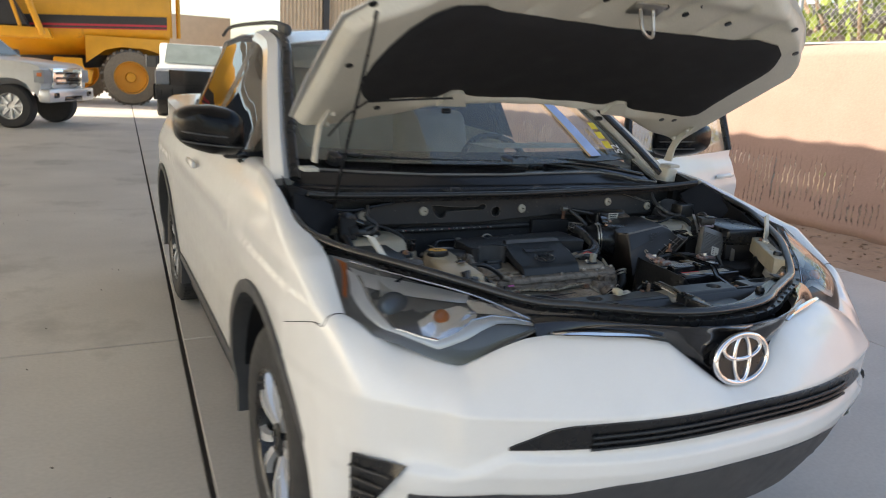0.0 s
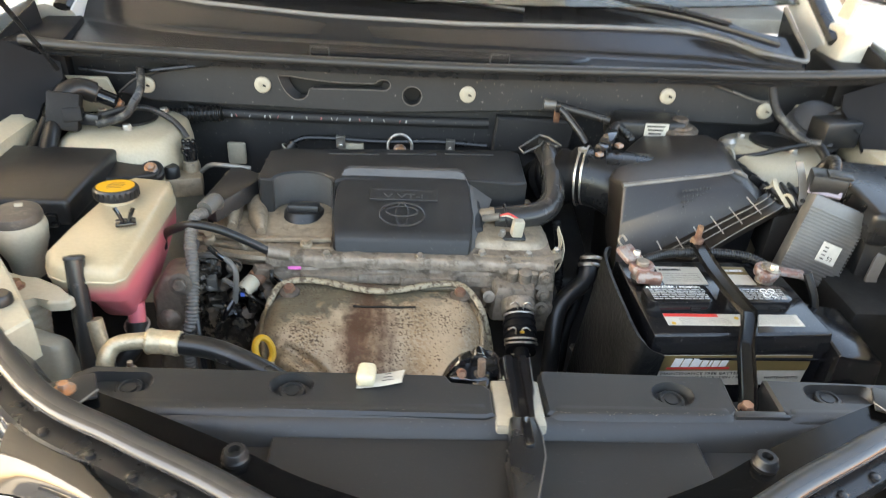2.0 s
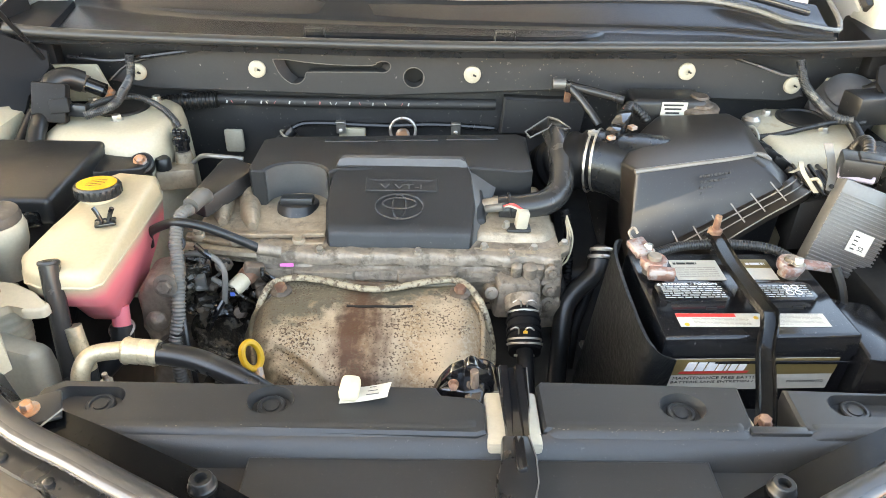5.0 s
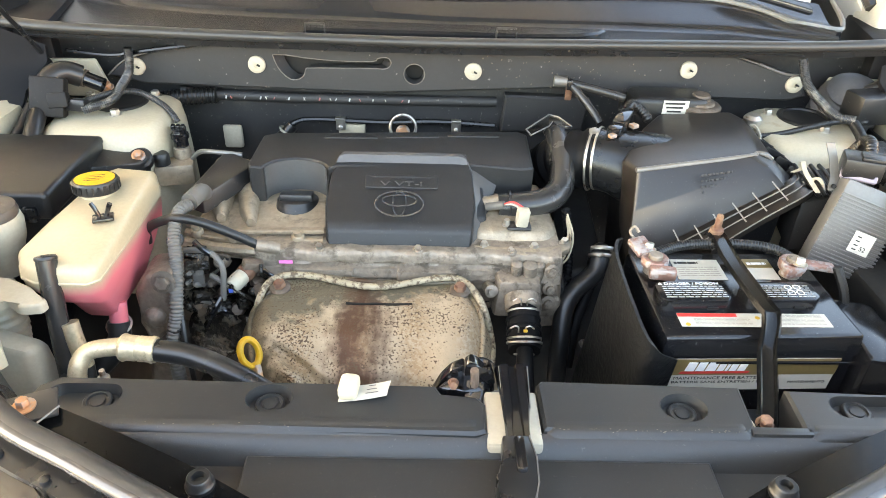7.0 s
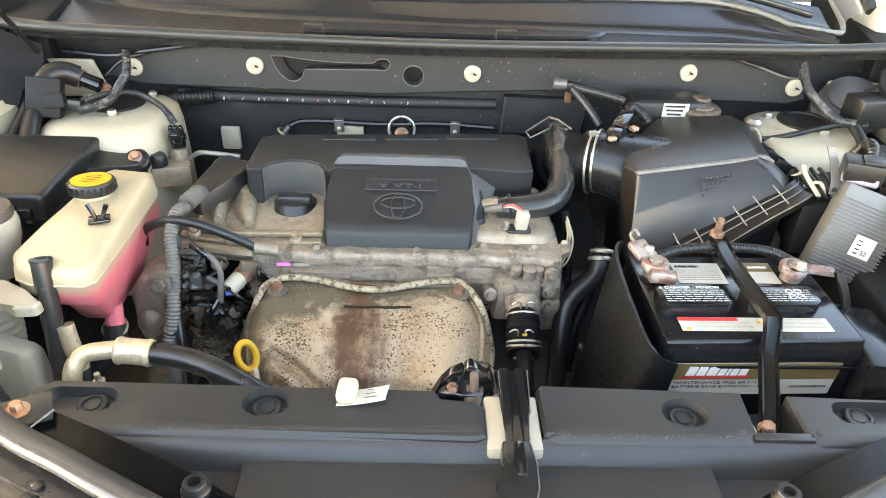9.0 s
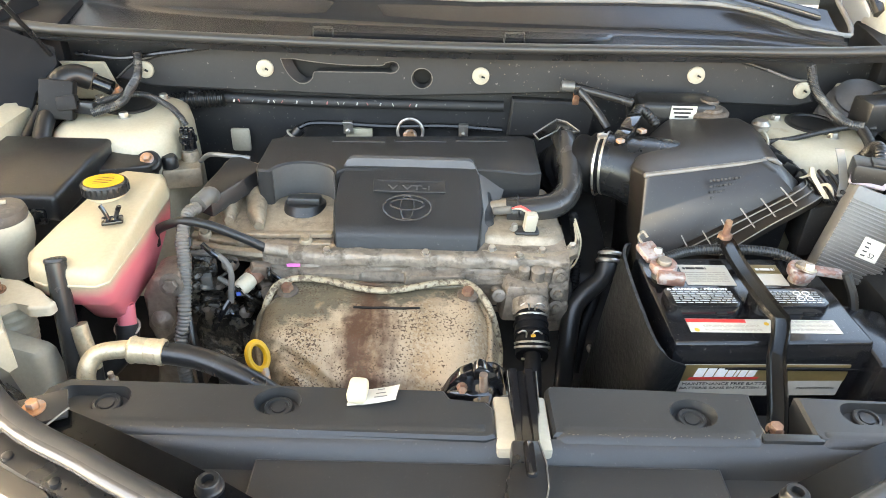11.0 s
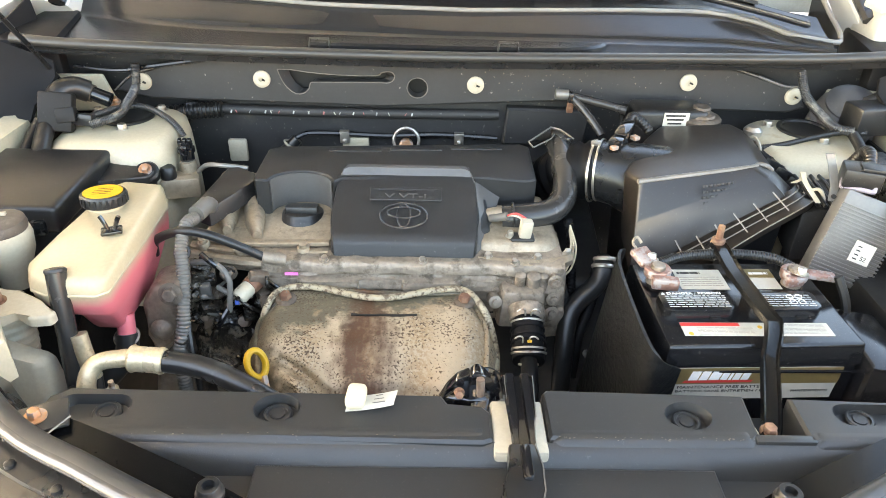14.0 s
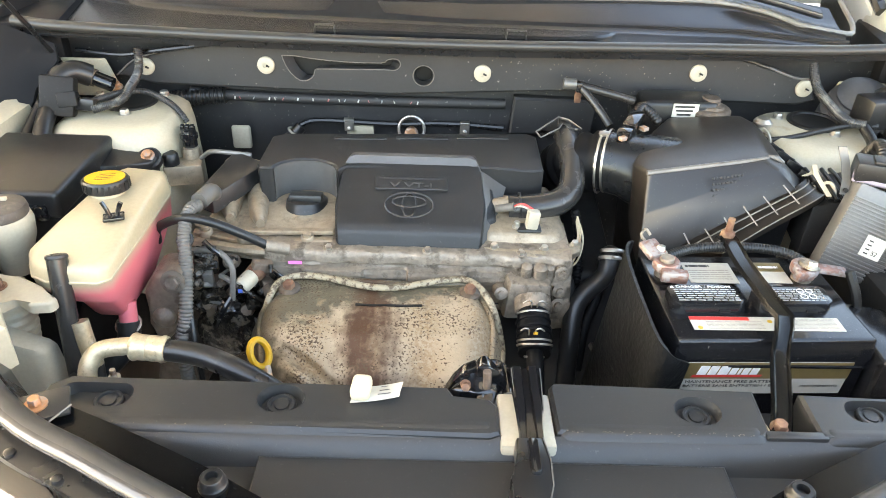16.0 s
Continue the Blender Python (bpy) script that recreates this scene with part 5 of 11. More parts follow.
bm = B()
sheet(bm, ws, 24, 12)
wsob = part("windshield", bm, M_GLASS, car, "clear windshield with faint green tint", sharp=180)
wsob.visible_shadow = False
bm = B()
for a, b in ((0, 0.085),):
    sheet(bm, lambda u, v: ws(u, b * v) + Vector((0, 0.004, -0.004)), 24, 2)
for e in (0, 1):
    sheet(bm, lambda u, v: ws(abs(e - (0.030 + 0.030 * max(0.0, 1 - v / 0.2) ** 2) * u), 0.05 + 0.93 * v) + Vector((0, 0.004, -0.004)), 6, 24)
part("windshield_band", bm, M_GLOSS, wsob)


def ws_patch(name, u0, u1, v0, v1, material, off=0.004):
    bm = B()
    sheet(bm, lambda u, v: ws(u0 + (u1 - u0) * u, v0 + (v1 - v0) * v) + Vector((0, -off, off)), 6, 6)
    return part(name, bm, material, wsob)


M_STB = mat("sticker_blue_white", (0.40, 0.52, 0.80), 0.4, bump=0.0)
M_STO = mat("sticker_orange_edge", (0.62, 0.36, 0.10), 0.4, bump=0.0)
M_INKY = mat("yellow_windshield_ink", (0.72, 0.55, 0.02), 0.5, bump=0.0)
ws_patch("sticker", 0.812, 0.852, 0.03, 0.48, M_STB)
ws_patch("sticker_edge", 0.803, 0.812, 0.03, 0.48, M_STO)
pw = ws(0.872, 0.07)
sl = (ws(0.9, 0.3) - ws(0.9, 0.05)).normalized()
mw = Matrix.Translation(pw + Vector((0.055, -0.008, 0.008))) @ Matrix(((0, -1, 0), (sl.y, 0, -sl.z), (sl.z, 0, sl.y))).to_4x4()
for k in range(3):
    bm = B()
    box(bm, mw @ Vector((0.03 + 0.065 * k, 0.012, 0.0)), (0.046, 0.034, 0.0008), tuple(math.degrees(a) for a in mw.to_euler()))
    part("writing_bar", bm, M_INKY, wsob, "yellow marker strokes")
mw = Matrix.Translation(ws(0.925, 0.03) + Vector((0.02, -0.008, 0.008))) @ Matrix(((0, -1, 0), (sl.y, 0, -sl.z), (sl.z, 0, sl.y))).to_4x4()
letters("windshield_writing", "52", mw, 0.05, M_PRINTW, wsob, depth=0.0005, stretch=1.25)

# cabin seen through the glass
bm = B()


def dash_f(u, v):
    x = 0.74 * (u * 2 - 1)
    return Vector((x, 1.26 + 0.50 * v, 1.155 + 0.02 * math.sin(v * 3.1) - 0.05 * max(0, v - 0.93) / 0.07))


sheet(bm, dash_f, 16, 10, 0.03)
part("dashboard", bm, M_DASH, car)
for x in (-0.38, 0.38):
    bm = B()
    box(bm, (x, 2.25, 0.62), (0.52, 0.52, 0.16), (6, 0, 0), 0.05, 3)
    seat = part("front_seat", bm, M_SEAT, car, "grey fabric front seat")
    bm = B()
    box(bm, (x, 2.52, 0.98), (0.50, 0.14, 0.66), (-14, 0, 0), 0.06, 3, 0.85)
    part("backrest", bm, M_SEAT, seat)
    bm = B()
    box(bm, (x, 2.62, 1.40), (0.27, 0.10, 0.18), (-12, 0, 0), 0.045, 3)
    part("headrest", bm, M_SEAT, seat)
bm = B()
box(bm, (0, 3.35, 1.0), (1.3, 0.16, 0.72), (-14, 0, 0), 0.06, 3)
part("rear_seat", bm, M_SEAT, car, "grey fabric rear bench")
bm = B()
torus_ring(bm, pose(0.38, 1.80, 1.06, 60, 0, 0), 0.185, 0.185, 0.015, 40, 10)
box(bm, (0.38, 1.80, 1.055), (0.34, 0.05, 0.03), (60, 0, 0), 0.012)
part("steering_wheel", bm, M_SATIN, car)
bm = B()
box(bm, (0.0, 1.80, 1.50), (0.24, 0.04, 0.07), (-15, 0, 0), 0.02)
part("rear_view_mirror", bm, M_SATIN, car)
for (x, y, w, d, r) in ((0.30, 1.58, 0.30, 0.20, 4), (0.60, 1.60, 0.26, 0.22, -6)):
    bm = B()
    box(bm, (x, y, 1.206), (w, d, 0.002), (0, 0, r))
    single("paper_sheet", bm, M_PAPER, "white paper sheet lying on the dashboard", "paper", "papers on the dashboard")

# door mirror on the closed side
def mirror_at(c, s, m=Matrix(), parent=None):
    parent = parent or car
    bm = B()
    rings = []
    for d, k, h in ((-0.098, 0.45, 0.42), (-0.088, 0.72, 0.70), (-0.062, 0.92, 0.91), (-0.020, 1.0, 1.0), (0.045, 1.0, 1.0), (0.062, 0.95, 0.96)):
        ring = []
        for w in range(32):
            a = 2 * math.pi * w / 32
            ca, sa = math.copysign(abs(math.cos(a)) ** 0.55, math.cos(a)), math.copysign(abs(math.sin(a)) ** 0.6, math.sin(a))
            slim = 1.0 - 0.22 * max(0.0, ca)
            ring.append(m @ Vector((c[0] + s * (0.116 * k * ca + 0.004), c[1] + d + 0.018 * max(0.0, ca) ** 2, c[2] + 0.084 * h * sa * slim + 0.012 * ca)))
        rings.append(ring)
    hull_loft(bm, rings)
    mo = part("door_mirror", bm, M_MIRR, parent, "gloss black door mirror")
    bm = B()
    box(bm, m @ Vector((c[0] - s * 0.115, c[1] + 0.02, c[2] - 0.088)), (0.15, 0.07, 0.030), tuple(math.degrees(a) for a in m.to_euler()), 0.014)
    part("mirror_foot", bm, M_SATIN, mo)
    bm = B()
    for dz in (-0.014, -0.046):
        tube(bm, [m @ Vector((c[0] + s * x, c[1] - y, c[2] + dz + 0.10 * x)) for x, y in ((-0.098, 0.062), (-0.070, 0.086), (-0.02, 0.099), (0.03, 0.098), (0.075, 0.080), (0.105, 0.045))], 0.0032, 6)
    part("mirror_line", bm, M_TRIM, mo)
    return mo


mirror_at((-0.968, 1.51, 1.262), -1)

# open driver's door
HINGE = Matrix.Translation((0.895, 1.47, 0)) @ Matrix.Rotation(radians(-72), 4, "Z") @ Matrix.Translation((-0.895, -1.47, 0))


def door_f(u, v):
    y = 1.475 + 1.10 * u
    z = belt(y) + (0.36 - belt(y)) * v
    return HINGE @ Vector((side_x(z, y) + 0.010 * math.exp(-((z - 0.98) / 0.035) ** 2), y, z))


bm = B()
sheet(bm, door_f, 24, 24, 0.004)
sheet(bm, lambda u, v: HINGE @ Vector((0.84, 1.50 + 1.05 * u, belt(1.5) + (0.38 - belt(1.5)) * v)), 6, 6, 0.02)
door = part("front_door", bm, M_PAINT, car, "white front door standing open", sharp=60)
bm = B()
fr = [(1.50, 0.0), (1.62, 0.26), (1.95, 0.40), (2.40, 0.44), (2.545, 0.42), (2.565, 0.0)]
tube(bm, [HINGE @ Vector((0.868 - 0.15 * h / 0.45, y, belt(y) + h)) for y, h in fr], 0.020, 8, 6)
part("window_frame", bm, M_SATIN, door)
bm = B()
sheet(bm, lambda u, v: HINGE @ Vector((0.868 - 0.15 * v * curve_at(fr, 1.50 + 1.06 * u) / 0.45, 1.50 + 1.06 * u, belt(1.5) + v * max(0.004, curve_at(fr, 1.50 + 1.06 * u)))), 24, 6)
part("window", bm, M_GLASS, door)
bm = B()
tube(bm, [HINGE @ Vector((0.925, 2.33, 1.03)), HINGE @ Vector((0.950, 2.36, 1.035)), HINGE @ Vector((0.952, 2.46, 1.035)), HINGE @ Vector((0.925, 2.50, 1.03))], 0.011, 8, 5)
part("door_handle", bm, M_PAINT, door)
mirror_at((1.055, 1.60, 1.268), 1, HINGE, door)
bm = B()
box(bm, (-0.935, 2.36, 1.035), (0.022, 0.20, 0.030), bevel=0.010)
part("door_handle", bm, M_PAINT, car)

# ---- hood, propped open ----
UP = Vector((0, -0.873, 0.488))
NRM = Vector((0, 0.488, 0.873))
H0 = Vector((0, 0.945, 1.38))
HALF = [(-0.20, 0.765), (0.0, 0.785), (0.2, 0.795), (0.40, 0.785), (0.50, 0.720), (0.60, 0.60), (0.68, 0.46), (0.74, 0.34), (0.785, 0.17), (0.80, 0.02)]


def hood_rear(a):
    return curve_at([(0.0, -0.012), (0.33, -0.018), (0.42, -0.046), (0.50, -0.088), (0.60, -0.130), (0.70, -0.156), (0.78, -0.165)], a)


def hood_front(a):
    return curve_at(sorted((w, sv) for sv, w in HALF[3:]), a)


def hood_pt(x, sv, lift=0.0):
    a = abs(x)
    sag = -0.055 * (a / 0.8) ** 2.2
    return H0 + Vector((x, 0, 0)) + UP * sv + NRM * (lift + sag * 0.55 + 0.012 - 0.014 * x / 0.7)


def hood_f(lift, grow=0.0):
    def f(u, v):
        x = (0.79 + grow) * (u * 2 - 1)
        a = min(abs(x), 0.79)
        s0, s1 = hood_rear(a), hood_front(a) + grow
        return hood_pt(x, s0 + (s1 - s0) * v, lift + 0.012 * math.sin(v * math.pi))
    return f


bm = B()
sheet(bm, hood_f(0.050, 0.006), 48, 30, 0.003)
hood = part("hood", bm, M_PAINT, car, "white hood raised on a prop rod", sharp=70)


def crown(x, sv):
    """How far the middle of the inside lies above its rim."""
    k = min(1.0, max(0.0, sv / 0.055))
    return 0.040 * max(0.0, 1 - (x / 0.62) ** 2) * k * k * (3 - 2 * k)


# inner frame: raised rim and channels around the pad
def inner_f(u, v):
    x = 0.785 * (u * 2 - 1)
    a = abs(x)
    s0, s1 = hood_rear(a) + 0.004, hood_front(a) - 0.004
    sv = s0 + (s1 - s0) * v
    e = min(sv - s0, s1 - sv, (0.79 - a) * 1.2)
    k = min(1, max(0, e / 0.035))
    dip = 0.042 * (1 - k * k * (3 - 2 * k))
    ribs = sum(0.009 * math.exp(-((x - rx - 0.22 * (sv - 0.56)) / 0.016) ** 2) for rx in (-0.46, -0.30, -0.12, 0.14, 0.30, 0.46)) if 0.49 < sv < 0.66 else 0.0
    step = 0.012 * math.exp(-((sv - 0.645) / 0.03) ** 2)
    return hood_pt(x, sv, dip + crown(x, sv) + (0.002 * math.sin(x * 30) + ribs - step) * k)


bm = B()
sheet(bm, inner_f, 130, 80, 0.002)
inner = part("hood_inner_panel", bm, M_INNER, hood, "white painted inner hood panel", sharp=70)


def pad_f(u, v):
    x = (0.672 if u < 0.5 else 0.645) * (u * 2 - 1)
    a = abs(x)
    lo = curve_at([(0.0, 0.010), (0.24, 0.016), (0.275, 0.030), (0.300, 0.068), (0.345, 0.074), (0.372, 0.034), (0.40, 0.026), (0.53, 0.044), (0.57, 0.030), (0.60, 0.034), (0.64, 0.080), (0.672, 0.15)], a)
    if x > 0.5:
        lo = curve_at([(0.50, 0.042), (0.60, 0.055), (0.645, 0.085), (0.672, 0.18)], a)
    hi = curve_at([(0, 0.458), (0.2, 0.472), (0.40, 0.500), (0.47, 0.530), (0.55, 0.532), (0.60, 0.500), (0.64, 0.43), (0.662, 0.34), (0.672, 0.26)], a)
    edge = math.sin(min(1, u * 14, (1 - u) * 14) * 1.57) * math.sin(min(1, v * 9, (1 - v) * 9) * 1.57)
    sv = lo + (hi - lo) * v
    return hood_pt(x, sv, crown(x, max(0.05, sv)) - 0.004 - 0.010 * edge - 0.002 * noise.noise((x * 9, v * 5, 0)))


bm = B()
sheet(bm, pad_f, 110, 26, 0.002)
part("hood_insulation", bm, M_INSUL, hood, "black felt insulation pad")
bm = B()
tube(bm, [hood_pt(-0.002, 0.56, 0.04), hood_pt(-0.002, 0.55, -0.030), hood_pt(0.044, 0.535, -0.030), hood_pt(0.044, 0.56, 0.04)], 0.005, 8, 5)
box(bm, hood_pt(0.02, 0.56, 0.034), (0.11, 0.05, 0.006), (-29, 0, 0), 0.002)
part("striker", bm, M_STEEL, hood)
for x, sv in ((-0.735, 0.25), (-0.765, 0.53), (-0.567, -0.005), (0.545, 0.012), (0.597, 0.020), (-0.127, 0.575), (0.075, 0.575), (0.16, 0.56), (0.18, 0.61), (0.32, 0.56), (0.637, 0.52), (0.53, 0.61), (-0.40, 0.60)):
    bm = B()
    lathe(bm, [(0.010, -0.001), (0.010, 0.003), (0.001, 0.003)], up_axis(hood_pt(x, sv, crown(x, sv) - 0.002), -NRM), 14)
    part("plug", bm, M_RUB, inner)
for x in (-0.325, 0.28):
    bm = B()
    box(bm, hood_pt(x, -0.020, -0.004), (0.03, 0.014, 0.014), (-29, 0, 0), 0.003)
    part("seal_clip", bm, M_RUB, inner)
for x in (-0.32, 0.32):
    bm = B()
    rings = []
    for q in range(9):
        a = q / 8 * 2 - 1
        top = 0.030 + 0.042 * max(0.0, 1 - abs(a) ** 2.6)
        rings.append([hood_pt(x + 0.052 * a, 0.010, crown(x, 0.02) - 0.012), hood_pt(x + 0.052 * a * 0.8, top, crown(x, top) - 0.018), hood_pt(x + 0.052 * a * 0.8, top, crown(x, top) - 0.002), hood_pt(x + 0.052 * a, 0.010, crown(x, 0.02) + 0.002)])
    hull_loft(bm, rings)
    part("pressed_tab", bm, M_INNER, inner)
bm = B()
tube(bm, [hood_pt(-0.62, 0.055, -0.012), hood_pt(-0.45, 0.075, -0.012), hood_pt(-0.35, 0.08, -0.01)], 0.0032, 8, 5)
tube(bm, [hood_pt(-0.62, 0.055, -0.012), hood_pt(-0.66, -0.02, -0.02), hood_pt(-0.70, -0.10, -0.05)], 0.0032, 8, 5)
part("washer_hose", bm, M_RUB, hood)
for s in (-1, 1):
    bm = B()
    rings = []
    for p, w in ((hood_pt(s * 0.715, -0.02, 0.0), 0.020), (hood_pt(s * 0.722, -0.10, -0.012), 0.018), (Vector((s * 0.728, 1.045, 1.255)), 0.016), (Vector((s * 0.728, 1.060, 1.205)), 0.020)):
        rings.append([p + Vector((-0.004, -w, 0)), p + Vector((0.004, -w, 0)), p + Vector((0.004, w, 0)), p + Vector((-0.004, w, 0))])
    hull_loft(bm, rings)
    box(bm, (s * 0.745, 1.06, 1.185), (0.05, 0.06, 0.012), (0, 0, 0), 0.003)
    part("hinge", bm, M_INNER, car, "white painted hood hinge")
    for sv in (-0.03, -0.10):
        bm = B()
        bolt(bm, hood_pt(s * 0.70, sv, -0.008), -NRM, 0.008, 0.012)
        part("hinge_bolt", bm, M_INNER, car)
bm = B()
tube(bm, [(-0.700, 0.93, 1.02), (-0.706, 0.925, 1.09), hood_pt(-0.745, 0.455, -0.03), hood_pt(-0.745, 0.48, -0.004)], 0.0042, 8, 8)
part("prop_rod", bm, M_SATIN, car)

# ---- engine bay: fixed panels of the car ----
from mathutils.geometry import tessellate_polygon


def offset_outline(pts, d):
    """Shrinks a counter-clockwise outline by d."""
    n, out = len(pts), []
    for i in range(n):
        a, b, c = Vector(pts[i - 1]), Vector(pts[i]), Vector(pts[(i + 1) % n])
        e1, e2 = (b - a).normalized(), (c - b).normalized()
        n1, n2 = Vector((-e1.y, e1.x)), Vector((-e2.y, e2.x))
        k = n1 + n2
        k = k / max(0.35, k.length_squared / 2)
        out.append(tuple(b + k * d))
    return out


def plate(bm, outline, holes, z1, thick, depth, edge=0.003, m=None):
    """A moulded plate with rounded rim and recessed holes of the given depth (None: right through)."""
    m = m or Matrix()
    inner = offset_outline(outline, edge)
    loops = [inner] + [list(h) for h in holes]
    flat = [p for lp in loops for p in lp]
    vs = [bm.verts.new(m @ Vector((x, y, z1))) for x, y in flat]
    for tri in tessellate_polygon([[Vector((x, y, 0)) for x, y in lp] for lp in loops]):
        try:
            bm.faces.new([vs[i] for i in tri])
        except ValueError:
            pass
    mid = [bm.verts.new(m @ Vector((x, y, z1 - edge))) for x, y in outline]
    low = [bm.verts.new(m @ Vector((x, y, z1 - thick))) for x, y in outline]
    n = len(outline)
    for i in range(n):
        j = (i + 1) % n
        bm.faces.new((vs[i], vs[j], mid[j], mid[i]))
        bm.faces.new((mid[i], mid[j], low[j], low[i]))
    k = len(inner)
    for h in holes:
        n = len(h)
        top = vs[k:k + n]
        k += n
        cx, cy = sum(p[0] for p in h) / n, sum(p[1] for p in h) / n
        d = depth or thick
        bot = [bm.verts.new(m @ Vector((cx + (x - cx) * 0.86, cy + (y - cy) * 0.86, z1 - d))) for x, y in h]
        for i in range(n):
            j = (i + 1) % n
            bm.faces.new((top[i], top[j], bot[j], bot[i]))
        if depth:
            bm.faces.new(bot)
    return bm


def circle(cx, cy, r, n=24, k=1.0):
    return [(cx + r * math.cos(2 * math.pi * i / n), cy + r * k * math.sin(2 * math.pi * i / n)) for i in range(n)]


# front shroud over the radiator support
ZS = 0.955
left_out = [(-0.452, 0.262), (-0.435, 0.246), (-0.345, 0.2415), (-0.01, 0.236), (0.000, 0.240), (0.000, 0.276), (-0.008, 0.286), (-0.044, 0.290), (-0.050, 0.301), (-0.430, 0.306), (-0.448, 0.292)]
bm = B()
plate(bm, left_out, [circle(-0.215, 0.279, 0.0235, 28, 0.82), rounded(0.075, 0.032, 0.015, 5, -0.398, 0.279)], ZS, 0.05, 0.012)
shroud = part("radiator_shroud", bm, M_RADC, car, "matte black plastic radiator support cover")
right_out = [(0.055, 0.243), (0.254, 0.2415), (0.262, 0.250), (0.2655, 0.306), (0.060, 0.311), (0.054, 0.304)]
bm = B()
plate(bm, right_out, [circle(0.199, 0.275, 0.0235, 28, 0.82)], ZS, 0.05, 0.012)
part("shroud_panel", bm, M_RADC, shroud)
right2 = [(0.310, 0.2415), (0.45, 0.240), (0.47, 0.262), (0.455, 0.298), (0.312, 0.303)]
bm = B()
plate(bm, right2, [rounded(0.085, 0.030, 0.014, 5, 0.392, 0.279)], ZS, 0.05, 0.012)
part("shroud_panel", bm, M_RADC, shroud)
bm = B()
box(bm, (0.287, 0.246, ZS - 0.006), (0.06, 0.010, 0.012), (0, 0, 0), 0.002)
part("shroud_bridge", bm, M_RADC, shroud)
bm = B()


def face_f(u, v):
    x = -0.44 + 0.90 * u
    return Vector((x, 0.2405 - 0.026 * v, ZS - 0.004 - 0.024 * v * v - 0.006 * v))


sheet(bm, face_f, 40, 6, 0.002)
part("shroud_front_slope", bm, M_RADC, shroud, sharp=60)


def roll_edge(x0, x1):
    """The rounded front edge of the cover, rolling over into the slope."""
    prof = [(0.0, 0.2535, 0.0006), (0.2, 0.2480, 0.0010), (0.4, 0.2420, -0.0004), (0.55, 0.2375, -0.0040), (0.7, 0.2340, -0.0100), (0.85, 0.2270, -0.0190), (1.0, 0.2160, -0.0300)]

    def f(u, v):
        x = x0 + (x1 - x0) * u
        dip = 0.004 * max(0.0, 1 - min(x - x0, x1 - x) / 0.012) ** 2
        return Vector((x, curve_at([(q[0], q[1]) for q in prof], v), ZS + curve_at([(q[0], q[2]) for q in prof], v) - dip))
    bm = B()
    sheet(bm, f, 50, 18, 0.002)
    part("rolled_edge", bm, M_RADC, shroud, sharp=60)


for ends in ((-0.430, -0.003), (0.058, 0.258), (0.313, 0.450)):
    roll_edge(*ends)
bm = B()


def deck_f(u, v):
    x = -0.47 + 0.95 * u
    y1 = curve_at([(0.0, 0.04), (0.18, 0.07), (0.267, 0.120), (0.35, 0.160), (0.46, 0.215), (0.5, 0.22)], abs(x))
    return Vector((x, 0.217 + (min(y1, 0.2165) - 0.217) * v, 0.9265 + 0.004 * math.sin(v * 3)))


sheet(bm, deck_f, 50, 10, 0.002)
part("shroud_lower_deck", bm, M_RADC, shroud, sharp=60)
bm = B()
plate(bm, [(-0.228, 0.075), (0.212, 0.075), (0.213, 0.222), (-0.227, 0.223)], [], 0.9365, 0.012, 0.002, 0.002)
part("raised_plate", bm, M_RADC, shroud)
for c in ((-0.215, 0.279), (0.199, 0.275), (-0.386, 0.279), (0.380, 0.281)):
    bm = B()
    lathe(bm, [(0.0145, -0.01), (0.0145, 0.004), (0.0130, 0.0055), (0.0105, 0.0055), (0.0100, 0.0030), (0.0075, 0.0030), (0.0070, 0.0045), (0.001, 0.0045)], pose(c[0], c[1], ZS - 0.0125), 28)
    part("push_clip", bm, M_RADC, shroud)
# flecks of dried mud caught along the cover's front edge
rf = random.Random(17)
bm = B()
for k in range(60):
    x = rf.choice((rf.uniform(0.06, 0.255), rf.uniform(0.06, 0.255), rf.uniform(-0.40, -0.01)))
    y = 0.2435 + rf.gauss(0, 0.0012)
    box(bm, (x, y, ZS + 0.0004), (rf.uniform(0.0005, 0.0020), rf.uniform(0.0003, 0.0007), 0.0004), (0, 0, rf.uniform(-20, 20)))
part("dried_mud", bm, M_FLECK, shroud, kind="stuff")
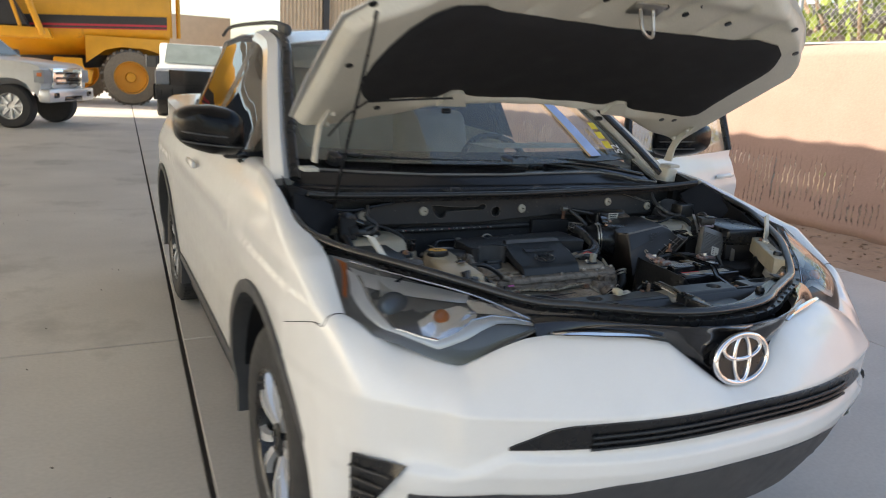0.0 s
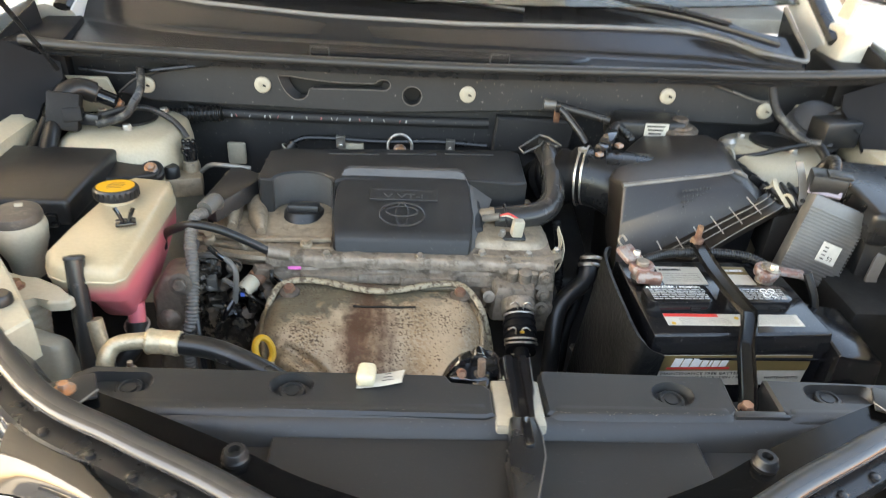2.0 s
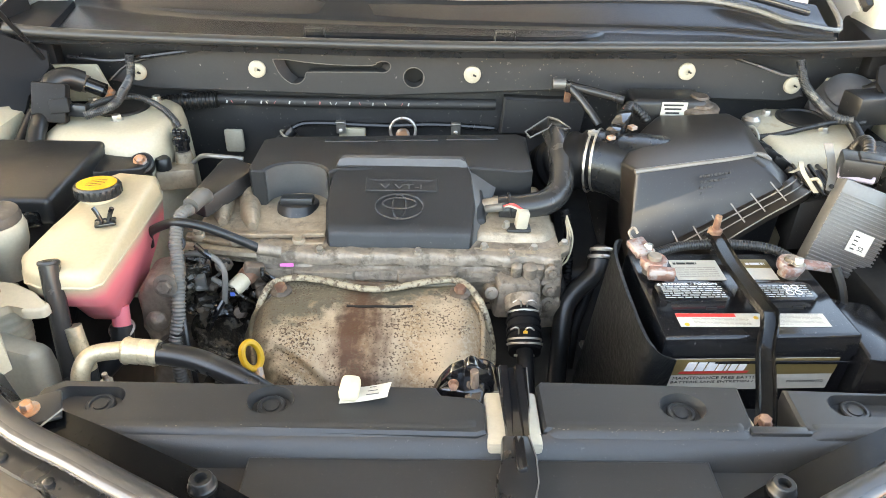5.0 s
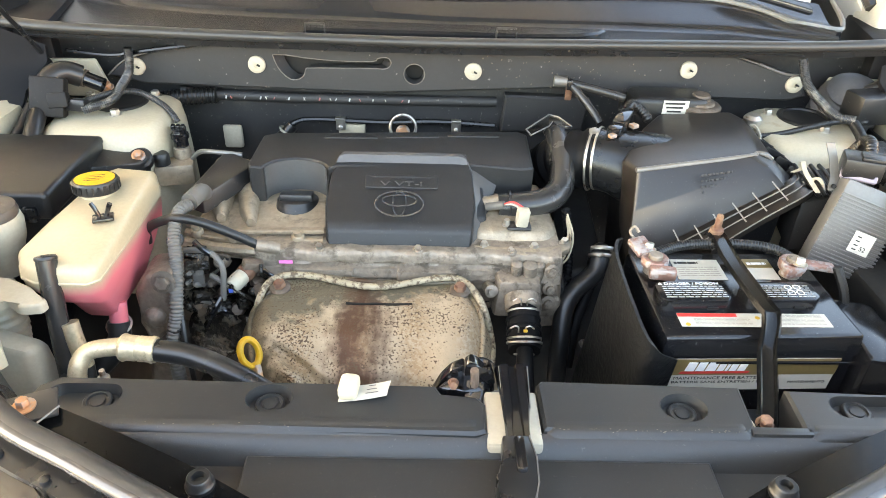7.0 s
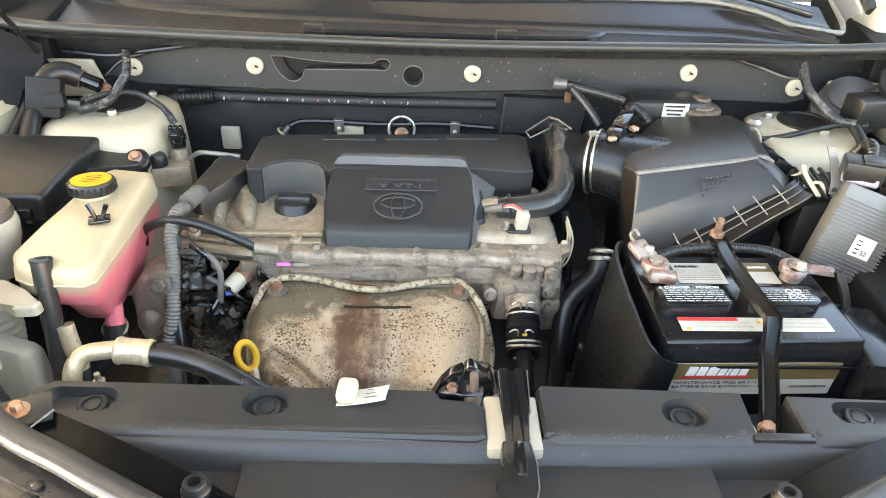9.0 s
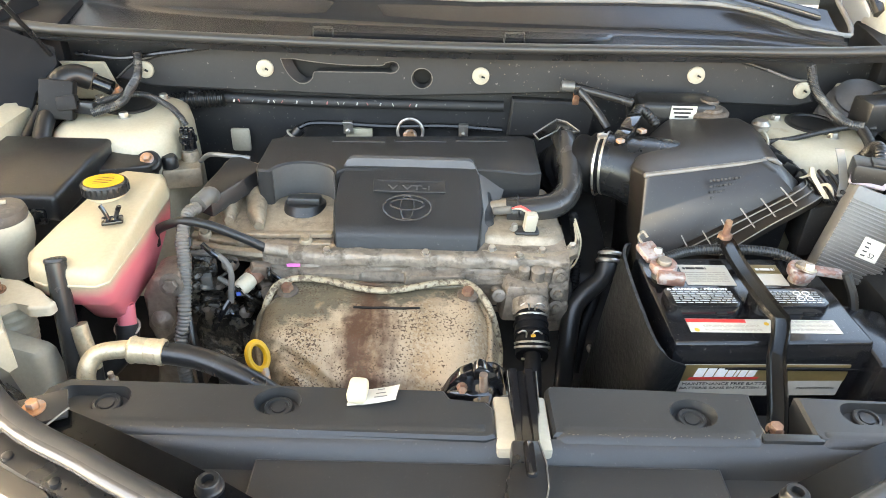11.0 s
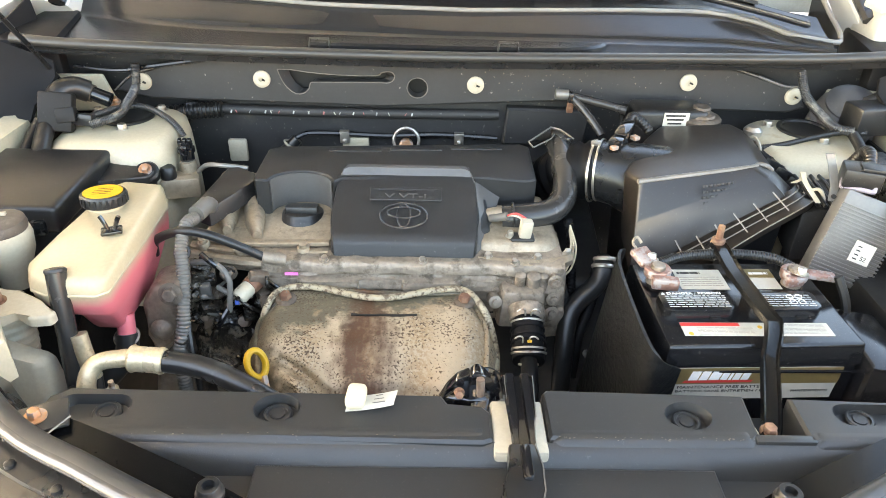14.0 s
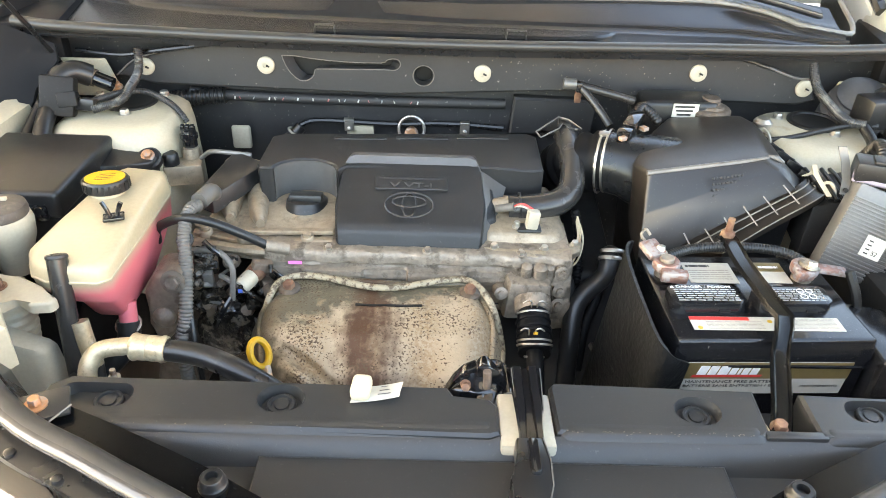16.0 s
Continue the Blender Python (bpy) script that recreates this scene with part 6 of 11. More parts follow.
# steel bracket strips either side, with rubber stops
for s in (-1, 1):
    strip = smooth_path([(0.445, 0.243, 0), (0.36, 0.206, 0), (0.268, 0.162, 0), (0.19, 0.120, 0), (0.10, 0.088, 0), (0.0, 0.078, 0)], 6)
    bm = B()
    rings = []
    for k, p in enumerate(strip):
        q = strip[min(k + 1, len(strip) - 1)] - strip[max(k - 1, 0)]
        n = Vector((q.y, -q.x, 0)).normalized() * -1
        w = 0.020
        c = Vector((s * p.x, p.y, 0.970))
        o = Vector((s * n.x, n.y, 0)) * w
        rings.append([c + o + Vector((0, 0, -0.03)), c + o, c - o, c - o + Vector((0, 0, -0.03))])
    hull_loft(bm, rings)
    br = part("grille_bracket", bm, M_BRKT, car, "glossy black painted bracket strip")
    bm = B()
    c = (s * 0.247, 0.160, 0.968)
    lathe(bm, [(0.0118, 0.0), (0.0124, 0.003), (0.0124, 0.006), (0.0106, 0.008), (0.0102, 0.013), (0.0090, 0.0145), (0.0055, 0.0145), (0.0045, 0.008), (0.001, 0.008)], pose(*c), 28)
    part("rubber_stop", bm, M_RUB, br)
    bm = B()
    box(bm, (s * 0.428, 0.238, 0.9765), (0.055, 0.038, 0.004), (0, 0, s * -24), 0.0015)
    part("bracket_tab", bm, M_RADC, br)
    bm = B()
    tube(bm, [(s * 0.398, 0.241, 0.9785), (s * 0.414, 0.208, 0.9785)], 0.0010, 6, 1, smooth=False)
    part("bare_edge", bm, M_FIN, br)
    bm = B()
    bolt(bm, (s * 0.429, 0.238, 0.979), (0, 0, 1), 0.0060, 0.0108)
    part("bolt", bm, M_COPPER, br)
# rubber seal along the front edge of the opening
SEALP = [(0.852, 0.86, 1.090), (0.842, 0.74, 1.065), (0.79, 0.625, 1.045), (0.685, 0.475, 1.032), (0.60, 0.375, 1.018), (0.455, 0.232, 0.990), (0.35, 0.172, 0.986), (0.267, 0.130, 0.983), (0.18, 0.082, 0.982), (0.09, 0.056, 0.981), (0.0, 0.048, 0.981)]
bm = B()
tube(bm, [(-x, y, z) for x, y, z in SEALP] + [(x, y, z) for x, y, z in SEALP[-2::-1]], 0.0112, 16, 6, flat=0.85)
part("front_seal", bm, M_SEAL, car, "grey-black rubber weatherstrip")
bm = B()
ring = [(-x, y, z) for x, y, z in SEALP] + [(x, y, z) for x, y, z in SEALP[-2::-1]]
path = smooth_path(ring, 6)
rings = []
for k, p in enumerate(path):
    q = path[min(k + 1, len(path) - 1)] - path[max(k - 1, 0)]
    n = Vector((q.y, -q.x, 0)).normalized()
    rings.append([p + n * 0.004 + Vector((0, 0, -0.010)), p + n * 0.028 + Vector((0, 0, -0.014)), p + n * 0.029 + Vector((0, 0, -0.03)), p - n * 0.030 + Vector((0, 0, -0.045)), p - n * 0.016 + Vector((0, 0, -0.014))])
hull_loft(bm, rings)
ledge = part("seal_flange", bm, M_SATIN, car, "black plastic ledge under the seal")
for k in range(8, len(path) - 8, 3):
    q = path[k + 1] - path[k - 1]
    n = Vector((q.y, -q.x, 0)).normalized()
    bm = B()
    lathe(bm, [(0.0048, -0.004), (0.0048, 0.0012), (0.0036, 0.0020), (0.001, 0.0020)], Matrix.Translation(path[k] + n * 0.022 + Vector((0, 0, -0.0115))), 14)
    part("stud", bm, M_SATIN, ledge)
# smooth outer lip of the seal, which catches the sky
bm = B()
rings = []
for k, p in enumerate(path):
    q = path[min(k + 1, len(path) - 1)] - path[max(k - 1, 0)]
    n = Vector((q.y, -q.x, 0)).normalized()
    rings.append([p + n * a + Vector((0, 0, b)) for a, b in ((0.0060, 0.0082), (0.0090, 0.0068), (0.0118, 0.0040), (0.0136, 0.0004), (0.0128, -0.0020), (0.0050, 0.0020))])
hull_loft(bm, rings)
part("seal_lip", bm, M_LIP, car, "smooth grey outer lip of the weatherstrip", sharp=60)
# inner walls
for s in (-1, 1):
    bm = B()

    def liner_f(u, v):
        y = 0.50 + 0.62 * u
        x = curve_at([(0.50, 0.70), (0.60, 0.752), (0.74, 0.818), (0.85, 0.835), (1.12, 0.815)], y)
        zt = curve_at([(0.50, 1.000), (0.60, 1.025), (0.74, 1.055), (0.86, 1.085), (1.0, 1.125), (1.12, 1.155)], y)
        return Vector((s * (x - 0.055 * v), y, zt - 0.42 * v))
    sheet(bm, liner_f, 24, 10, 0.003)
    part("fender_liner", bm, M_LINER, car, "black plastic fender liner")
    # fender rail in body colour under the liner, with holes
    bm = B()
    rail = [(-0.745, 0.580), (-0.690, 0.580), (-0.612, 0.478), (-0.550, 0.400), (-0.490, 0.318), (-0.505, 0.290), (-0.575, 0.360), (-0.655, 0.456)]
    if s > 0:
        rail = [(-x, y) for x, y in rail][::-1]
    plate(bm, rail[::-1] if s < 0 else rail[::-1], [circle(s * 0.640, 0.476, 0.007), circle(s * 0.580, 0.400, 0.010, 20), circle(s * 0.685, 0.530, 0.006), circle(s * 0.612, 0.440, 0.005)], 1.006, 0.05, 0.02, 0.003)
    rl = part("lamp_support", bm, M_CREAM, car, "cream-white painted lamp support with holes")
    bm = B()
    lathe(bm, [(0.013, 0), (0.013, 0.010), (0.010, 0.014), (0.001, 0.014)], pose(s * 0.535, 0.345, 1.004), 20)
    part("rubber_plug", bm, M_RUB, rl)
    bm = B()
    bolt(bm, (s * 0.660, 0.510, 1.005), (0, 0, 1), 0.007, 0.012)
    part("bolt", bm, M_RUST, rl)
    bm = B()
    rings = []
    for p in smooth_path([(0.715, 0.56, 0.998), (0.735, 0.63, 1.012), (0.752, 0.72, 1.012), (0.757, 0.81, 1.010), (0.750, 0.95, 1.012), (0.762, 1.05, 1.015)], 5):
        rings.append([Vector((s * (p.x - 0.016), p.y, p.z)), Vector((s * (p.x + 0.016), p.y, p.z + 0.01)), Vector((s * (p.x + 0.016), p.y, p.z - 0.06)), Vector((s * (p.x - 0.016), p.y, p.z - 0.08))])
    hull_loft(bm, rings)
    part("apron_rail", bm, M_CREAM, car, "cream-white painted inner fender rail")
    bm = B()
    sheet(bm, lambda u, v: Vector((s * (0.715 - 0.02 * v), 0.56 + 0.50 * u, 0.985 - 0.55 * v)), 8, 6, 0.004)
    part("inner_wall", bm, M_DARK, car)
    # strut tower
    bm = B()
    cx, cy = s * 0.592, 0.890
    rings = []
    for z, k in ((0.70, 1.16), (0.86, 1.12), (0.955, 1.05), (0.982, 0.98), (0.992, 0.86), (0.997, 0.70), (0.997, 0.52)):
        rings.append([Vector((cx + (0.096 if s * math.cos(a) < 0 else 0.106) * (k if s * math.cos(a) > 0 else 0.55 + 0.45 * k) * math.copysign(abs(math.cos(a)) ** 0.62, math.cos(a)), cy + (0.092 if math.sin(a) < 0 else 0.125) * k * math.copysign(abs(math.sin(a)) ** 0.62, math.sin(a)), z)) for a in [2 * math.pi * q / 40 for q in range(40)]])
    hull_loft(bm, rings)
    tower = part("strut_tower", bm, M_CREAM, car, "cream-white painted strut tower")
    bm = B()
    lathe(bm, [(0.046, -0.004), (0.046, 0.002), (0.044, 0.0035), (0.038, 0.0035), (0.036, 0.0005), (0.001, 0.0005)], pose(s * 0.597, 0.938, 0.998), 40)
    part("strut_mount", bm, M_RUB, tower)
    for a in (40, 160, 280):
        bm = B()
        bolt(bm, (s * 0.597 + 0.062 * math.cos(radians(a)), 0.938 + 0.055 * math.sin(radians(a)), 0.996), (0, 0, 1), 0.008, 0.011)
        part("nut", bm, M_STEEL, tower)

# painted panel at the rear corner
for s in (-1, 1):
    bm = B()
    prism(bm, [(-s * x, z) for x, z in [(-0.782, 0.981), (-0.650, 0.985), (-0.638, 1.009), (-0.652, 1.052), (-0.743, 1.051)]], 0.0, 0.006, 0.002, 1, Matrix.Translation((0, 1.0, 0)) @ Matrix.Rotation(radians(90), 4, "X"))
    part("corner_panel", bm, M_CREAM, car, "cream-white painted corner panel")
# loose rear flaps of the liners
for s in (-1, 1):
    bm = B()
    flap = [(-0.82, 0.955, 1.130), (-0.76, 0.955, 1.108), (-0.705, 0.945, 1.092), (-0.692, 0.915, 1.074), (-0.705, 0.880, 1.048), (-0.722, 0.884, 1.036), (-0.730, 0.880, 1.016), (-0.752, 0.882, 0.985), (-0.80, 0.86, 0.98), (-0.83, 0.80, 1.05), (-0.84, 0.87, 1.095)]
    a = [bm.verts.new((-s * x, y, z)) for x, y, z in flap]
    b = [bm.verts.new((-s * x, y + 0.004, z - 0.006)) for x, y, z in flap]
    bm.faces.new(a)
    bm.faces.new(b[::-1])
    for i in range(len(flap)):
        j = (i + 1) % len(flap)
        bm.faces.new((a[i], b[i], b[j], a[j]))
    part("liner_flap", bm, M_LINER, car, "black plastic flap at the bay's rear corner")

# firewall and cowl
bm = B()
sheet(bm, lambda u, v: Vector((-0.80 + 1.60 * u, 1.045 + 0.02 * math.sin(u * 9) * v, (1.10 if abs(u - 0.5) > 0.30 else 1.015) * (1 - v) + 0.40 * v)), 40, 12, 0.01)
fw = part("firewall", bm, M_FIREW, car, "black firewall insulation")
bm = B()
plate(bm, [(0.070, 0.925), (0.225, 0.925), (0.232, 0.995), (0.075, 0.998)], [], 0.0, 0.02, 0.002, 0.004, Matrix.Translation((0, 1.012, 0)) @ Matrix.Rotation(radians(90), 4, "X"))
part("firewall_pad", bm, M_FIREW, fw)


# front cowl panel with its holes, in the upright plane (x, z)
mz = Matrix.Translation((0, 1.003, 0)) @ Matrix.Rotation(radians(90), 4, "X")
pan = [(-0.639, 1.021), (-0.574, 1.006), (-0.366, 1.003), (-0.157, 0.999), (-0.045, 1.005), (0.165, 1.016), (0.307, 1.009), (0.442, 1.005), (0.592, 1.003), (0.624, 1.013), (0.603, 1.047), (0.530, 1.069), (0.470, 1.086), (0.401, 1.097), (0.169, 1.097), (-0.131, 1.096), (-0.350, 1.089), (-0.501, 1.080), (-0.563, 1.064), (-0.606, 1.049)]
slot = [(-0.342, 1.066), (-0.337, 1.050), (-0.328, 1.034), (-0.313, 1.022), (-0.298, 1.023), (-0.288, 1.032), (-0.285, 1.042), (-0.274, 1.044), (-0.213, 1.045), (-0.160, 1.046), (-0.148, 1.045), (-0.138, 1.048), (-0.133, 1.056), (-0.137, 1.064), (-0.147, 1.066), (-0.158, 1.063), (-0.167, 1.058), (-0.233, 1.058), (-0.288, 1.062), (-0.318, 1.066)]
bm = B()
plate(bm, pan, [slot[::-1], circle(-0.092, 1.037, 0.0185, 28)[::-1]], 0.0, 0.018, None, 0.004, mz)
# added dark sheet that stands in for the shade inside the slot
bmk = B()
box(bmk, (-0.22, 1.032, 1.046), (0.30, 0.004, 0.062))
slot_bm = bmk
cowlp = part("cowl_front_panel", bm, M_PANEL, car, "dusty black cowl front panel")
part("panel_back", slot_bm, M_DARK, cowlp)
# pale lines paint the highlight on the cut edges
for outl in (slot, circle(-0.092, 1.037, 0.0185, 28)):
    bm = B()
    loop = [Vector((x, 1.0022, z)) for x, z in outl]
    tube(bm, loop + [loop[0]], 0.0009, 6, 2)
    part("worn_cut_edge", bm, M_EDGE, cowlp)
# pale line along the panel's upper edge
bm = B()
tube(bm, [Vector((x, 1.0035, z - 0.0006)) for x, z in pan[10:]] + [Vector((pan[0][0], 1.0035, pan[0][1]))], 0.0014, 6, 3)
part("worn_rim", bm, M_EDGE, cowlp)
rf = random.Random(23)
bm = B()
for k in range(75):
    x = rf.gauss(0.14, 0.09) if k % 3 else rf.uniform(-0.5, 0.5)
    z = rf.uniform(1.008, 1.074)
    if -0.36 < x < -0.07:
        continue
    box(bm, (x, 1.0030, z), (rf.uniform(0.0006, 0.0022), 0.0016, rf.uniform(0.0006, 0.0028)), (0, rf.uniform(-60, 60), 0))
part("dried_mud", bm, M_FLECK, cowlp, kind="stuff")
for x, z in ((-0.584, 1.039), (-0.371, 1.048), (0.013, 1.045), (0.397, 1.058), (0.594, 1.036)):
    bm = B()
    m = up_axis((x, 1.002, z), (0, -1, 0.1))
    lathe(bm, [(0.0155, 0), (0.0150, 0.004), (0.0105, 0.0065), (0.0045, 0.0060), (0.0045, 0.003), (0.001, 0.003)], m, 26)
    clp = part("white_clip", bm, M_TANKW, cowlp, "white plastic retainer clip")
    bm = B()
    box(bm, (x + 0.004, 0.9955, z), (0.006, 0.004, 0.0025), (0, 20, 0))
    part("clip_pin", bm, M_DARK, clp)
# the seal on the cowl's front edge
CS = [(-0.776, 0.966, 1.123), (-0.70, 0.966, 1.116), (-0.513, 0.966, 1.111), (-0.30, 0.965, 1.108), (0.0, 0.963, 1.107), (0.356, 0.966, 1.112), (0.60, 0.964, 1.117), (0.79, 0.952, 1.132)]
bm = B()
tube(bm, CS, 0.0105, 12, 8, flat=0.85)
part("cowl_seal", bm, M_SEAL, car, "grey-black rubber cowl seal")
bm = B()
path = smooth_path(CS, 8)
hull_loft(bm, [[p + Vector((0, 0.004, -0.004)), p + Vector((0, 0.006, -0.022)), p + Vector((0, 0.030, -0.024)), p + Vector((0, 0.028, -0.006))] for p in path])
part("seal_channel", bm, M_SATIN, car)


COWL_WALL = [(-0.80, 1.230), (-0.63, 1.155), (-0.50, 1.125), (-0.40, 1.112), (-0.03, 1.085), (0.30, 1.088), (0.48, 1.080), (0.58, 1.050), (0.665, 1.030)]
COWL_EDGE = [(-0.80, 1.265), (-0.50, 1.165), (-0.25, 1.128), (0.0, 1.118), (0.25, 1.135), (0.42, 1.146), (0.50, 1.140), (0.57, 1.105), (0.62, 1.066), (0.665, 1.050)]
COWL_TOP = [(-0.80, 1.165), (-0.30, 1.152), (0.0, 1.150), (0.30, 1.152), (0.46, 1.150), (0.54, 1.141), (0.60, 1.128), (0.665, 1.122)]


def cowl_f(u, v):
    """A trough behind the seal, a wall up to a rounded edge, and the ledge below the glass."""
    x = -0.80 + 1.465 * u
    yw, ye, ze = curve_at(COWL_WALL, x), curve_at(COWL_EDGE, x), curve_at(COWL_TOP, x)
    prof = [(0.0, 0.970, 1.100), (0.10, 0.990, 1.101), (0.42, yw - 0.012, 1.104), (0.48, yw - 0.002, 1.109), (0.54, yw + 0.002, 1.116),
            (0.74, ye - 0.006, ze - 0.010), (0.79, ye - 0.003, ze - 0.003), (0.84, ye + 0.006, ze), (0.92, ye + 0.035, ze + 0.004), (1.0, ye + 0.085, ze + 0.024)]
    return Vector((x, curve_at([(q[0], q[1]) for q in prof], v), curve_at([(q[0], q[2]) for q in prof], v)))


bm = B()
sheet(bm, cowl_f, 80, 40, 0.003)
cowl = part("cowl_top", bm, M_COWL, car, "satin black plastic cowl trough below the windshield", sharp=60)
RIM = [(-0.74 + 0.02 * k, curve_at(COWL_EDGE, -0.74 + 0.02 * k) + 0.001, curve_at(COWL_TOP, -0.74 + 0.02 * k) - 0.002) for k in range(68)]
CORNER = [(0.640, 1.058, 1.124), (0.668, 1.056, 1.121), (0.688, 1.072, 1.123), (0.697, 1.105, 1.132), (0.700, 1.16, 1.150), (0.702, 1.24, 1.185)]
bm = B()
tube(bm, RIM + CORNER[1:], 0.0048, 8, 3)
part("cowl_rim", bm, M_RIMC, cowl, "pale satin edge of the cowl")
bm = B()
corner_path = smooth_path(CORNER, 6)
sheet(bm, lambda u, v: corner_path[min(int(u * 30), len(corner_path) - 1)] + Vector((0.004 * v, -0.012 * v * (1 - u), -0.075 * v)), 30, 6, 0.003)
part("cowl_end_wall", bm, M_COWL, cowl, sharp=60)
bm = B()
plate(bm, [(-0.285, 1.002), (0.100, 0.996), (0.150, 0.999), (0.200, 1.008), (0.235, 1.024), (0.250, 1.045), (-0.285, 1.060)], [], 1.1145, 0.012, 0.002, 0.004)
part("cowl_raised_panel", bm, M_COWL, cowl)
bm = B()
box(bm, (0.792, 1.14, 1.12), (0.055, 0.10, 0.10), (0, 8, 0), 0.012, 3)
part("hinge_pillar", bm, M_INNER, car, "white painted body behind the hood hinge")
for x in (-0.262, 0.066):
    bm = B()
    tube(bm, [(x - 0.018, 0.988, 1.108), (x - 0.016, 0.990, 1.126), (x + 0.016, 0.990, 1.126), (x + 0.018, 0.988, 1.108)], 0.0018, 6, 1, smooth=False)
    part("cowl_clip", bm, M_SATIN, cowl)
for k in range(24):
    bm = B()
    box(bm, (-0.355 + 0.008 * k, 0.985, 1.1035), (0.003, 0.020, 0.004))
    part("vent_slat", bm, M_COWL, cowl)
for pts in (((-0.600, 1.250, 1.196), (-0.40, 1.222, 1.186), (-0.20, 1.200, 1.180), (0.02, 1.188, 1.176), (0.13, 1.176, 1.170)), ((0.060, 1.205, 1.190), (0.25, 1.215, 1.184), (0.42, 1.190, 1.174), (0.54, 1.130, 1.160), (0.625, 1.084, 1.146))):
    p0, p1 = Vector(pts[0]), Vector(pts[1])
    bm = B()
    lathe(bm, [(0.028, -0.02), (0.028, 0.004), (0.024, 0.014), (0.012, 0.018), (0.001, 0.018)], up_axis(p0, (0, -0.35, 1)), 24)
    wip = part("wiper", bm, M_SATIN, car, "black windshield wiper")
    bm = B()
    path = smooth_path([p0 + Vector((0, 0, 0.012))] + [Vector(q) + Vector((0, 0, 0.010)) for q in pts[1:4]], 6)
    hull_loft(bm, [[q + Vector((0, -0.011, 0)), q + Vector((0, -0.008, 0.006)), q + Vector((0, 0.008, 0.006)), q + Vector((0, 0.011, 0))] for q in path])
    part("arm", bm, M_SATIN, wip)
    bm = B()
    path = smooth_path([Vector(q) for q in pts[1:]], 8)
    hull_loft(bm, [[q + Vector((0, -0.014, -0.002)), q + Vector((0, -0.010, 0.005)), q + Vector((0, 0.004, 0.009)), q + Vector((0, 0.013, 0.0)), q + Vector((0, 0.0, -0.008))] for q in path])
    bl = part("blade", bm, M_RUB, wip)
    bm = B()
    tube(bm, [q + Vector((0, -0.0125, 0.002)) for q in path[4:]], 0.0014, 6, 1)
    part("blade_edge", bm, M_RIMC, bl)
for s in (-1, 1):
    bm = B()
    prism(bm, [(s * 0.72, 1.00), (s * 0.83, 0.98), (s * 0.83, 1.24), (s * 0.76, 1.20)], 1.04, 1.115, 0.01)
    part("cowl_side", bm, M_LINER, car, "black plastic cowl end cap")
# cables on the firewall, brake pipe with brackets
bm = B()
tube(bm, [(-0.52, 1.022, 0.988), (-0.46, 1.025, 0.982), (-0.30, 1.022, 0.980), (-0.10, 1.022, 0.980), (0.06, 1.025, 0.980)], 0.0095, 10, 6)
cab = part("cable_loom", bm, M_FIREW, fw, "taped black cable loom")
bm = B()
tube(bm, [(-0.56, 1.012, 0.974), (-0.50, 1.016, 0.980), (-0.455, 1.018, 0.983)], 0.014, 10, 6, ribs=0.0012, pitch=0.007)
part("cable_conduit", bm, M_RUB, fw)
M_PRINTG0 = mat("dusty_white_tape", (0.42, 0.42, 0.41), 0.6, var=0.1, bump=0.0)
M_REDD = mat("faded_red_tape", (0.40, 0.12, 0.11), 0.5, bump=0.0)
for k, x in enumerate([-0.433, -0.428, -0.407, -0.372, -0.366, -0.345, -0.322, -0.298, -0.292, -0.268, -0.242, -0.236, -0.215, -0.190, -0.170, -0.164, -0.145, -0.118, -0.10]):
    bm = B()
    box(bm, (x + 0.004 * (k * 7 % 5 - 2) * 0.5, 1.0128, 0.9815), (0.0012 if k % 3 else 0.0026, 0.0015, 0.0055), (0, (18, -24, 32)[k % 3], 0))
    part("cable_mark", bm, (M_PRINTG0, M_PAPER, M_PRINTG0)[k % 3] if k % 4 != 1 else M_REDD, cab)
bm = B()
tube(bm, [(-0.345, 1.005, 0.910), (-0.318, 1.010, 0.934), (-0.28, 1.018, 0.940), (-0.15, 1.020, 0.936), (-0.05, 1.020, 0.940), (0.06, 1.020, 0.935)], 0.0050, 8, 6)
part("brake_pipe", bm, M_SATIN, fw)
bm = B()
tube(bm, [(-0.37, 0.99, 0.892), (-0.335, 1.0, 0.915), (-0.318, 1.006, 0.932)], 0.011, 10, 5)
part("vacuum_hose", bm, M_RUB, fw)
bm = B()
torus_ring(bm, up_axis((-0.330, 1.002, 0.922), (0.5, 0.1, 0.8)), 0.0135, 0.0135, 0.0022, 20, 6)
part("hose_clamp", bm, M_TANKW, fw)
for x in (-0.230, -0.013):
    bm = B()
    box(bm, (x, 1.016, 0.934), (0.018, 0.004, 0.026), (0, 0, 0), 0.001)
    box(bm, (x, 1.012, 0.946), (0.018, 0.012, 0.003), (0, 0, 0), 0.001)
    bolt(bm, (x, 1.013, 0.926), (0, -1, 0), 0.004, 0.005)
    part("pipe_bracket", bm, M_STEEL, fw)
bm = B()
torus_ring(bm, up_axis((-0.113, 1.012, 0.930), (0, -1, 0.2)), 0.024, 0.024, 0.003, 32, 8)
part("port_ring", bm, M_STEEL, fw)
bm = B()
lathe(bm, [(0.013, 0), (0.013, 0.012), (0.009, 0.016), (0.001, 0.016)], up_axis((-0.113, 1.012, 0.922), (0, -1, 0.2)), 20)
part("port_fitting", bm, M_COPPER, fw)
bm = B()
box(bm, (-0.436, 1.022, 0.900), (0.036, 0.012, 0.046), (0, 0, 0), 0.005)
part("foam_square", bm, M_TANKW, fw, "off-white foam square")
bm = B()
box(bm, (-0.21, 1.024, 0.920), (0.05, 0.01, 0.02), (0, 0, 0), 0.002)
part("cream_block", bm, M_CREAM, fw)

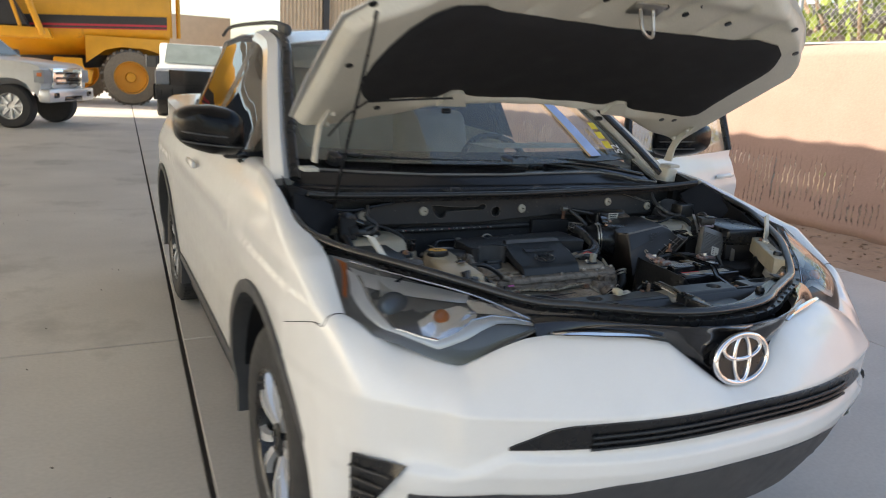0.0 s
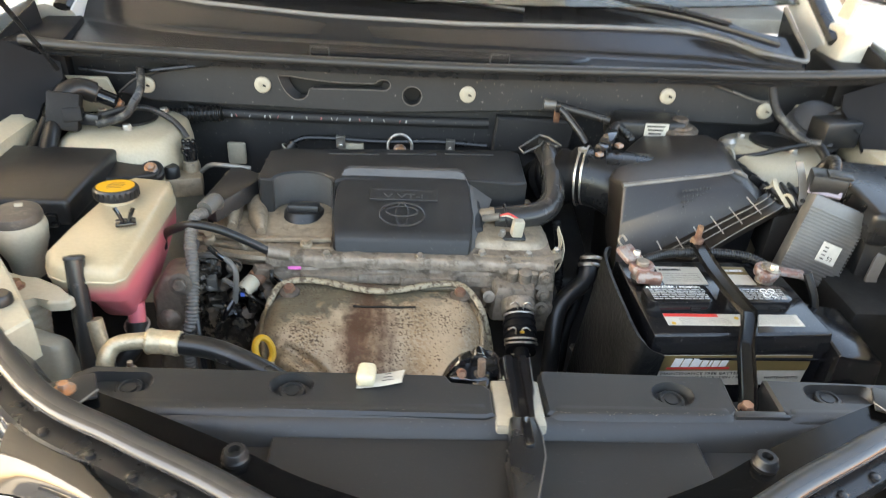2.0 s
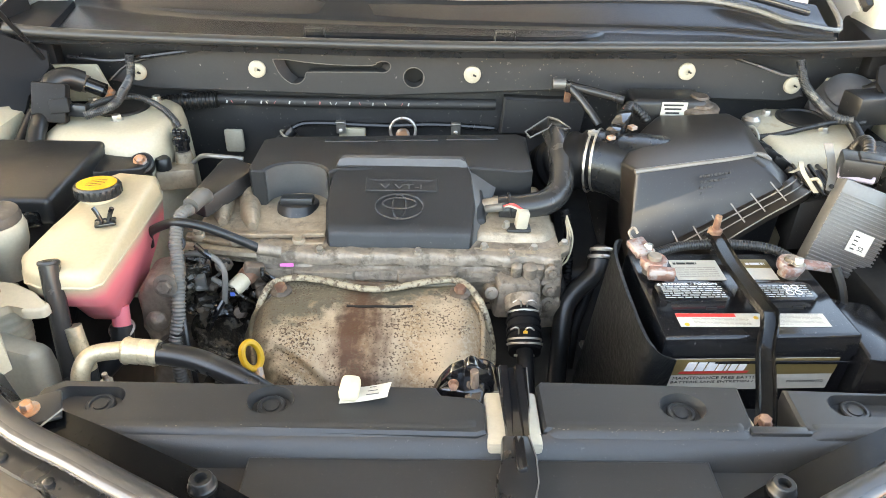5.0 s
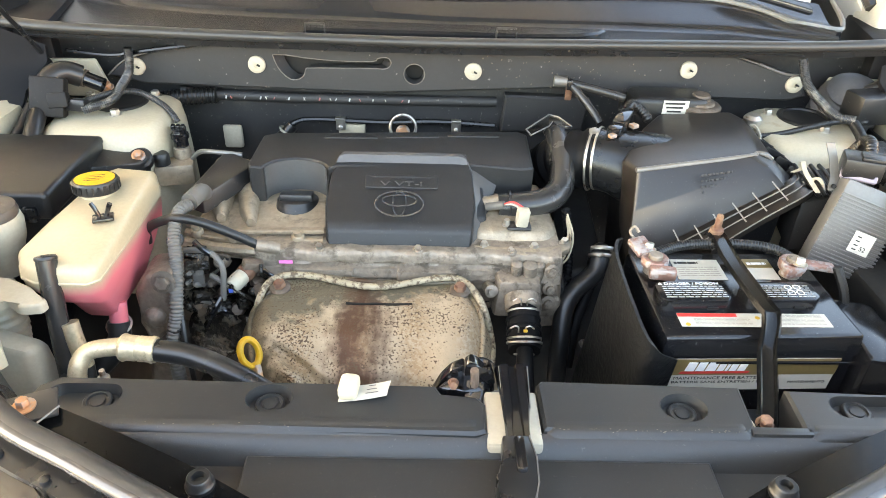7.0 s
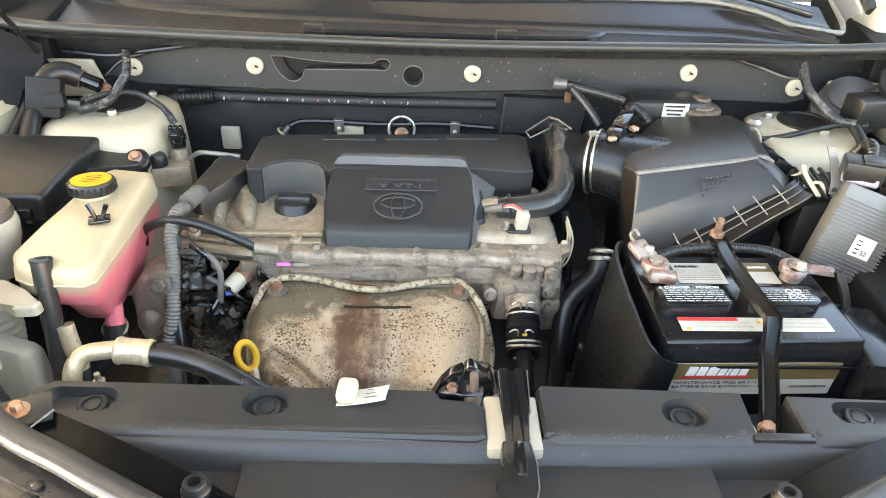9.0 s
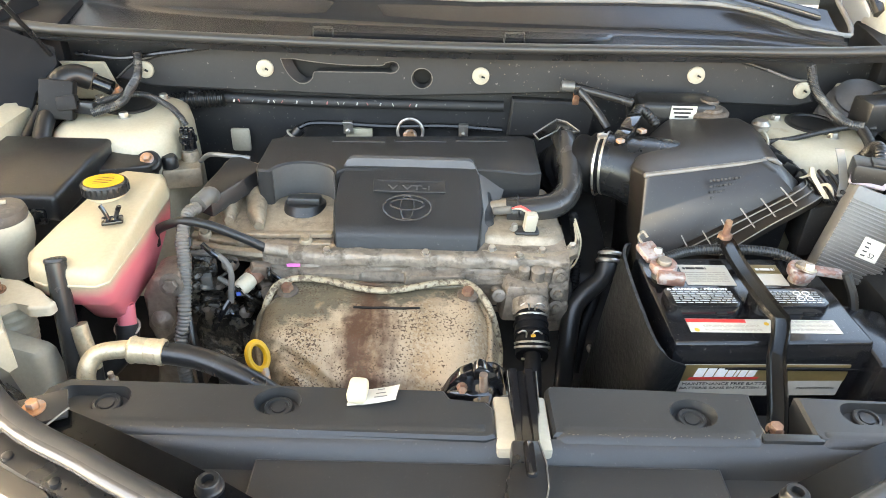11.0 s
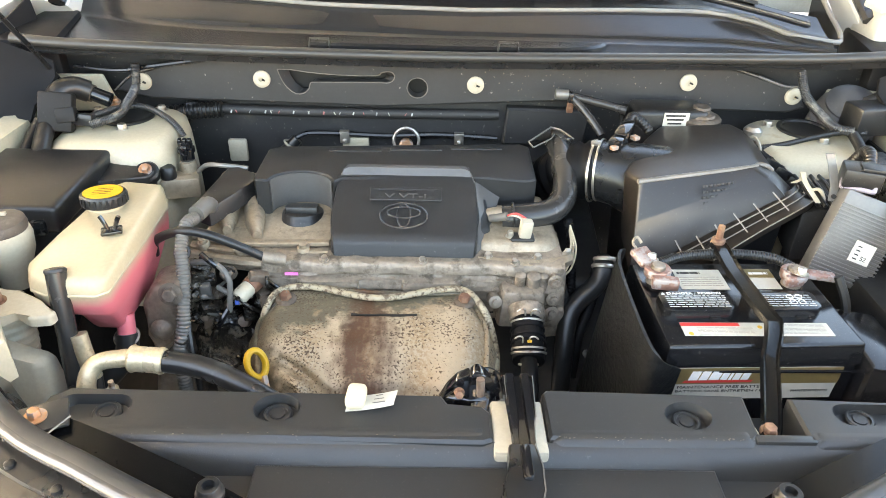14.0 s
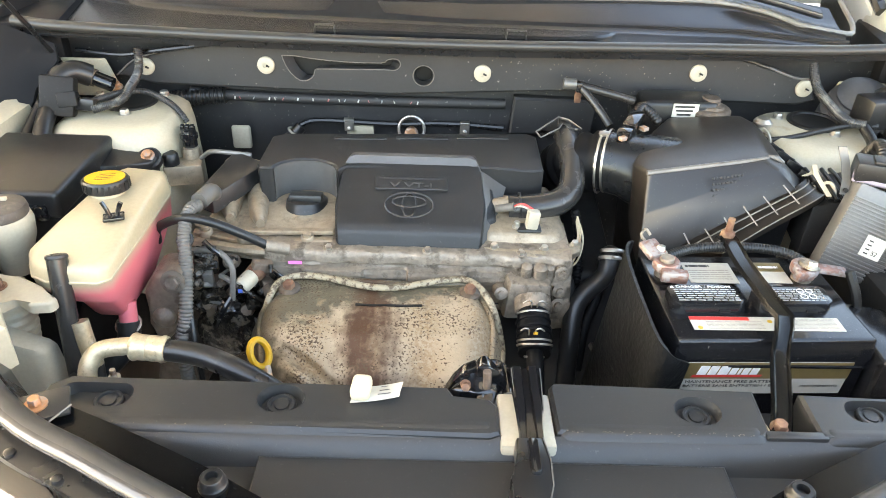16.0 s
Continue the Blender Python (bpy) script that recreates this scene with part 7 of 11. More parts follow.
# ---- radiator, latch and small things on the support ----
bm = B()
box(bm, (0, 0.335, 0.68), (1.05, 0.05, 0.38), (0, 0, 0), 0.004)
single("radiator", bm, M_DARK, "black radiator below the support cover", "radiator")
M_CAST_L = mat("worn_latch_steel", (0.26, 0.19, 0.15), 0.4, 0.6, var=0.3, scale=60, bump=0.2)
latch = thing("hood_latch", "black steel hood latch with a white plastic guide", "latch", (0.02, 0.30, 0.93))
bm = B()
box(bm, (0.0265, 0.262, 0.9475), (0.053, 0.070, 0.008), (0, 0, 0), 0.003)
box(bm, (0.0265, 0.231, 0.940), (0.053, 0.010, 0.018), (0, 0, 0), 0.003)
part("white_guide", bm, M_TANKW, latch)
bm = B()
hull_loft(bm, [[Vector((x0, y, z)), Vector((x1, y, z)), Vector((x1 - 0.001, y, z + 0.004)), Vector((x0 + 0.001, y, z + 0.004))] for y, z, x0, x1 in ((0.330, 0.950, 0.012, 0.045), (0.318, 0.962, 0.012, 0.046), (0.262, 0.960, 0.0155, 0.043), (0.255, 0.958, 0.018, 0.040), (0.235, 0.955, 0.019, 0.038), (0.205, 0.950, 0.019, 0.038))])
arm = part("guide_arm", bm, M_GLOSS, latch)
for x in (0.0205, 0.0365):
    bm = B()
    hull_loft(bm, [[Vector((x + (a if y > 0.25 else a * 0.7), y, z + h)) for a, h in ((-0.0055, 0.003), (-0.0035, 0.0075), (0.0035, 0.0075), (0.0055, 0.003))] for y, z in ((0.318, 0.9625), (0.262, 0.9605), (0.238, 0.9555), (0.208, 0.9505))])
    part("rib", bm, M_GLOSS, arm)
bm = B()
prism(bm, [(0.006, 0.100), (0.020, 0.100), (0.041, 0.172), (0.042, 0.200), (0.038, 0.226), (0.012, 0.226), (0.012, 0.192), (0.004, 0.182)], 0.944, 0.966, 0.003)
brk = part("latch_bracket", bm, M_SATIN, latch)
# pale tubes along the edges: rubbed paint and painted-in highlight together
for pts in (((0.0155, 0.318, 0.9665), (0.0165, 0.262, 0.9645), (0.0195, 0.250, 0.9620), (0.0195, 0.206, 0.9545)), ((0.0450, 0.318, 0.9665), (0.0425, 0.262, 0.9645), (0.0380, 0.250, 0.9620), (0.0378, 0.206, 0.9545)), ((0.020, 0.101, 0.9660), (0.0405, 0.172, 0.9660), (0.0415, 0.200, 0.9660), (0.0375, 0.225, 0.9660))):
    bm = B()
    tube(bm, pts, 0.0007, 6, 2, smooth=False)
    part("worn_edge", bm, M_FIN, brk)
bm = B()
prism(bm, rounded(0.010, 0.040, 0.004, 4, 0.027, 0.202), 0.964, 0.9705, 0.002)
part("bracket_rib", bm, M_GLOSS, brk)
bm = B()
prism(bm, [(-0.052, 0.305), (-0.030, 0.325), (-0.008, 0.345), (0.006, 0.340), (0.012, 0.318), (0.0, 0.300), (-0.02, 0.300)], 0.905, 0.948, 0.006)
part("latch_body", bm, M_GLOSS, latch)
for outl, y0 in (([(-0.054, 0.920), (-0.044, 0.943), (-0.033, 0.958), (-0.020, 0.965), (-0.014, 0.917), (-0.026, 0.903), (-0.043, 0.903)], 0.332), ([(-0.022, 0.922), (-0.020, 0.971), (-0.014, 0.978), (-0.007, 0.974), (0.003, 0.961), (0.006, 0.971), (0.012, 0.951), (0.018, 0.935), (0.007, 0.923), (-0.007, 0.915)], 0.324)):
    bm = B()
    prism(bm, outl, 0.0, 0.012, 0.003, 2, Matrix.Translation((0, y0, 0)) @ Matrix.Rotation(radians(90), 4, "X"))
    part("latch_plate", bm, M_GLOSS, latch)
bm = B()
tube(bm, [(-0.010, 0.308, 0.970), (-0.009, 0.308, 0.954), (-0.010, 0.308, 0.938)], 0.0045, 8, 4)
part("latch_pin", bm, M_CAST_L, latch)
bm = B()
tube(bm, [(-0.014, 0.300, 0.940), (-0.012, 0.322, 0.952), (-0.002, 0.338, 0.954), (0.012, 0.330, 0.950), (0.014, 0.305, 0.942)], 0.005, 8, 5)
box(bm, (-0.008, 0.312, 0.944), (0.020, 0.038, 0.010), (20, 0, -8), 0.003)
part("latch_pawl", bm, M_GLOSS, latch)
for c in ((-0.031, 0.312, 0.947),):
    bm = B()
    bolt(bm, c, (0, -1, 0.5), 0.005, 0.006)
    part("rivet", bm, M_RUST, latch)
tag = thing("paper_tag", "cream plastic roll and paper tag lying on the support cover", "tag", (-0.13, 0.286, ZS))
bm = B()
box(bm, (-0.136, 0.286, ZS + 0.010), (0.020, 0.028, 0.016), (0, 0, -4), 0.006, 3)
part("roll", bm, M_TAGW, tag)
bm = B()
sheet(bm, lambda u, v: Vector((-0.146 + 0.048 * u + 0.003 * v, 0.273 + 0.022 * v + 0.004 * u, ZS + 0.002 + 0.006 * u * u + 0.001 * math.sin(v * 5))), 10, 6, 0.0006)
slip = part("slip", bm, M_PAPER, tag)
bm = B()
for k in range(3):
    box(bm, (-0.113, 0.282 + 0.005 * k, ZS + 0.0065), (0.013 - 0.003 * k, 0.0008, 0.0004), (0, -8, 4))
part("print", bm, M_FIN, slip, kind="stuff")

# ---- the engine ----
engine = thing("engine", "four-cylinder engine with a black plastic cover and dusty alloy castings", "engine", (-0.1, 0.70, 0.45))
bm = B()
box(bm, (-0.13, 0.73, 0.66), (0.56, 0.24, 0.40), (0, 0, 0), 0.02)
part("block", bm, M_DARK, engine)


def loft_box(bm, low, high, bevel=0.008, seg=2):
    """A solid between two rings of corner points."""
    a = [bm.verts.new(p) for p in low]
    b = [bm.verts.new(p) for p in high]
    n = len(a)
    bm.faces.new(a[::-1])
    top = bm.faces.new(b)
    for i in range(n):
        bm.faces.new((a[i], a[(i + 1) % n], b[(i + 1) % n], b[i]))
    if bevel:
        es = list(top.edges) + [e for v in b for e in v.link_edges if e not in top.edges]
        bmesh.ops.bevel(bm, geom=list(set(es)), offset=bevel, segments=seg, profile=0.5, affect="EDGES")
    return bm


# cylinder head: dirty cast front with ledges
def ledge_f(u, v):
    x = -0.305 + 0.435 * u
    prof = [(0.0, 0.700, 0.917), (0.18, 0.618, 0.917), (0.24, 0.606, 0.914), (0.30, 0.604, 0.900), (0.36, 0.611, 0.896), (0.44, 0.611, 0.892), (0.50, 0.600, 0.889), (0.66, 0.598, 0.872), (0.72, 0.606, 0.868), (1.0, 0.612, 0.80)]
    y = curve_at([(q[0], q[1]) for q in prof], v)
    z = curve_at([(q[0], q[2]) for q in prof], v)
    if 0.2 < v < 0.35:
        y += 0.0018 * math.sin(x * 95)
    if 0.45 < v < 0.7:
        y += 0.0035 * (1 if math.sin(x * 42 + 1) > 0.2 else -1)
    return Vector((x, y + 0.0015 * noise.noise((x * 60, v * 20, 1)), z + 0.0015 * noise.noise((x * 50, v * 30, 4))))


bm = B()
sheet(bm, ledge_f, 150, 40, 0.003)
head = part("cylinder_head", bm, M_ALUD, engine, "grey cast alloy cylinder head with grime", sharp=45)
for x in (-0.285, -0.215, -0.075, 0.058):
    bm = B()
    lathe(bm, [(0.0080, -0.03), (0.0080, 0.002), (0.0065, 0.004), (0.001, 0.004)], up_axis((x, 0.614, 0.914), (0, -0.25, 1)), 16)
    part("boss", bm, M_ALUD, head)
    bm = B()
    lathe(bm, [(0.0050, 0.003), (0.0050, 0.008), (0.001, 0.0085)], up_axis((x, 0.614, 0.914), (0, -0.25, 1)), 6)
    part("head_bolt", bm, M_STEEL, head)
bm = B()
box(bm, (-0.262, 0.6025, 0.898), (0.019, 0.002, 0.0045))
part("paint_mark", bm, M_PINK, head)
# valve cover: left shoulder with two bosses, right shelf
bm = B()
loft_box(bm, [Vector(p) for p in ((-0.432, 0.645, 0.885), (-0.30, 0.622, 0.885), (-0.18, 0.622, 0.885), (-0.18, 0.86, 0.885), (-0.40, 0.86, 0.885))],
         [Vector(p) for p in ((-0.408, 0.672, 0.915), (-0.300, 0.655, 0.921), (-0.19, 0.655, 0.925), (-0.19, 0.845, 0.945), (-0.375, 0.845, 0.940))], 0.014, 3)
vc = part("valve_cover", bm, M_ALU, engine, "dusty cast alloy valve cover")
bm = B()
hull_loft(bm, [[Vector((-0.388 + 0.019 * k * math.cos(a) + o, y, 0.924 + 0.024 * k * math.sin(a))) for a in [2 * math.pi * q / 18 for q in range(18)]] for y, k, o in ((0.675, 0.35, 0.020), (0.70, 0.75, 0.014), (0.76, 1.0, 0.006), (0.835, 1.05, 0.0), (0.845, 0.9, 0.0))])
part("cover_ridge", bm, M_ALU, vc)
bm = B()
hull_loft(bm, [[Vector((-0.350 + 0.019 * k * math.cos(a) + o, y, 0.925 + 0.024 * k * math.sin(a))) for a in [2 * math.pi * q / 18 for q in range(18)]] for y, k, o in ((0.660, 0.35, 0.03), (0.69, 0.75, 0.02), (0.76, 1.0, 0.006), (0.825, 1.0, 0.0), (0.83, 0.85, 0.0))])
part("cover_ridge", bm, M_ALU, vc)
for c in ((-0.392, 0.802, 0.946), (-0.356, 0.792, 0.948)):
    bm = B()
    lathe(bm, [(0.013, -0.02), (0.012, 0.010), (0.009, 0.013), (0.001, 0.013)], up_axis(c, (-0.1, -0.25, 1)), 16)
    part("boss", bm, M_ALU, vc)
bm = B()
tube(bm, [(-0.425, 0.640, 0.905), (-0.36, 0.628, 0.903), (-0.30, 0.618, 0.905), (-0.24, 0.618, 0.908)], 0.008, 8, 6)
part("cover_flange", bm, M_ALU, vc)
# stepped lips of the cover over the flange
for dy, dz, w, h in ((0.012, 0.010, 0.012, 0.005), (0.026, 0.017, 0.012, 0.004)):
    bm = B()
    hull_loft(bm, [[Vector((x, y + dy - w / 2, z + dz - h)), Vector((x, y + dy - w / 2, z + dz)), Vector((x, y + dy - w / 2 + 0.002, z + dz + 0.0015)), Vector((x, y + dy + w / 2, z + dz + 0.001)), Vector((x, y + dy + w / 2, z + dz - h))] for x, y, z in [tuple(q) for q in smooth_path([(-0.418, 0.646, 0.902), (-0.375, 0.634, 0.902), (-0.33, 0.624, 0.904), (-0.27, 0.622, 0.906), (-0.212, 0.622, 0.908)], 5)]])
    part("cover_step", bm, M_ALU, vc, sharp=30)
for c in ((-0.398, 0.650, 0.917), (-0.342, 0.638, 0.917), (-0.248, 0.634, 0.921)):
    bm = B()
    lathe(bm, [(0.0095, -0.012), (0.0095, 0.002), (0.0080, 0.004), (0.0055, 0.004), (0.0055, 0.010), (0.001, 0.0105)], up_axis(c, (0, -0.2, 1)), 16)
    part("bolt_boss", bm, M_ALU, vc)
bm = B()
bolt(bm, (-0.318, 0.748, 0.945), (0, -0.2, 1), 0.007, 0.009)
part("cover_bolt", bm, M_RUST, vc)
bm = B()
loft_box(bm, [Vector(p) for p in ((0.005, 0.628, 0.895), (0.118, 0.628, 0.895), (0.138, 0.655, 0.895), (0.135, 0.80, 0.895), (0.005, 0.80, 0.895))],
         [Vector(p) for p in ((0.008, 0.650, 0.930), (0.108, 0.648, 0.928), (0.126, 0.668, 0.928), (0.110, 0.77, 0.945), (0.010, 0.77, 0.945))], 0.008, 3)
part("valve_cover_end", bm, M_ALU, vc)
bm = B()
loft_box(bm, [Vector(p) for p in ((0.100, 0.600, 0.79), (0.140, 0.606, 0.79), (0.142, 0.67, 0.79), (0.100, 0.67, 0.79))], [Vector(p) for p in ((0.100, 0.604, 0.908), (0.134, 0.612, 0.905), (0.138, 0.665, 0.905), (0.100, 0.66, 0.908))], 0.006)
part("timing_flange", bm, M_ALUD, head)
for z in (0.895, 0.865, 0.84):
    bm = B()
    lathe(bm, [(0.011, -0.02), (0.011, 0.010), (0.006, 0.011), (0.006, 0.016), (0.001, 0.016)], up_axis((0.115, 0.602, z), (0.1, -1, 0.2)), 14)
    part("boss", bm, M_ALUD, head)

# relief at the head's end: half-round ribs, a flange lip and a threaded plug
for x, z0, z1, r in ((0.066, 0.842, 0.906, 0.0080), (0.085, 0.836, 0.905, 0.0105), (0.099, 0.850, 0.904, 0.0070)):
    bm = B()
    lathe(bm, [(r * 0.55, 0.0), (r * 1.35, 0.004), (r * 1.45, 0.012), (r * 1.05, 0.022), (r, 0.03), (r, z1 - z0), (r * 0.6, z1 - z0 + 0.002)], pose(x, 0.604, z0, 6, 0, 0), 18)
    part("cast_rib", bm, M_ALUD, head)
bm = B()
hull_loft(bm, [[Vector((x, y, 0.902)), Vector((x, y - 0.004, 0.905)), Vector((x, y - 0.004, 0.914)), Vector((x, y + 0.006, 0.918)), Vector((x, y + 0.02, 0.914)), Vector((x, y + 0.02, 0.902))] for x, y in ((0.006, 0.618), (0.04, 0.614), (0.08, 0.613), (0.110, 0.614), (0.132, 0.622), (0.146, 0.634), (0.150, 0.650))])
part("cover_lip", bm, M_ALU, vc, sharp=50)
for c in ((0.020, 0.626, 0.915), (0.092, 0.624, 0.915), (0.138, 0.640, 0.914)):
    bm = B()
    bolt(bm, c, (0, -0.15, 1), 0.0055, 0.0080)
    part("cover_bolt", bm, M_STEEL, vc)
bm = B()
lathe(bm, [(0.0130, -0.01), (0.0130, 0.003), (0.0100, 0.005), (0.0085, 0.0025), (0.0050, 0.0025), (0.0045, 0.005), (0.001, 0.005)], up_axis((0.067, 0.594, 0.841), (0, -1, 0.35)), 22)
part("threaded_plug", bm, M_ALUD, head)
bm = B()
loft_box(bm, [Vector(p) for p in ((0.062, 0.600, 0.800), (0.142, 0.604, 0.800), (0.142, 0.64, 0.800), (0.062, 0.64, 0.800))], [Vector(p) for p in ((0.066, 0.592, 0.842), (0.136, 0.598, 0.842), (0.138, 0.64, 0.848), (0.066, 0.64, 0.848))], 0.007)
part("lower_casting", bm, M_ALUD, head)

# black plastic cover
ec = thing("engine_cover", "textured black plastic engine cover with an embossed badge", "engine cover", (-0.1, 0.72, 0.93))
bm = B()
arch = [(-0.262 + 0.048 * math.cos(radians(a)), 0.722 + 0.034 * math.sin(radians(a))) for a in range(176, 3, -8)]
rear = [(-0.335, 0.735), (-0.330, 0.724), (-0.314, 0.722)] + arch + [(-0.212, 0.722), (-0.20, 0.735), (0.012, 0.745), (0.080, 0.735), (0.098, 0.742), (0.100, 0.865), (0.085, 0.878), (-0.310, 0.850), (-0.332, 0.838)]
plate(bm, rear, [], 0.986, 0.058, 0.002, 0.0025)
rearp = part("rear_panel", bm, M_COVER, ec)
# the wall's sheen is painted in with the paler plastic
bm = B()
sheet(bm, lambda u, v: Vector((-0.262 + 0.0470 * math.cos(radians(174 - 168 * u)), 0.7215 + 0.0332 * math.sin(radians(174 - 168 * u)), 0.9835 - 0.052 * v)), 28, 4, 0.001)
part("arch_wall", bm, M_ARCH, rearp, sharp=60)
for k in range(3):
    bm = B()
    box(bm, (-0.19 + 0.10 * k, 0.838 + 0.008 * k, 0.9855), (0.085, 0.010, 0.004), (0, 0, 2), 0.0015)
    part("slot_rib", bm, M_COVER, rearp)
bm = B()


def mid_f(u, v):
    prof = [(0.0, 0.770, 0.984), (0.06, 0.768, 0.996), (0.12, 0.755, 0.996), (0.17, 0.738, 0.984), (0.30, 0.712, 0.972), (0.55, 0.672, 0.957), (0.74, 0.640, 0.944), (0.82, 0.630, 0.936), (0.94, 0.621, 0.914), (1.0, 0.623, 0.905)]
    y = curve_at([(q[0], q[1]) for q in prof], v)
    z = curve_at([(q[0], q[2]) for q in prof], v)
    half = curve_at([(0.0, 0.097), (0.12, 0.100), (0.2, 0.108), (0.5, 0.112), (0.9, 0.104), (1.0, 0.101)], v)
    q = u * 2 - 1
    e = max(0.0, (abs(q) - 0.965) / 0.035)
    return Vector((-0.102 + half * q, y + 0.002 * e, z - (0.004 * min(1, e * 2) + 0.030 * max(0, e - 0.5))))


sheet(bm, mid_f, 114, 40, 0.003)
midp = part("centre_panel", bm, M_COVER, ec, sharp=30)
# paler than the cover: the ridge's sky reflection is put into the colour
M_RIDGE = mat("pale_satin_plastic", (0.075, 0.075, 0.075), 0.30, var=0.15, bump=0.05)
bm = B()
rings = []
for k in range(25):
    q = -1 + 2 * k / 24
    x = -0.102 + 0.105 * q
    dz = -0.018 * max(0, (abs(q) - 0.86) / 0.14) ** 2
    dy = -0.012 * max(0, (abs(q) - 0.86) / 0.14) ** 2
    rings.append([Vector((x, 0.763 + dy, 0.990 + dz)), Vector((x, 0.760 + dy, 0.9975 + dz)), Vector((x, 0.750 + dy, 0.9975 + dz)), Vector((x, 0.743 + dy, 0.988 + dz))])
hull_loft(bm, rings)
part("bright_ridge", bm, M_RIDGE, midp, "satin ridge, paler for its sky reflection")
# sky-facing bevel, its brightness painted in with the paler plastic
bm = B()
hull_loft(bm, [[Vector((-0.102 + a, y, z)), Vector((-0.102 + a + w, y + 0.004, z - 0.024)), Vector((-0.102 + a + w - 0.006, y + 0.012, z - 0.034)), Vector((-0.102 + a - 0.02, y + 0.01, z - 0.014))] for y, z, a, w in ((0.752, 0.984, 0.100, 0.055), (0.735, 0.978, 0.104, 0.040), (0.700, 0.962, 0.108, 0.026), (0.655, 0.944, 0.106, 0.018), (0.630, 0.926, 0.102, 0.012))])
part("side_bevel", bm, M_ARCH, midp)
mrot = Matrix.Translation((-0.104, 0.670, 0.9585)) @ Matrix.Rotation(radians(20.5), 4, "X")
bm = B()
torus_ring(bm, mrot, 0.0350, 0.0240, 0.0013, 48, 8)
torus_ring(bm, mrot @ Matrix.Translation((0, 0.0060, 0)), 0.0245, 0.0105, 0.0012, 40, 8)
torus_ring(bm, mrot, 0.0100, 0.0225, 0.0012, 40, 8)
part("badge", bm, M_BADGE, midp, "embossed oval badge of three rings")
mpl = Matrix.Translation((-0.102, 0.7105, 0.9725)) @ Matrix.Rotation(radians(21), 4, "X")
bm = B()
plate(bm, rounded(0.108, 0.026, 0.003, 3), [rounded(0.100, 0.019, 0.002, 3)[::-1]], 0.0022, 0.004, 0.0016, 0.0008, mpl)
nf = part("name_frame", bm, M_COVER, midp)
letters("cover_lettering", "V VT-i", mpl @ Matrix.Translation((0.0, -0.0080, 0.0012)), 0.0125, M_RIDGE, nf, "CENTER", 0.0006, 1.0, 0.0, 0.0, 0.062)
bm = B()
box(bm, mpl @ Vector((0, 0.0058, 0.0012)), (0.030, 0.0025, 0.0012), (21, 0, 0))
part("bar", bm, M_COVER, nf)
bm = B()
loft_box(bm, [Vector(p) for p in ((0.012, 0.655, 0.905), (0.030, 0.668, 0.905), (0.030, 0.74, 0.93), (0.008, 0.74, 0.93))], [Vector(p) for p in ((0.004, 0.660, 0.940), (0.024, 0.672, 0.938), (0.020, 0.745, 0.968), (0.004, 0.745, 0.972))], 0.004)
part("corner_pad", bm, M_COVER, ec)
oc = thing("oil_filler_cap", "black ribbed oil filler cap with a paint patch", "cap", (-0.262, 0.722, 0.92))
bm = B()
lathe(bm, [(0.036, -0.012), (0.036, 0.004), (0.033, 0.008), (0.031, 0.016), (0.028, 0.018), (0.001, 0.018)], pose(-0.262, 0.722, 0.918, -10, 0, 0), 36)
part("cap", bm, M_PLAST, oc)
bm = B()
box(bm, (-0.262, 0.718, 0.940), (0.050, 0.024, 0.013), (-10, 0, 0), 0.003)
part("grip", bm, M_PLAST, oc)
bm = B()
lathe(bm, [(0.040, -0.03), (0.040, 0.0), (0.036, 0.002), (0.001, 0.002)], pose(-0.262, 0.722, 0.908, -10, 0, 0), 36)
part("neck", bm, M_ALU, oc)

# exhaust heat shield
M_SHIELD = bpy.data.materials.new("heat_shield_steel")
M_SHIELD.use_nodes = True
n, l = M_SHIELD.node_tree.nodes, M_SHIELD.node_tree.links
p = n["Principled BSDF"]
co = n.new("ShaderNodeTexCoord")


def noise_node(scale, detail, stretch=(1, 1, 1), r=0.6):
    mp = n.new("ShaderNodeMapping")
    mp.inputs["Scale"].default_value = stretch
    l.new(co.outputs["Object"], mp.inputs["Vector"])
    t = n.new("ShaderNodeTexNoise")
    t.inputs["Scale"].default_value, t.inputs["Detail"].default_value, t.inputs["Roughness"].default_value = scale, detail, r
    l.new(mp.outputs[0], t.inputs["Vector"])
    return t.outputs["Fac"]


def mask(sock, a, b):
    t = n.new("ShaderNodeMapRange")
    t.inputs["From Min"].default_value, t.inputs["From Max"].default_value = a, b
    l.new(sock, t.inputs["Value"])
    return t.outputs[0]


def mixc(f, a, b):
    t = n.new("ShaderNodeMix")
    t.data_type = "RGBA"
    l.new(f, t.inputs["Factor"])
    for s_, v in (("A", a), ("B", b)):
        if isinstance(v, tuple):
            t.inputs[s_].default_value = (*v, 1)
        else:
            l.new(v, t.inputs[s_])
    return t.outputs["Result"]


def plus(a, b, k):
    t = n.new("ShaderNodeMath")
    t.operation = "MULTIPLY_ADD"
    l.new(b, t.inputs[0])
    t.inputs[1].default_value = k
    l.new(a, t.inputs[2])
    return t.outputs[0]


sep = n.new("ShaderNodeSeparateXYZ")
l.new(co.outputs["Object"], sep.inputs[0])
big = noise_node(9, 3)
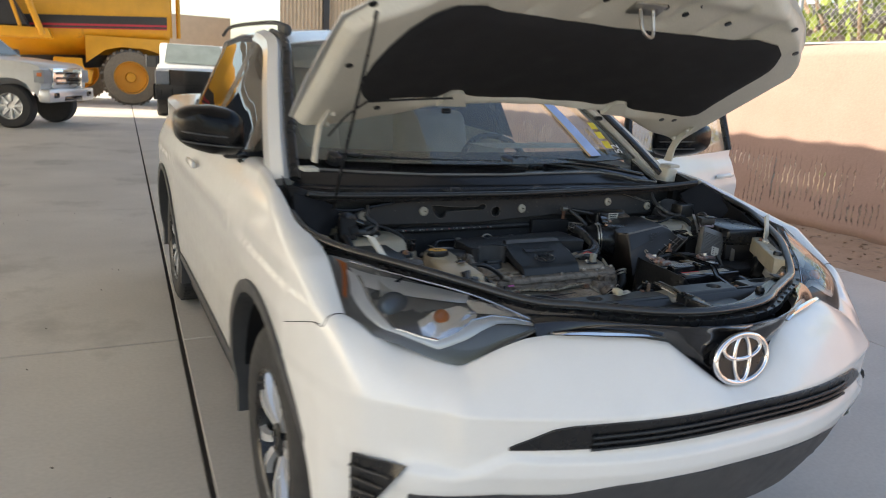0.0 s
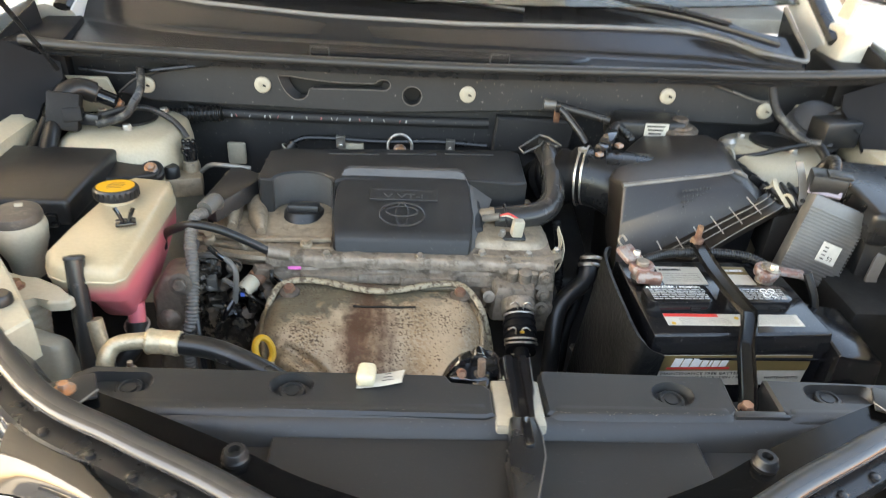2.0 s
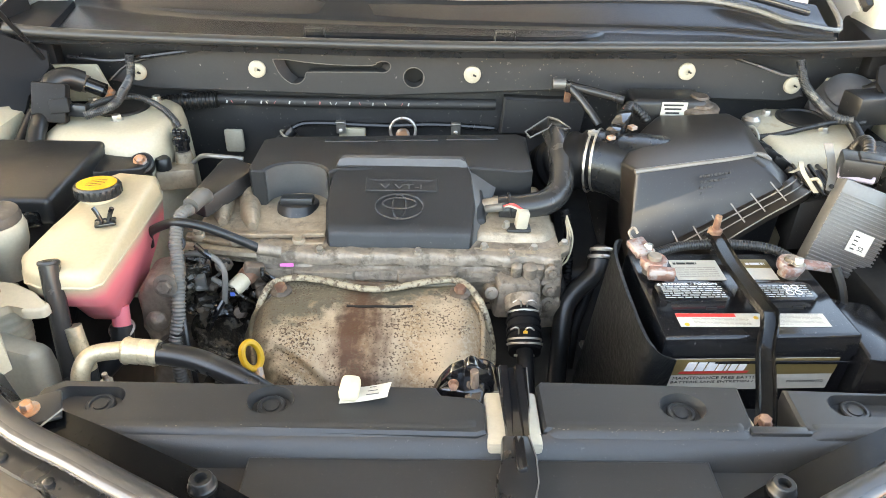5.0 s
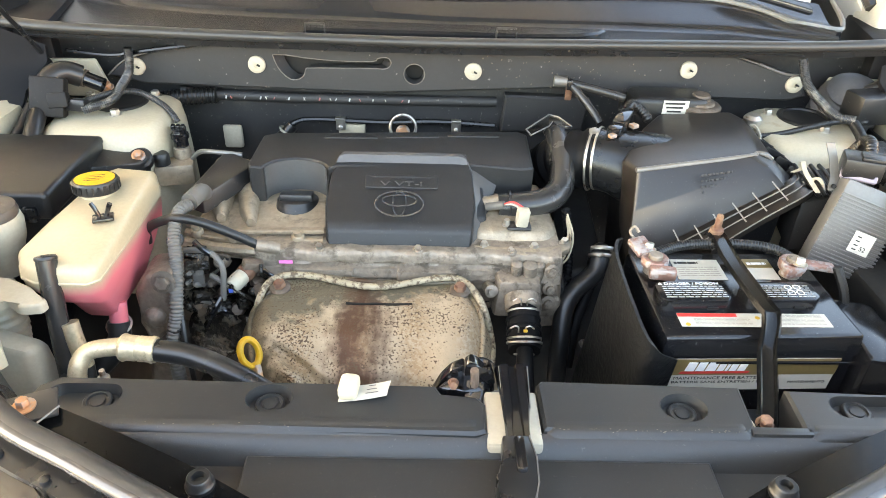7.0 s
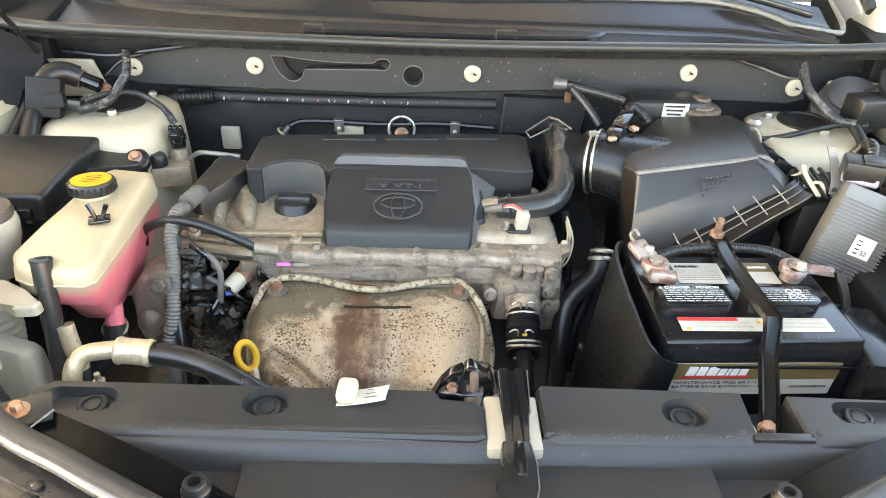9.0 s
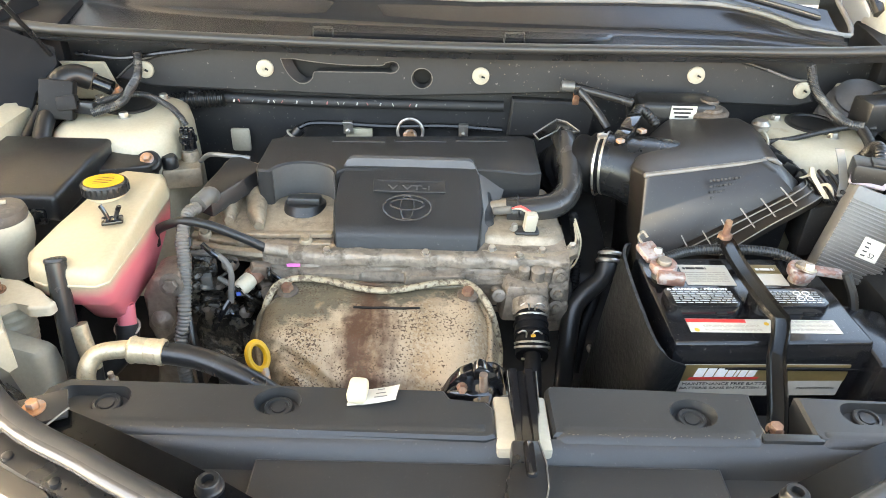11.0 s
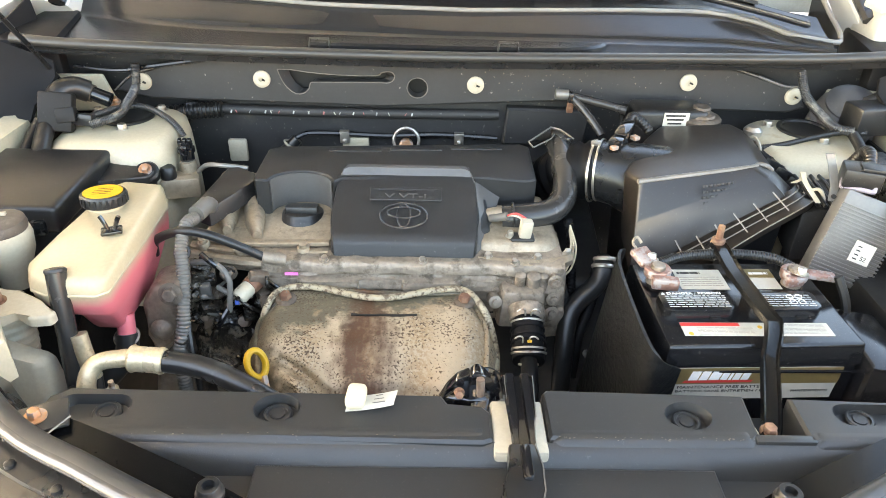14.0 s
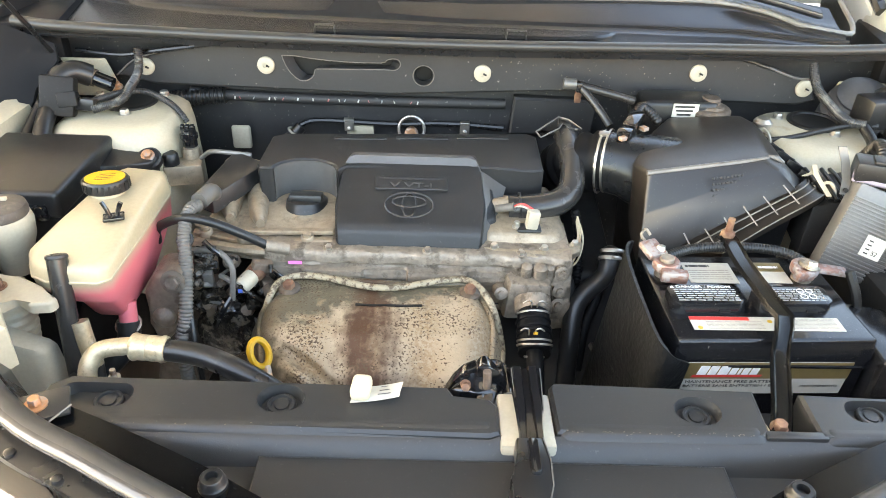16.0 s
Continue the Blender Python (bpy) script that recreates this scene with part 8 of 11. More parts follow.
# tan bands that run down the runners, brown heat stain, dark oxide above, dark pits and rust blisters
wave = n.new("ShaderNodeTexWave")
wave.bands_direction = "X"
wave.inputs["Scale"].default_value, wave.inputs["Distortion"].default_value, wave.inputs["Detail"].default_value = 4.2, 2.2, 3
wave.inputs["Phase Offset"].default_value = 0.9
l.new(co.outputs["Object"], wave.inputs["Vector"])
base = mixc(wave.outputs["Fac"], (0.29, 0.200, 0.118), (0.42, 0.325, 0.225))
fine_n = noise_node(210, 5, (1, 1, 1), 0.65)
flake = noise_node(70, 7, (1, 1, 1), 0.65)
base = mixc(mask(plus(fine_n, big, 0.3), 0.60, 0.75), base, (0.37, 0.29, 0.20))
# grey-olive oxide over the top and down the near side, with flaking edges
depth = plus(plus(plus(sep.outputs["Y"], sep.outputs["X"], -0.22), big, 0.10), flake, 0.10)
base = mixc(mask(depth, 0.115, 0.140), base, (0.115, 0.098, 0.066))
base = mixc(mask(plus(depth, fine_n, 0.10), 0.215, 0.235), base, (0.19, 0.165, 0.115))
leftw = plus(plus(plus(sep.outputs["X"], big, 0.12), flake, 0.10), sep.outputs["Y"], 0.25)
base = mixc(mask(leftw, 0.000, -0.030), base, (0.13, 0.102, 0.064))
base = mixc(mask(leftw, -0.035, -0.060), base, (0.07, 0.056, 0.036))
# brown heat streak below the slot
streak = noise_node(16, 4, (1.0, 0.30, 0.30))
edge = n.new("ShaderNodeMath")
edge.operation = "ABSOLUTE"
off = n.new("ShaderNodeMath")
off.operation = "ADD"
off.inputs[1].default_value = 0.016
l.new(sep.outputs["X"], off.inputs[0])
l.new(off.outputs[0], edge.inputs[0])
near = plus(plus(plus(edge.outputs[0], streak, -0.20), sep.outputs["Y"], 0.10), flake, -0.06)
base = mixc(mask(near, -0.080, -0.120), base, (0.085, 0.040, 0.022))
# small dark blisters
pits = noise_node(330, 3, (1, 1, 1), 0.55)
pz = plus(plus(pits, noise_node(20, 3), 0.40), sep.outputs["X"], -0.10)
base = mixc(mask(pz, 0.800, 0.815), base, (0.085, 0.052, 0.030))
l.new(base, p.inputs["Base Color"])
l.new(mask(noise_node(30, 4), 1.2, -0.1), p.inputs["Roughness"])
p.inputs["Metallic"].default_value = 0.25
bp = n.new("ShaderNodeBump")
bp.inputs["Strength"].default_value, bp.inputs["Distance"].default_value = 0.35, 0.002
l.new(pz, bp.inputs["Height"])
l.new(bp.outputs[0], p.inputs["Normal"])

shield = thing("heat_shield", "rust-mottled pressed steel exhaust heat shield", "heat shield", (-0.14, 0.50, 0.75))


def shield_f(u, v):
    prof = [(0.0, 0.594, 0.882), (0.06, 0.588, 0.880), (0.14, 0.574, 0.880), (0.30, 0.535, 0.882), (0.46, 0.480, 0.873), (0.64, 0.430, 0.846), (0.82, 0.395, 0.795), (1.0, 0.380, 0.72)]
    y = curve_at([(q[0], q[1]) for q in prof], v)
    z = curve_at([(q[0], q[2]) for q in prof], v)
    x0 = curve_at([(0.0, -0.290), (0.10, -0.298), (0.30, -0.315), (0.45, -0.312), (0.64, -0.275), (1.0, -0.255)], v)
    x1 = curve_at([(0.0, 0.008), (0.10, 0.018), (0.35, 0.032), (0.64, 0.020), (1.0, 0.012)], v)
    x = x0 + (x1 - x0) * u
    e = min(u, 1 - u)
    drop = 0.055 * (1 - min(1, e / 0.13)) ** 2
    bulge = 0.005 * math.cos((u - 0.5) * 20) * min(1, max(0, (v - 0.35) / 0.25)) * min(1, e / 0.1)
    sagr = 0.008 * math.sin(u * math.pi) * max(0, 1 - v / 0.12)
    dent = -0.014 * math.exp(-(((u - 0.20) - (v - 0.62) * 0.8) / 0.045) ** 2 - ((v - 0.62) / 0.09) ** 2) + 0.005 * math.exp(-(((u - 0.13) - (v - 0.62) * 0.8) / 0.04) ** 2 - ((v - 0.62) / 0.09) ** 2)
    return Vector((x, y - 0.6 * drop * (v > 0.5) + 0.010 * math.sin(u * math.pi * 2 + 0.4) * max(0, 1 - v / 0.15) - 0.5 * bulge - dent, z - drop - sagr + bulge + dent + 0.0015 * noise.noise((x * 30, y * 30, 2))))


bm = B()
sheet(bm, shield_f, 80, 64, 0.0015)
part("pressed_sheet", bm, M_SHIELD, shield, sharp=80)
bm = B()
rimp = [Vector((-0.294, 0.528, 0.858)), Vector((-0.291, 0.552, 0.872))]
for k in range(19):
    x = -0.280 + 0.275 * k / 18
    rimp.append(Vector((x, 0.575 + 0.0125 * math.cos(2 * math.pi * (x + 0.243) / 0.215) - 0.012 * max(0.0, (-0.262 - x) / 0.018) - 0.010 * max(0.0, (x + 0.015) / 0.010), 0.8865)))
rimp += [Vector((0.008, 0.558, 0.880)), Vector((0.019, 0.540, 0.866))] + [shield_f(1.0, 0.32 + 0.085 * k) for k in range(9)]
M_RIM = mat("worn_rim_steel", (0.36, 0.30, 0.205), 0.5, 0.2, var=0.25, scale=40, bump=0.3, stain=(0.12, 0.085, 0.055), stain_at=0.53, stain_scale=110)
tube(bm, rimp, 0.0050, 10, 3, flat=0.8)
part("rolled_rim", bm, M_RIM, shield, "bright worn rolled rim")
bm = B()
lipp = [shield_f(u, v) + Vector((0, 0, 0.002)) for u, v in ((0.045, 0.74), (0.045, 0.55), (0.050, 0.35), (0.065, 0.18), (0.10, 0.07), (0.20, 0.035), (0.35, 0.055), (0.50, 0.075), (0.65, 0.055), (0.80, 0.035), (0.90, 0.07), (0.935, 0.18), (0.950, 0.35), (0.955, 0.55), (0.955, 0.74))]
tube(bm, lipp, 0.0042, 8, 5)
part("pressed_bead", bm, M_SHIELD, shield, sharp=60)
for u, v in ((0.125, 0.185), (0.885, 0.185)):
    c = shield_f(u, v)
    bm = B()
    lathe(bm, [(0.015, 0), (0.0145, 0.003), (0.011, 0.005), (0.001, 0.005)], up_axis(c, (0, -0.15, 1)), 22)
    part("washer", bm, M_IRON, shield)
    bm = B()
    lathe(bm, [(0.0085, 0.004), (0.0085, 0.011), (0.007, 0.013), (0.001, 0.013)], up_axis(c, (0, -0.15, 1)), 6)
    part("nut", bm, M_RUST, shield)
bm = B()
sp = [shield_f(0.42 + 0.013 * k, 0.315) + Vector((0, 0, 0.0012)) for k in range(21)]
hull_loft(bm, [[q + Vector((0, -0.0020, 0)), q + Vector((0, 0.0020, 0)), q + Vector((0, 0.0016, -0.002)), q + Vector((0, -0.0016, -0.002))] for q in sp])
part("vent_slot", bm, M_DARK, shield)

# dipstick
dip = thing("dipstick", "yellow oil dipstick ring handle", "dipstick", (-0.27, 0.44, 0.85))
bm = B()
md = up_axis((-0.279, 0.437, 0.873), (0.55, -0.65, 0.45))
torus_ring(bm, md @ Matrix.Rotation(radians(90), 4, "Z"), 0.0175, 0.0115, 0.0044, 32, 10, 1.2)
part("ring", bm, M_YEL, dip)
bm = B()
tube(bm, [(-0.272, 0.432, 0.858), (-0.266, 0.42, 0.835), (-0.255, 0.41, 0.78)], 0.006, 8, 4)
part("stem", bm, M_COPPER, dip)

M_CAST = mat("brown_grey_casting", (0.17, 0.128, 0.098), 0.5, 0.35, var=0.25, scale=28, fine=0.22, bump=0.6, bscale=200, bdist=0.002, stain=(0.10, 0.075, 0.055), stain_at=0.60, stain_scale=25)
# wiring and small parts on the left of the engine
loom = thing("engine_loom", "dusty corrugated wiring loom down the engine's flank", "wiring", (-0.40, 0.59, 0.80))
bm = B()
tube(bm, [(-0.392, 0.625, 0.975), (-0.399, 0.604, 0.976), (-0.400, 0.575, 0.958), (-0.393, 0.545, 0.930), (-0.389, 0.515, 0.896), (-0.391, 0.502, 0.868), (-0.395, 0.494, 0.848), (-0.394, 0.484, 0.822), (-0.392, 0.478, 0.78), (-0.39, 0.475, 0.72)], 0.0086, 12, 8, ribs=0.0008, pitch=0.0042)
part("conduit", bm, M_DUSTH, loom, sharp=180)
bm = B()
tube(bm, [(-0.392, 0.628, 0.978), (-0.385, 0.655, 0.978), (-0.392, 0.690, 0.958)], 0.0125, 12, 6)
part("taped_elbow", bm, M_DUSTH, loom)
bm = B()
tube(bm, [(-0.386, 0.512, 0.880), (-0.379, 0.490, 0.845), (-0.374, 0.480, 0.80), (-0.372, 0.475, 0.72)], 0.0042, 8, 6)
part("wire", bm, M_RUB, loom)
for z in (0.952, 0.862):
    bm = B()
    torus_ring(bm, pose(-0.398 if z > 0.9 else -0.391, 0.569 if z > 0.9 else 0.500, z, 45 if z > 0.9 else 22, 0, 0), 0.0098, 0.0098, 0.0022, 20, 6)
    part("band", bm, M_RUB, loom)
hose = thing("vent_hose", "black rubber hose crossing the loom to the valve cover", "hose", (-0.36, 0.60, 0.94))
bm = B()
tube(bm, [(-0.452, 0.606, 0.925), (-0.445, 0.602, 0.950), (-0.405, 0.588, 0.974), (-0.37, 0.586, 0.972), (-0.33, 0.590, 0.952), (-0.294, 0.600, 0.925)], 0.0064, 12, 10)
part("hose", bm, M_RUB, hose)
bm = B()
tube(bm, [(-0.300, 0.598, 0.928), (-0.270, 0.606, 0.918)], 0.009, 10, 2, smooth=False)
part("fitting", bm, M_ALUD, hose)
o2 = thing("oxygen_sensor", "white and brown oxygen sensor plug with its wire", "sensor", (-0.325, 0.57, 0.88))
bm = B()
lathe(bm, [(0.011, -0.016), (0.012, -0.006), (0.012, 0.010), (0.010, 0.014), (0.001, 0.014)], up_axis((-0.325, 0.574, 0.884), (-0.4, -0.75, -0.15)), 20)
plug = part("plug", bm, M_TANKW, o2)
bm = B()
lathe(bm, [(0.0125, -0.012), (0.0135, 0.0), (0.0125, 0.010), (0.001, 0.010)], up_axis((-0.315, 0.592, 0.888), (-0.4, -0.75, -0.15)), 20)
part("collar", bm, M_RUST, o2)
bm = B()
box(bm, (-0.332, 0.562, 0.876), (0.006, 0.004, 0.006))
part("blue_dot", bm, M_BLUE, plug)
bm = B()
tube(bm, [(-0.344, 0.560, 0.862), (-0.341, 0.560, 0.884), (-0.340, 0.566, 0.910), (-0.352, 0.574, 0.926), (-0.372, 0.580, 0.930), (-0.395, 0.585, 0.926)], 0.0042, 10, 8)
part("wire", bm, M_DUSTH, o2)
cast = thing("engine_mount_bracket", "dirty brown cast engine mount bracket with a bolt", "bracket", (-0.43, 0.52, 0.80))
bm = B()
prism(bm, [(-0.448, 0.898), (-0.429, 0.929), (-0.392, 0.933), (-0.395, 0.880), (-0.413, 0.851), (-0.421, 0.818), (-0.445, 0.817), (-0.446, 0.850)], 0.0, 0.05, 0.010, 3, Matrix.Translation((0, 0.570, 0)) @ Matrix.Rotation(radians(90), 4, "X"))
casting = part("casting", bm, M_CAST, cast)
bm = B()
bolt(bm, (-0.403, 0.518, 0.92), (0, -1, 0.25), 0.010, 0.016)
part("bolt", bm, M_IRON, casting)
bm = B()
lathe(bm, [(0.016, -0.02), (0.015, 0.004), (0.009, 0.010), (0.001, 0.012)], up_axis((-0.424, 0.518, 0.862), (0, -1, 0.2)), 20)
part("boss", bm, M_CAST, casting)
bm = B()
loft_box(bm, [Vector(p) for p in ((-0.475, 0.55, 0.70), (-0.405, 0.55, 0.70), (-0.40, 0.60, 0.70), (-0.475, 0.60, 0.70))], [Vector(p) for p in ((-0.458, 0.56, 0.80), (-0.410, 0.56, 0.80), (-0.405, 0.60, 0.80), (-0.46, 0.60, 0.80))], 0.012, 3)
part("mount_leg", bm, M_IRON, cast)
rnd = random.Random(9)
pump = thing("alternator", "grimy alternator and brackets low on the engine's flank", "alternator", (-0.35, 0.58, 0.75))
bm = B()
lathe(bm, [(0.04, -0.05), (0.046, -0.03), (0.046, 0.03), (0.04, 0.045), (0.02, 0.05), (0.001, 0.05)], up_axis((-0.355, 0.605, 0.79), (-0.3, -0.9, 0.2)), 28)
part("body", bm, M_OIL, pump)
for k in range(70):
    bm = B()
    c = Vector((-0.398 + rnd.random() * 0.105, 0.566 + rnd.random() * 0.040, 0.765 + rnd.random() * 0.145))
    m = (M_OIL, M_OIL, M_OIL, M_IRON, M_OIL, M_CAST, M_OIL)[k % 7]
    if k % 3 == 0:
        d = Vector((rnd.random() - 0.5, 0.3 * (rnd.random() - 0.5), rnd.random() - 0.5)) * 0.11
        tube(bm, [c, c + d * 0.5 + Vector((0, -0.012, 0.004)), c + d], 0.0022 + 0.0025 * rnd.random(), 8, 4)
        part("wire", bm, (M_GLOSS, M_DUSTH, M_OIL)[k // 3 % 3], pump)
    elif k % 3 == 1:
        lathe(bm, [(0.012, -0.018), (0.013, 0.0), (0.010, 0.005), (0.009, 0.010), (0.001, 0.012)], up_axis(c, (rnd.random() - 0.5, -1, 0.7 * rnd.random())) @ Matrix.Scale(0.45 + 0.45 * rnd.random(), 4), 6 if k % 2 else 16)
        part("boss", bm, m, pump)
    else:
        box(bm, c, (0.012 + 0.022 * rnd.random(), 0.016, 0.010 + 0.026 * rnd.random()), (rnd.random() * 40, rnd.random() * 40, rnd.random() * 40), 0.003)
        part("bracket", bm, m, pump)
bm = B()
box(bm, (-0.378, 0.575, 0.888), (0.014, 0.012, 0.020), (10, 0, 10), 0.002)
part("connector", bm, M_FIN, pump, "grey connector")
bm = B()
loft_box(bm, [Vector(p) for p in ((-0.422, 0.690, 0.935), (-0.388, 0.668, 0.935), (-0.325, 0.768, 0.945), (-0.392, 0.818, 0.945))], [Vector(p) for p in ((-0.415, 0.692, 0.962), (-0.389, 0.672, 0.962), (-0.330, 0.766, 0.972), (-0.388, 0.811, 0.972))], 0.004)
part("loom_channel", bm, M_PLAST, loom)
bm = B()
tube(bm, [(-0.452, 0.832, 0.945), (-0.43, 0.815, 0.965), (-0.40, 0.80, 0.972), (-0.36, 0.80, 0.968)], 0.0040, 8, 6)
part("metal_pipe", bm, M_FIN, loom)

# ---- coolant tank ----
LEVEL = 0.106
tank2 = thing("coolant_tank", "yellowed plastic coolant tank part-filled with pink coolant", "coolant tank", (-0.48, 0.55, 0.86))
TOP = [(-0.551, 0.475), (-0.537, 0.452), (-0.515, 0.441), (-0.457, 0.440), (-0.445, 0.450), (-0.443, 0.55), (-0.443, 0.658), (-0.451, 0.681), (-0.503, 0.688), (-0.519, 0.673), (-0.533, 0.60), (-0.544, 0.54)]
TC = (-0.490, 0.560)


def tank_ring(z, kx, ky, sx=0.0, sy=0.0, tilt=0.0):
    return [Vector((TC[0] + (x - TC[0]) * kx + sx, TC[1] + (y - TC[1]) * ky + sy, z + tilt * (y - TC[1]))) for x, y in TOP]


M_TANKC = mat("aged_plastic_with_coolant", (0.44, 0.360, 0.235), 0.32, var=0.06, scale=14, bump=0.02, stain=(0.52, 0.39, 0.235), stain_at=0.70, stain_scale=10)
tn, tl = M_TANKC.node_tree.nodes, M_TANKC.node_tree.links
tco, tsep, tnz = tn.new("ShaderNodeTexCoord"), tn.new("ShaderNodeSeparateXYZ"), tn.new("ShaderNodeTexNoise")
tnz.inputs["Scale"].default_value = 25
tl.new(tco.outputs["Object"], tsep.inputs[0])
tl.new(tco.outputs["Object"], tnz.inputs["Vector"])
lean, wob, lev, tmix = tn.new("ShaderNodeMath"), tn.new("ShaderNodeMath"), tn.new("ShaderNodeMapRange"), tn.new("ShaderNodeMix")
lean.operation = wob.operation = "MULTIPLY_ADD"
lean.inputs[1].default_value = -0.16
tl.new(tsep.outputs["X"], lean.inputs[0])
tl.new(tsep.outputs["Z"], lean.inputs[2])
wob.inputs[1].default_value = 0.012
tl.new(tnz.outputs["Fac"], wob.inputs[0])
tl.new(lean.outputs[0], wob.inputs[2])
# level of the coolant, as a height over the tank's base
lev.inputs["From Min"].default_value, lev.inputs["From Max"].default_value = LEVEL + 0.008, LEVEL - 0.012
tl.new(wob.outputs[0], lev.inputs["Value"])
tmix.data_type = "RGBA"
tl.new(lev.outputs[0], tmix.inputs["Factor"])
tl.new(tn["Principled BSDF"].inputs["Base Color"].links[0].from_socket, tmix.inputs["A"])
tmix.inputs["B"].default_value = (0.66, 0.155, 0.18, 1)
tl.new(tmix.outputs["Result"], tn["Principled BSDF"].inputs["Base Color"])
bm = B()
hull_loft(bm, [tank_ring(0.884, 0.36, 0.36, 0.014, -0.020), tank_ring(0.888, 0.46, 0.48, 0.012, -0.016), tank_ring(0.912, 0.54, 0.68, 0.014, -0.008), tank_ring(0.928, 0.60, 0.82, 0.014, -0.002), tank_ring(0.938, 0.84, 0.93, 0.006, 0.0), tank_ring(0.957, 0.988, 0.987), tank_ring(0.967, 1.0, 0.997), tank_ring(0.9695, 1.008, 1.005), tank_ring(0.973, 1.008, 1.005), tank_ring(0.977, 0.997, 0.996), tank_ring(0.987, 0.985, 0.985, tilt=0.03), tank_ring(0.994, 0.94, 0.955, tilt=0.04), tank_ring(0.998, 0.84, 0.88, tilt=0.05)])
part("tank_shell", bm, M_TANKC, tank2, "yellowed translucent plastic with pink coolant inside", sharp=120)
bm = B()
hull_loft(bm, [[p + Vector((0, 0, dz)) for p in tank_ring(0.971, k, k)] for k, dz in ((0.99, -0.0022), (1.016, -0.0015), (1.018, 0.0), (1.016, 0.0015), (0.99, 0.0022))])
part("weld_flange", bm, M_TANK, tank2, sharp=120)
bm = B()
lathe(bm, [(0.025, -0.02), (0.025, 0.010), (0.023, 0.016), (0.001, 0.016)], pose(-0.505, 0.612, 0.992, -6, 0, 0), 32)
part("neck", bm, M_TANK, tank2)
bm = B()
prof = [(0.0285, 0), (0.0295, 0.002), (0.0295, 0.014), (0.0280, 0.016), (0.001, 0.016)]
lathe(bm, prof, pose(-0.506, 0.611, 1.0035, -6, 0, 0), 64)
cap = part("cap", bm, M_PLAST, tank2, "black cap with a yellow print")
for k in range(24):
    a = 2 * math.pi * k / 24
    bm = B()
    box(bm, pose(-0.506, 0.611, 1.0035, -6, 0, 0) @ Vector((0.0297 * math.cos(a), 0.0297 * math.sin(a), 0.0075)), (0.0016, 0.003, 0.011), (-6, 0, math.degrees(a)))
    part("rib", bm, M_PLAST, cap)
bm = B()
lathe(bm, [(0.0252, 0.0158), (0.0252, 0.0168), (0.001, 0.0168)], pose(-0.506, 0.611, 1.0035, -6, 0, 0), 40)
lab = part("print", bm, M_CAPY, cap)
bm = B()
for k in range(4):
    box(bm, pose(-0.506, 0.611, 1.0035, -6, 0, 0) @ Vector((0.0, -0.010 + 0.0065 * k, 0.0171)), (0.026 - 0.004 * abs(k - 1.5), 0.0007, 0.0004), (-6, 0, 12))
part("print", bm, M_PRINTK, lab, kind="stuff")
bm = B()
box(bm, (-0.470, 0.540, 1.002), (0.026, 0.018, 0.005), (0, 0, 20), 0.002)
for dx in (-0.008, 0.008):
    tube(bm, [(-0.470 + dx * 0.5, 0.540, 1.003), (-0.470 + dx, 0.541, 1.014), (-0.470 + dx * 1.5, 0.542, 1.022)], 0.003, 6, 3)
part("hose_clip", bm, M_GLOSS, tank2)
bm = B()
tube(bm, [(-0.460, 0.500, 0.900), (-0.458, 0.486, 0.866)], 0.0115, 12, 2, smooth=False)
part("outlet", bm, M_TANKC, tank2)
bm = B()
tube(bm, [(-0.459, 0.490, 0.876), (-0.459, 0.480, 0.856), (-0.468, 0.466, 0.84), (-0.485, 0.45, 0.825)], 0.0145, 12, 4)
th = part("outlet_hose", bm, M_RUB, tank2)
bm = B()
torus_ring(bm, pose(-0.459, 0.488, 0.872, 25, 0, 0), 0.0155, 0.0145, 0.0018, 24, 6)
part("clamp", bm, M_STEEL, th)
oh = thing("overflow_hose", "black rubber overflow hose in front of the coolant tank", "hose", (-0.50, 0.42, 0.85))
bm = B()
tube(bm, [(-0.502, 0.452, 1.001), (-0.4975, 0.4315, 0.936), (-0.492, 0.411, 0.870), (-0.486, 0.392, 0.80)], 0.0118, 16, 6)
ohh = part("hose", bm, M_HOSEG, oh)
bm = B()
torus_ring(bm, up_axis((-0.502, 0.4515, 0.999), (-0.1, 0.45, 0.9)), 0.0112, 0.0112, 0.0014, 26, 8, 2.0)
part("rolled_end", bm, M_RUB, ohh)

# ---- fuse box, reservoirs and brackets on the passenger side ----
fuse = thing("fuse_box", "matte black fuse box with a flat lid", "fuse box", (-0.67, 0.71, 0.90))
bm = B()
box(bm, (-0.672, 0.712, 0.972), (0.188, 0.198, 0.042), (0, 0, 0), 0.008, 3)
lid = part("lid", bm, M_PLAST, fuse)
bm = B()
box(bm, (-0.670, 0.712, 0.905), (0.176, 0.186, 0.11), (0, 0, 0), 0.006)
part("base", bm, M_PLAST, fuse)
bm = B()
box(bm, (-0.610, 0.611, 0.962), (0.028, 0.010, 0.022), (0, 0, 0), 0.003)
part("clip", bm, M_SATIN, fuse)
bm = B()
loft_box(bm, [Vector(p) for p in ((-0.600, 0.735, 0.935), (-0.545, 0.760, 0.935), (-0.515, 0.785, 0.930), (-0.510, 0.800, 0.930), (-0.530, 0.812, 0.930), (-0.60, 0.80, 0.935))], [Vector(p) for p in ((-0.600, 0.735, 0.970), (-0.545, 0.760, 0.966), (-0.515, 0.780, 0.960), (-0.506, 0.800, 0.963), (-0.530, 0.814, 0.970), (-0.60, 0.81, 0.978))], 0.004)
arm = part("mounting_arm", bm, M_PLAST, fuse)
bm = B()
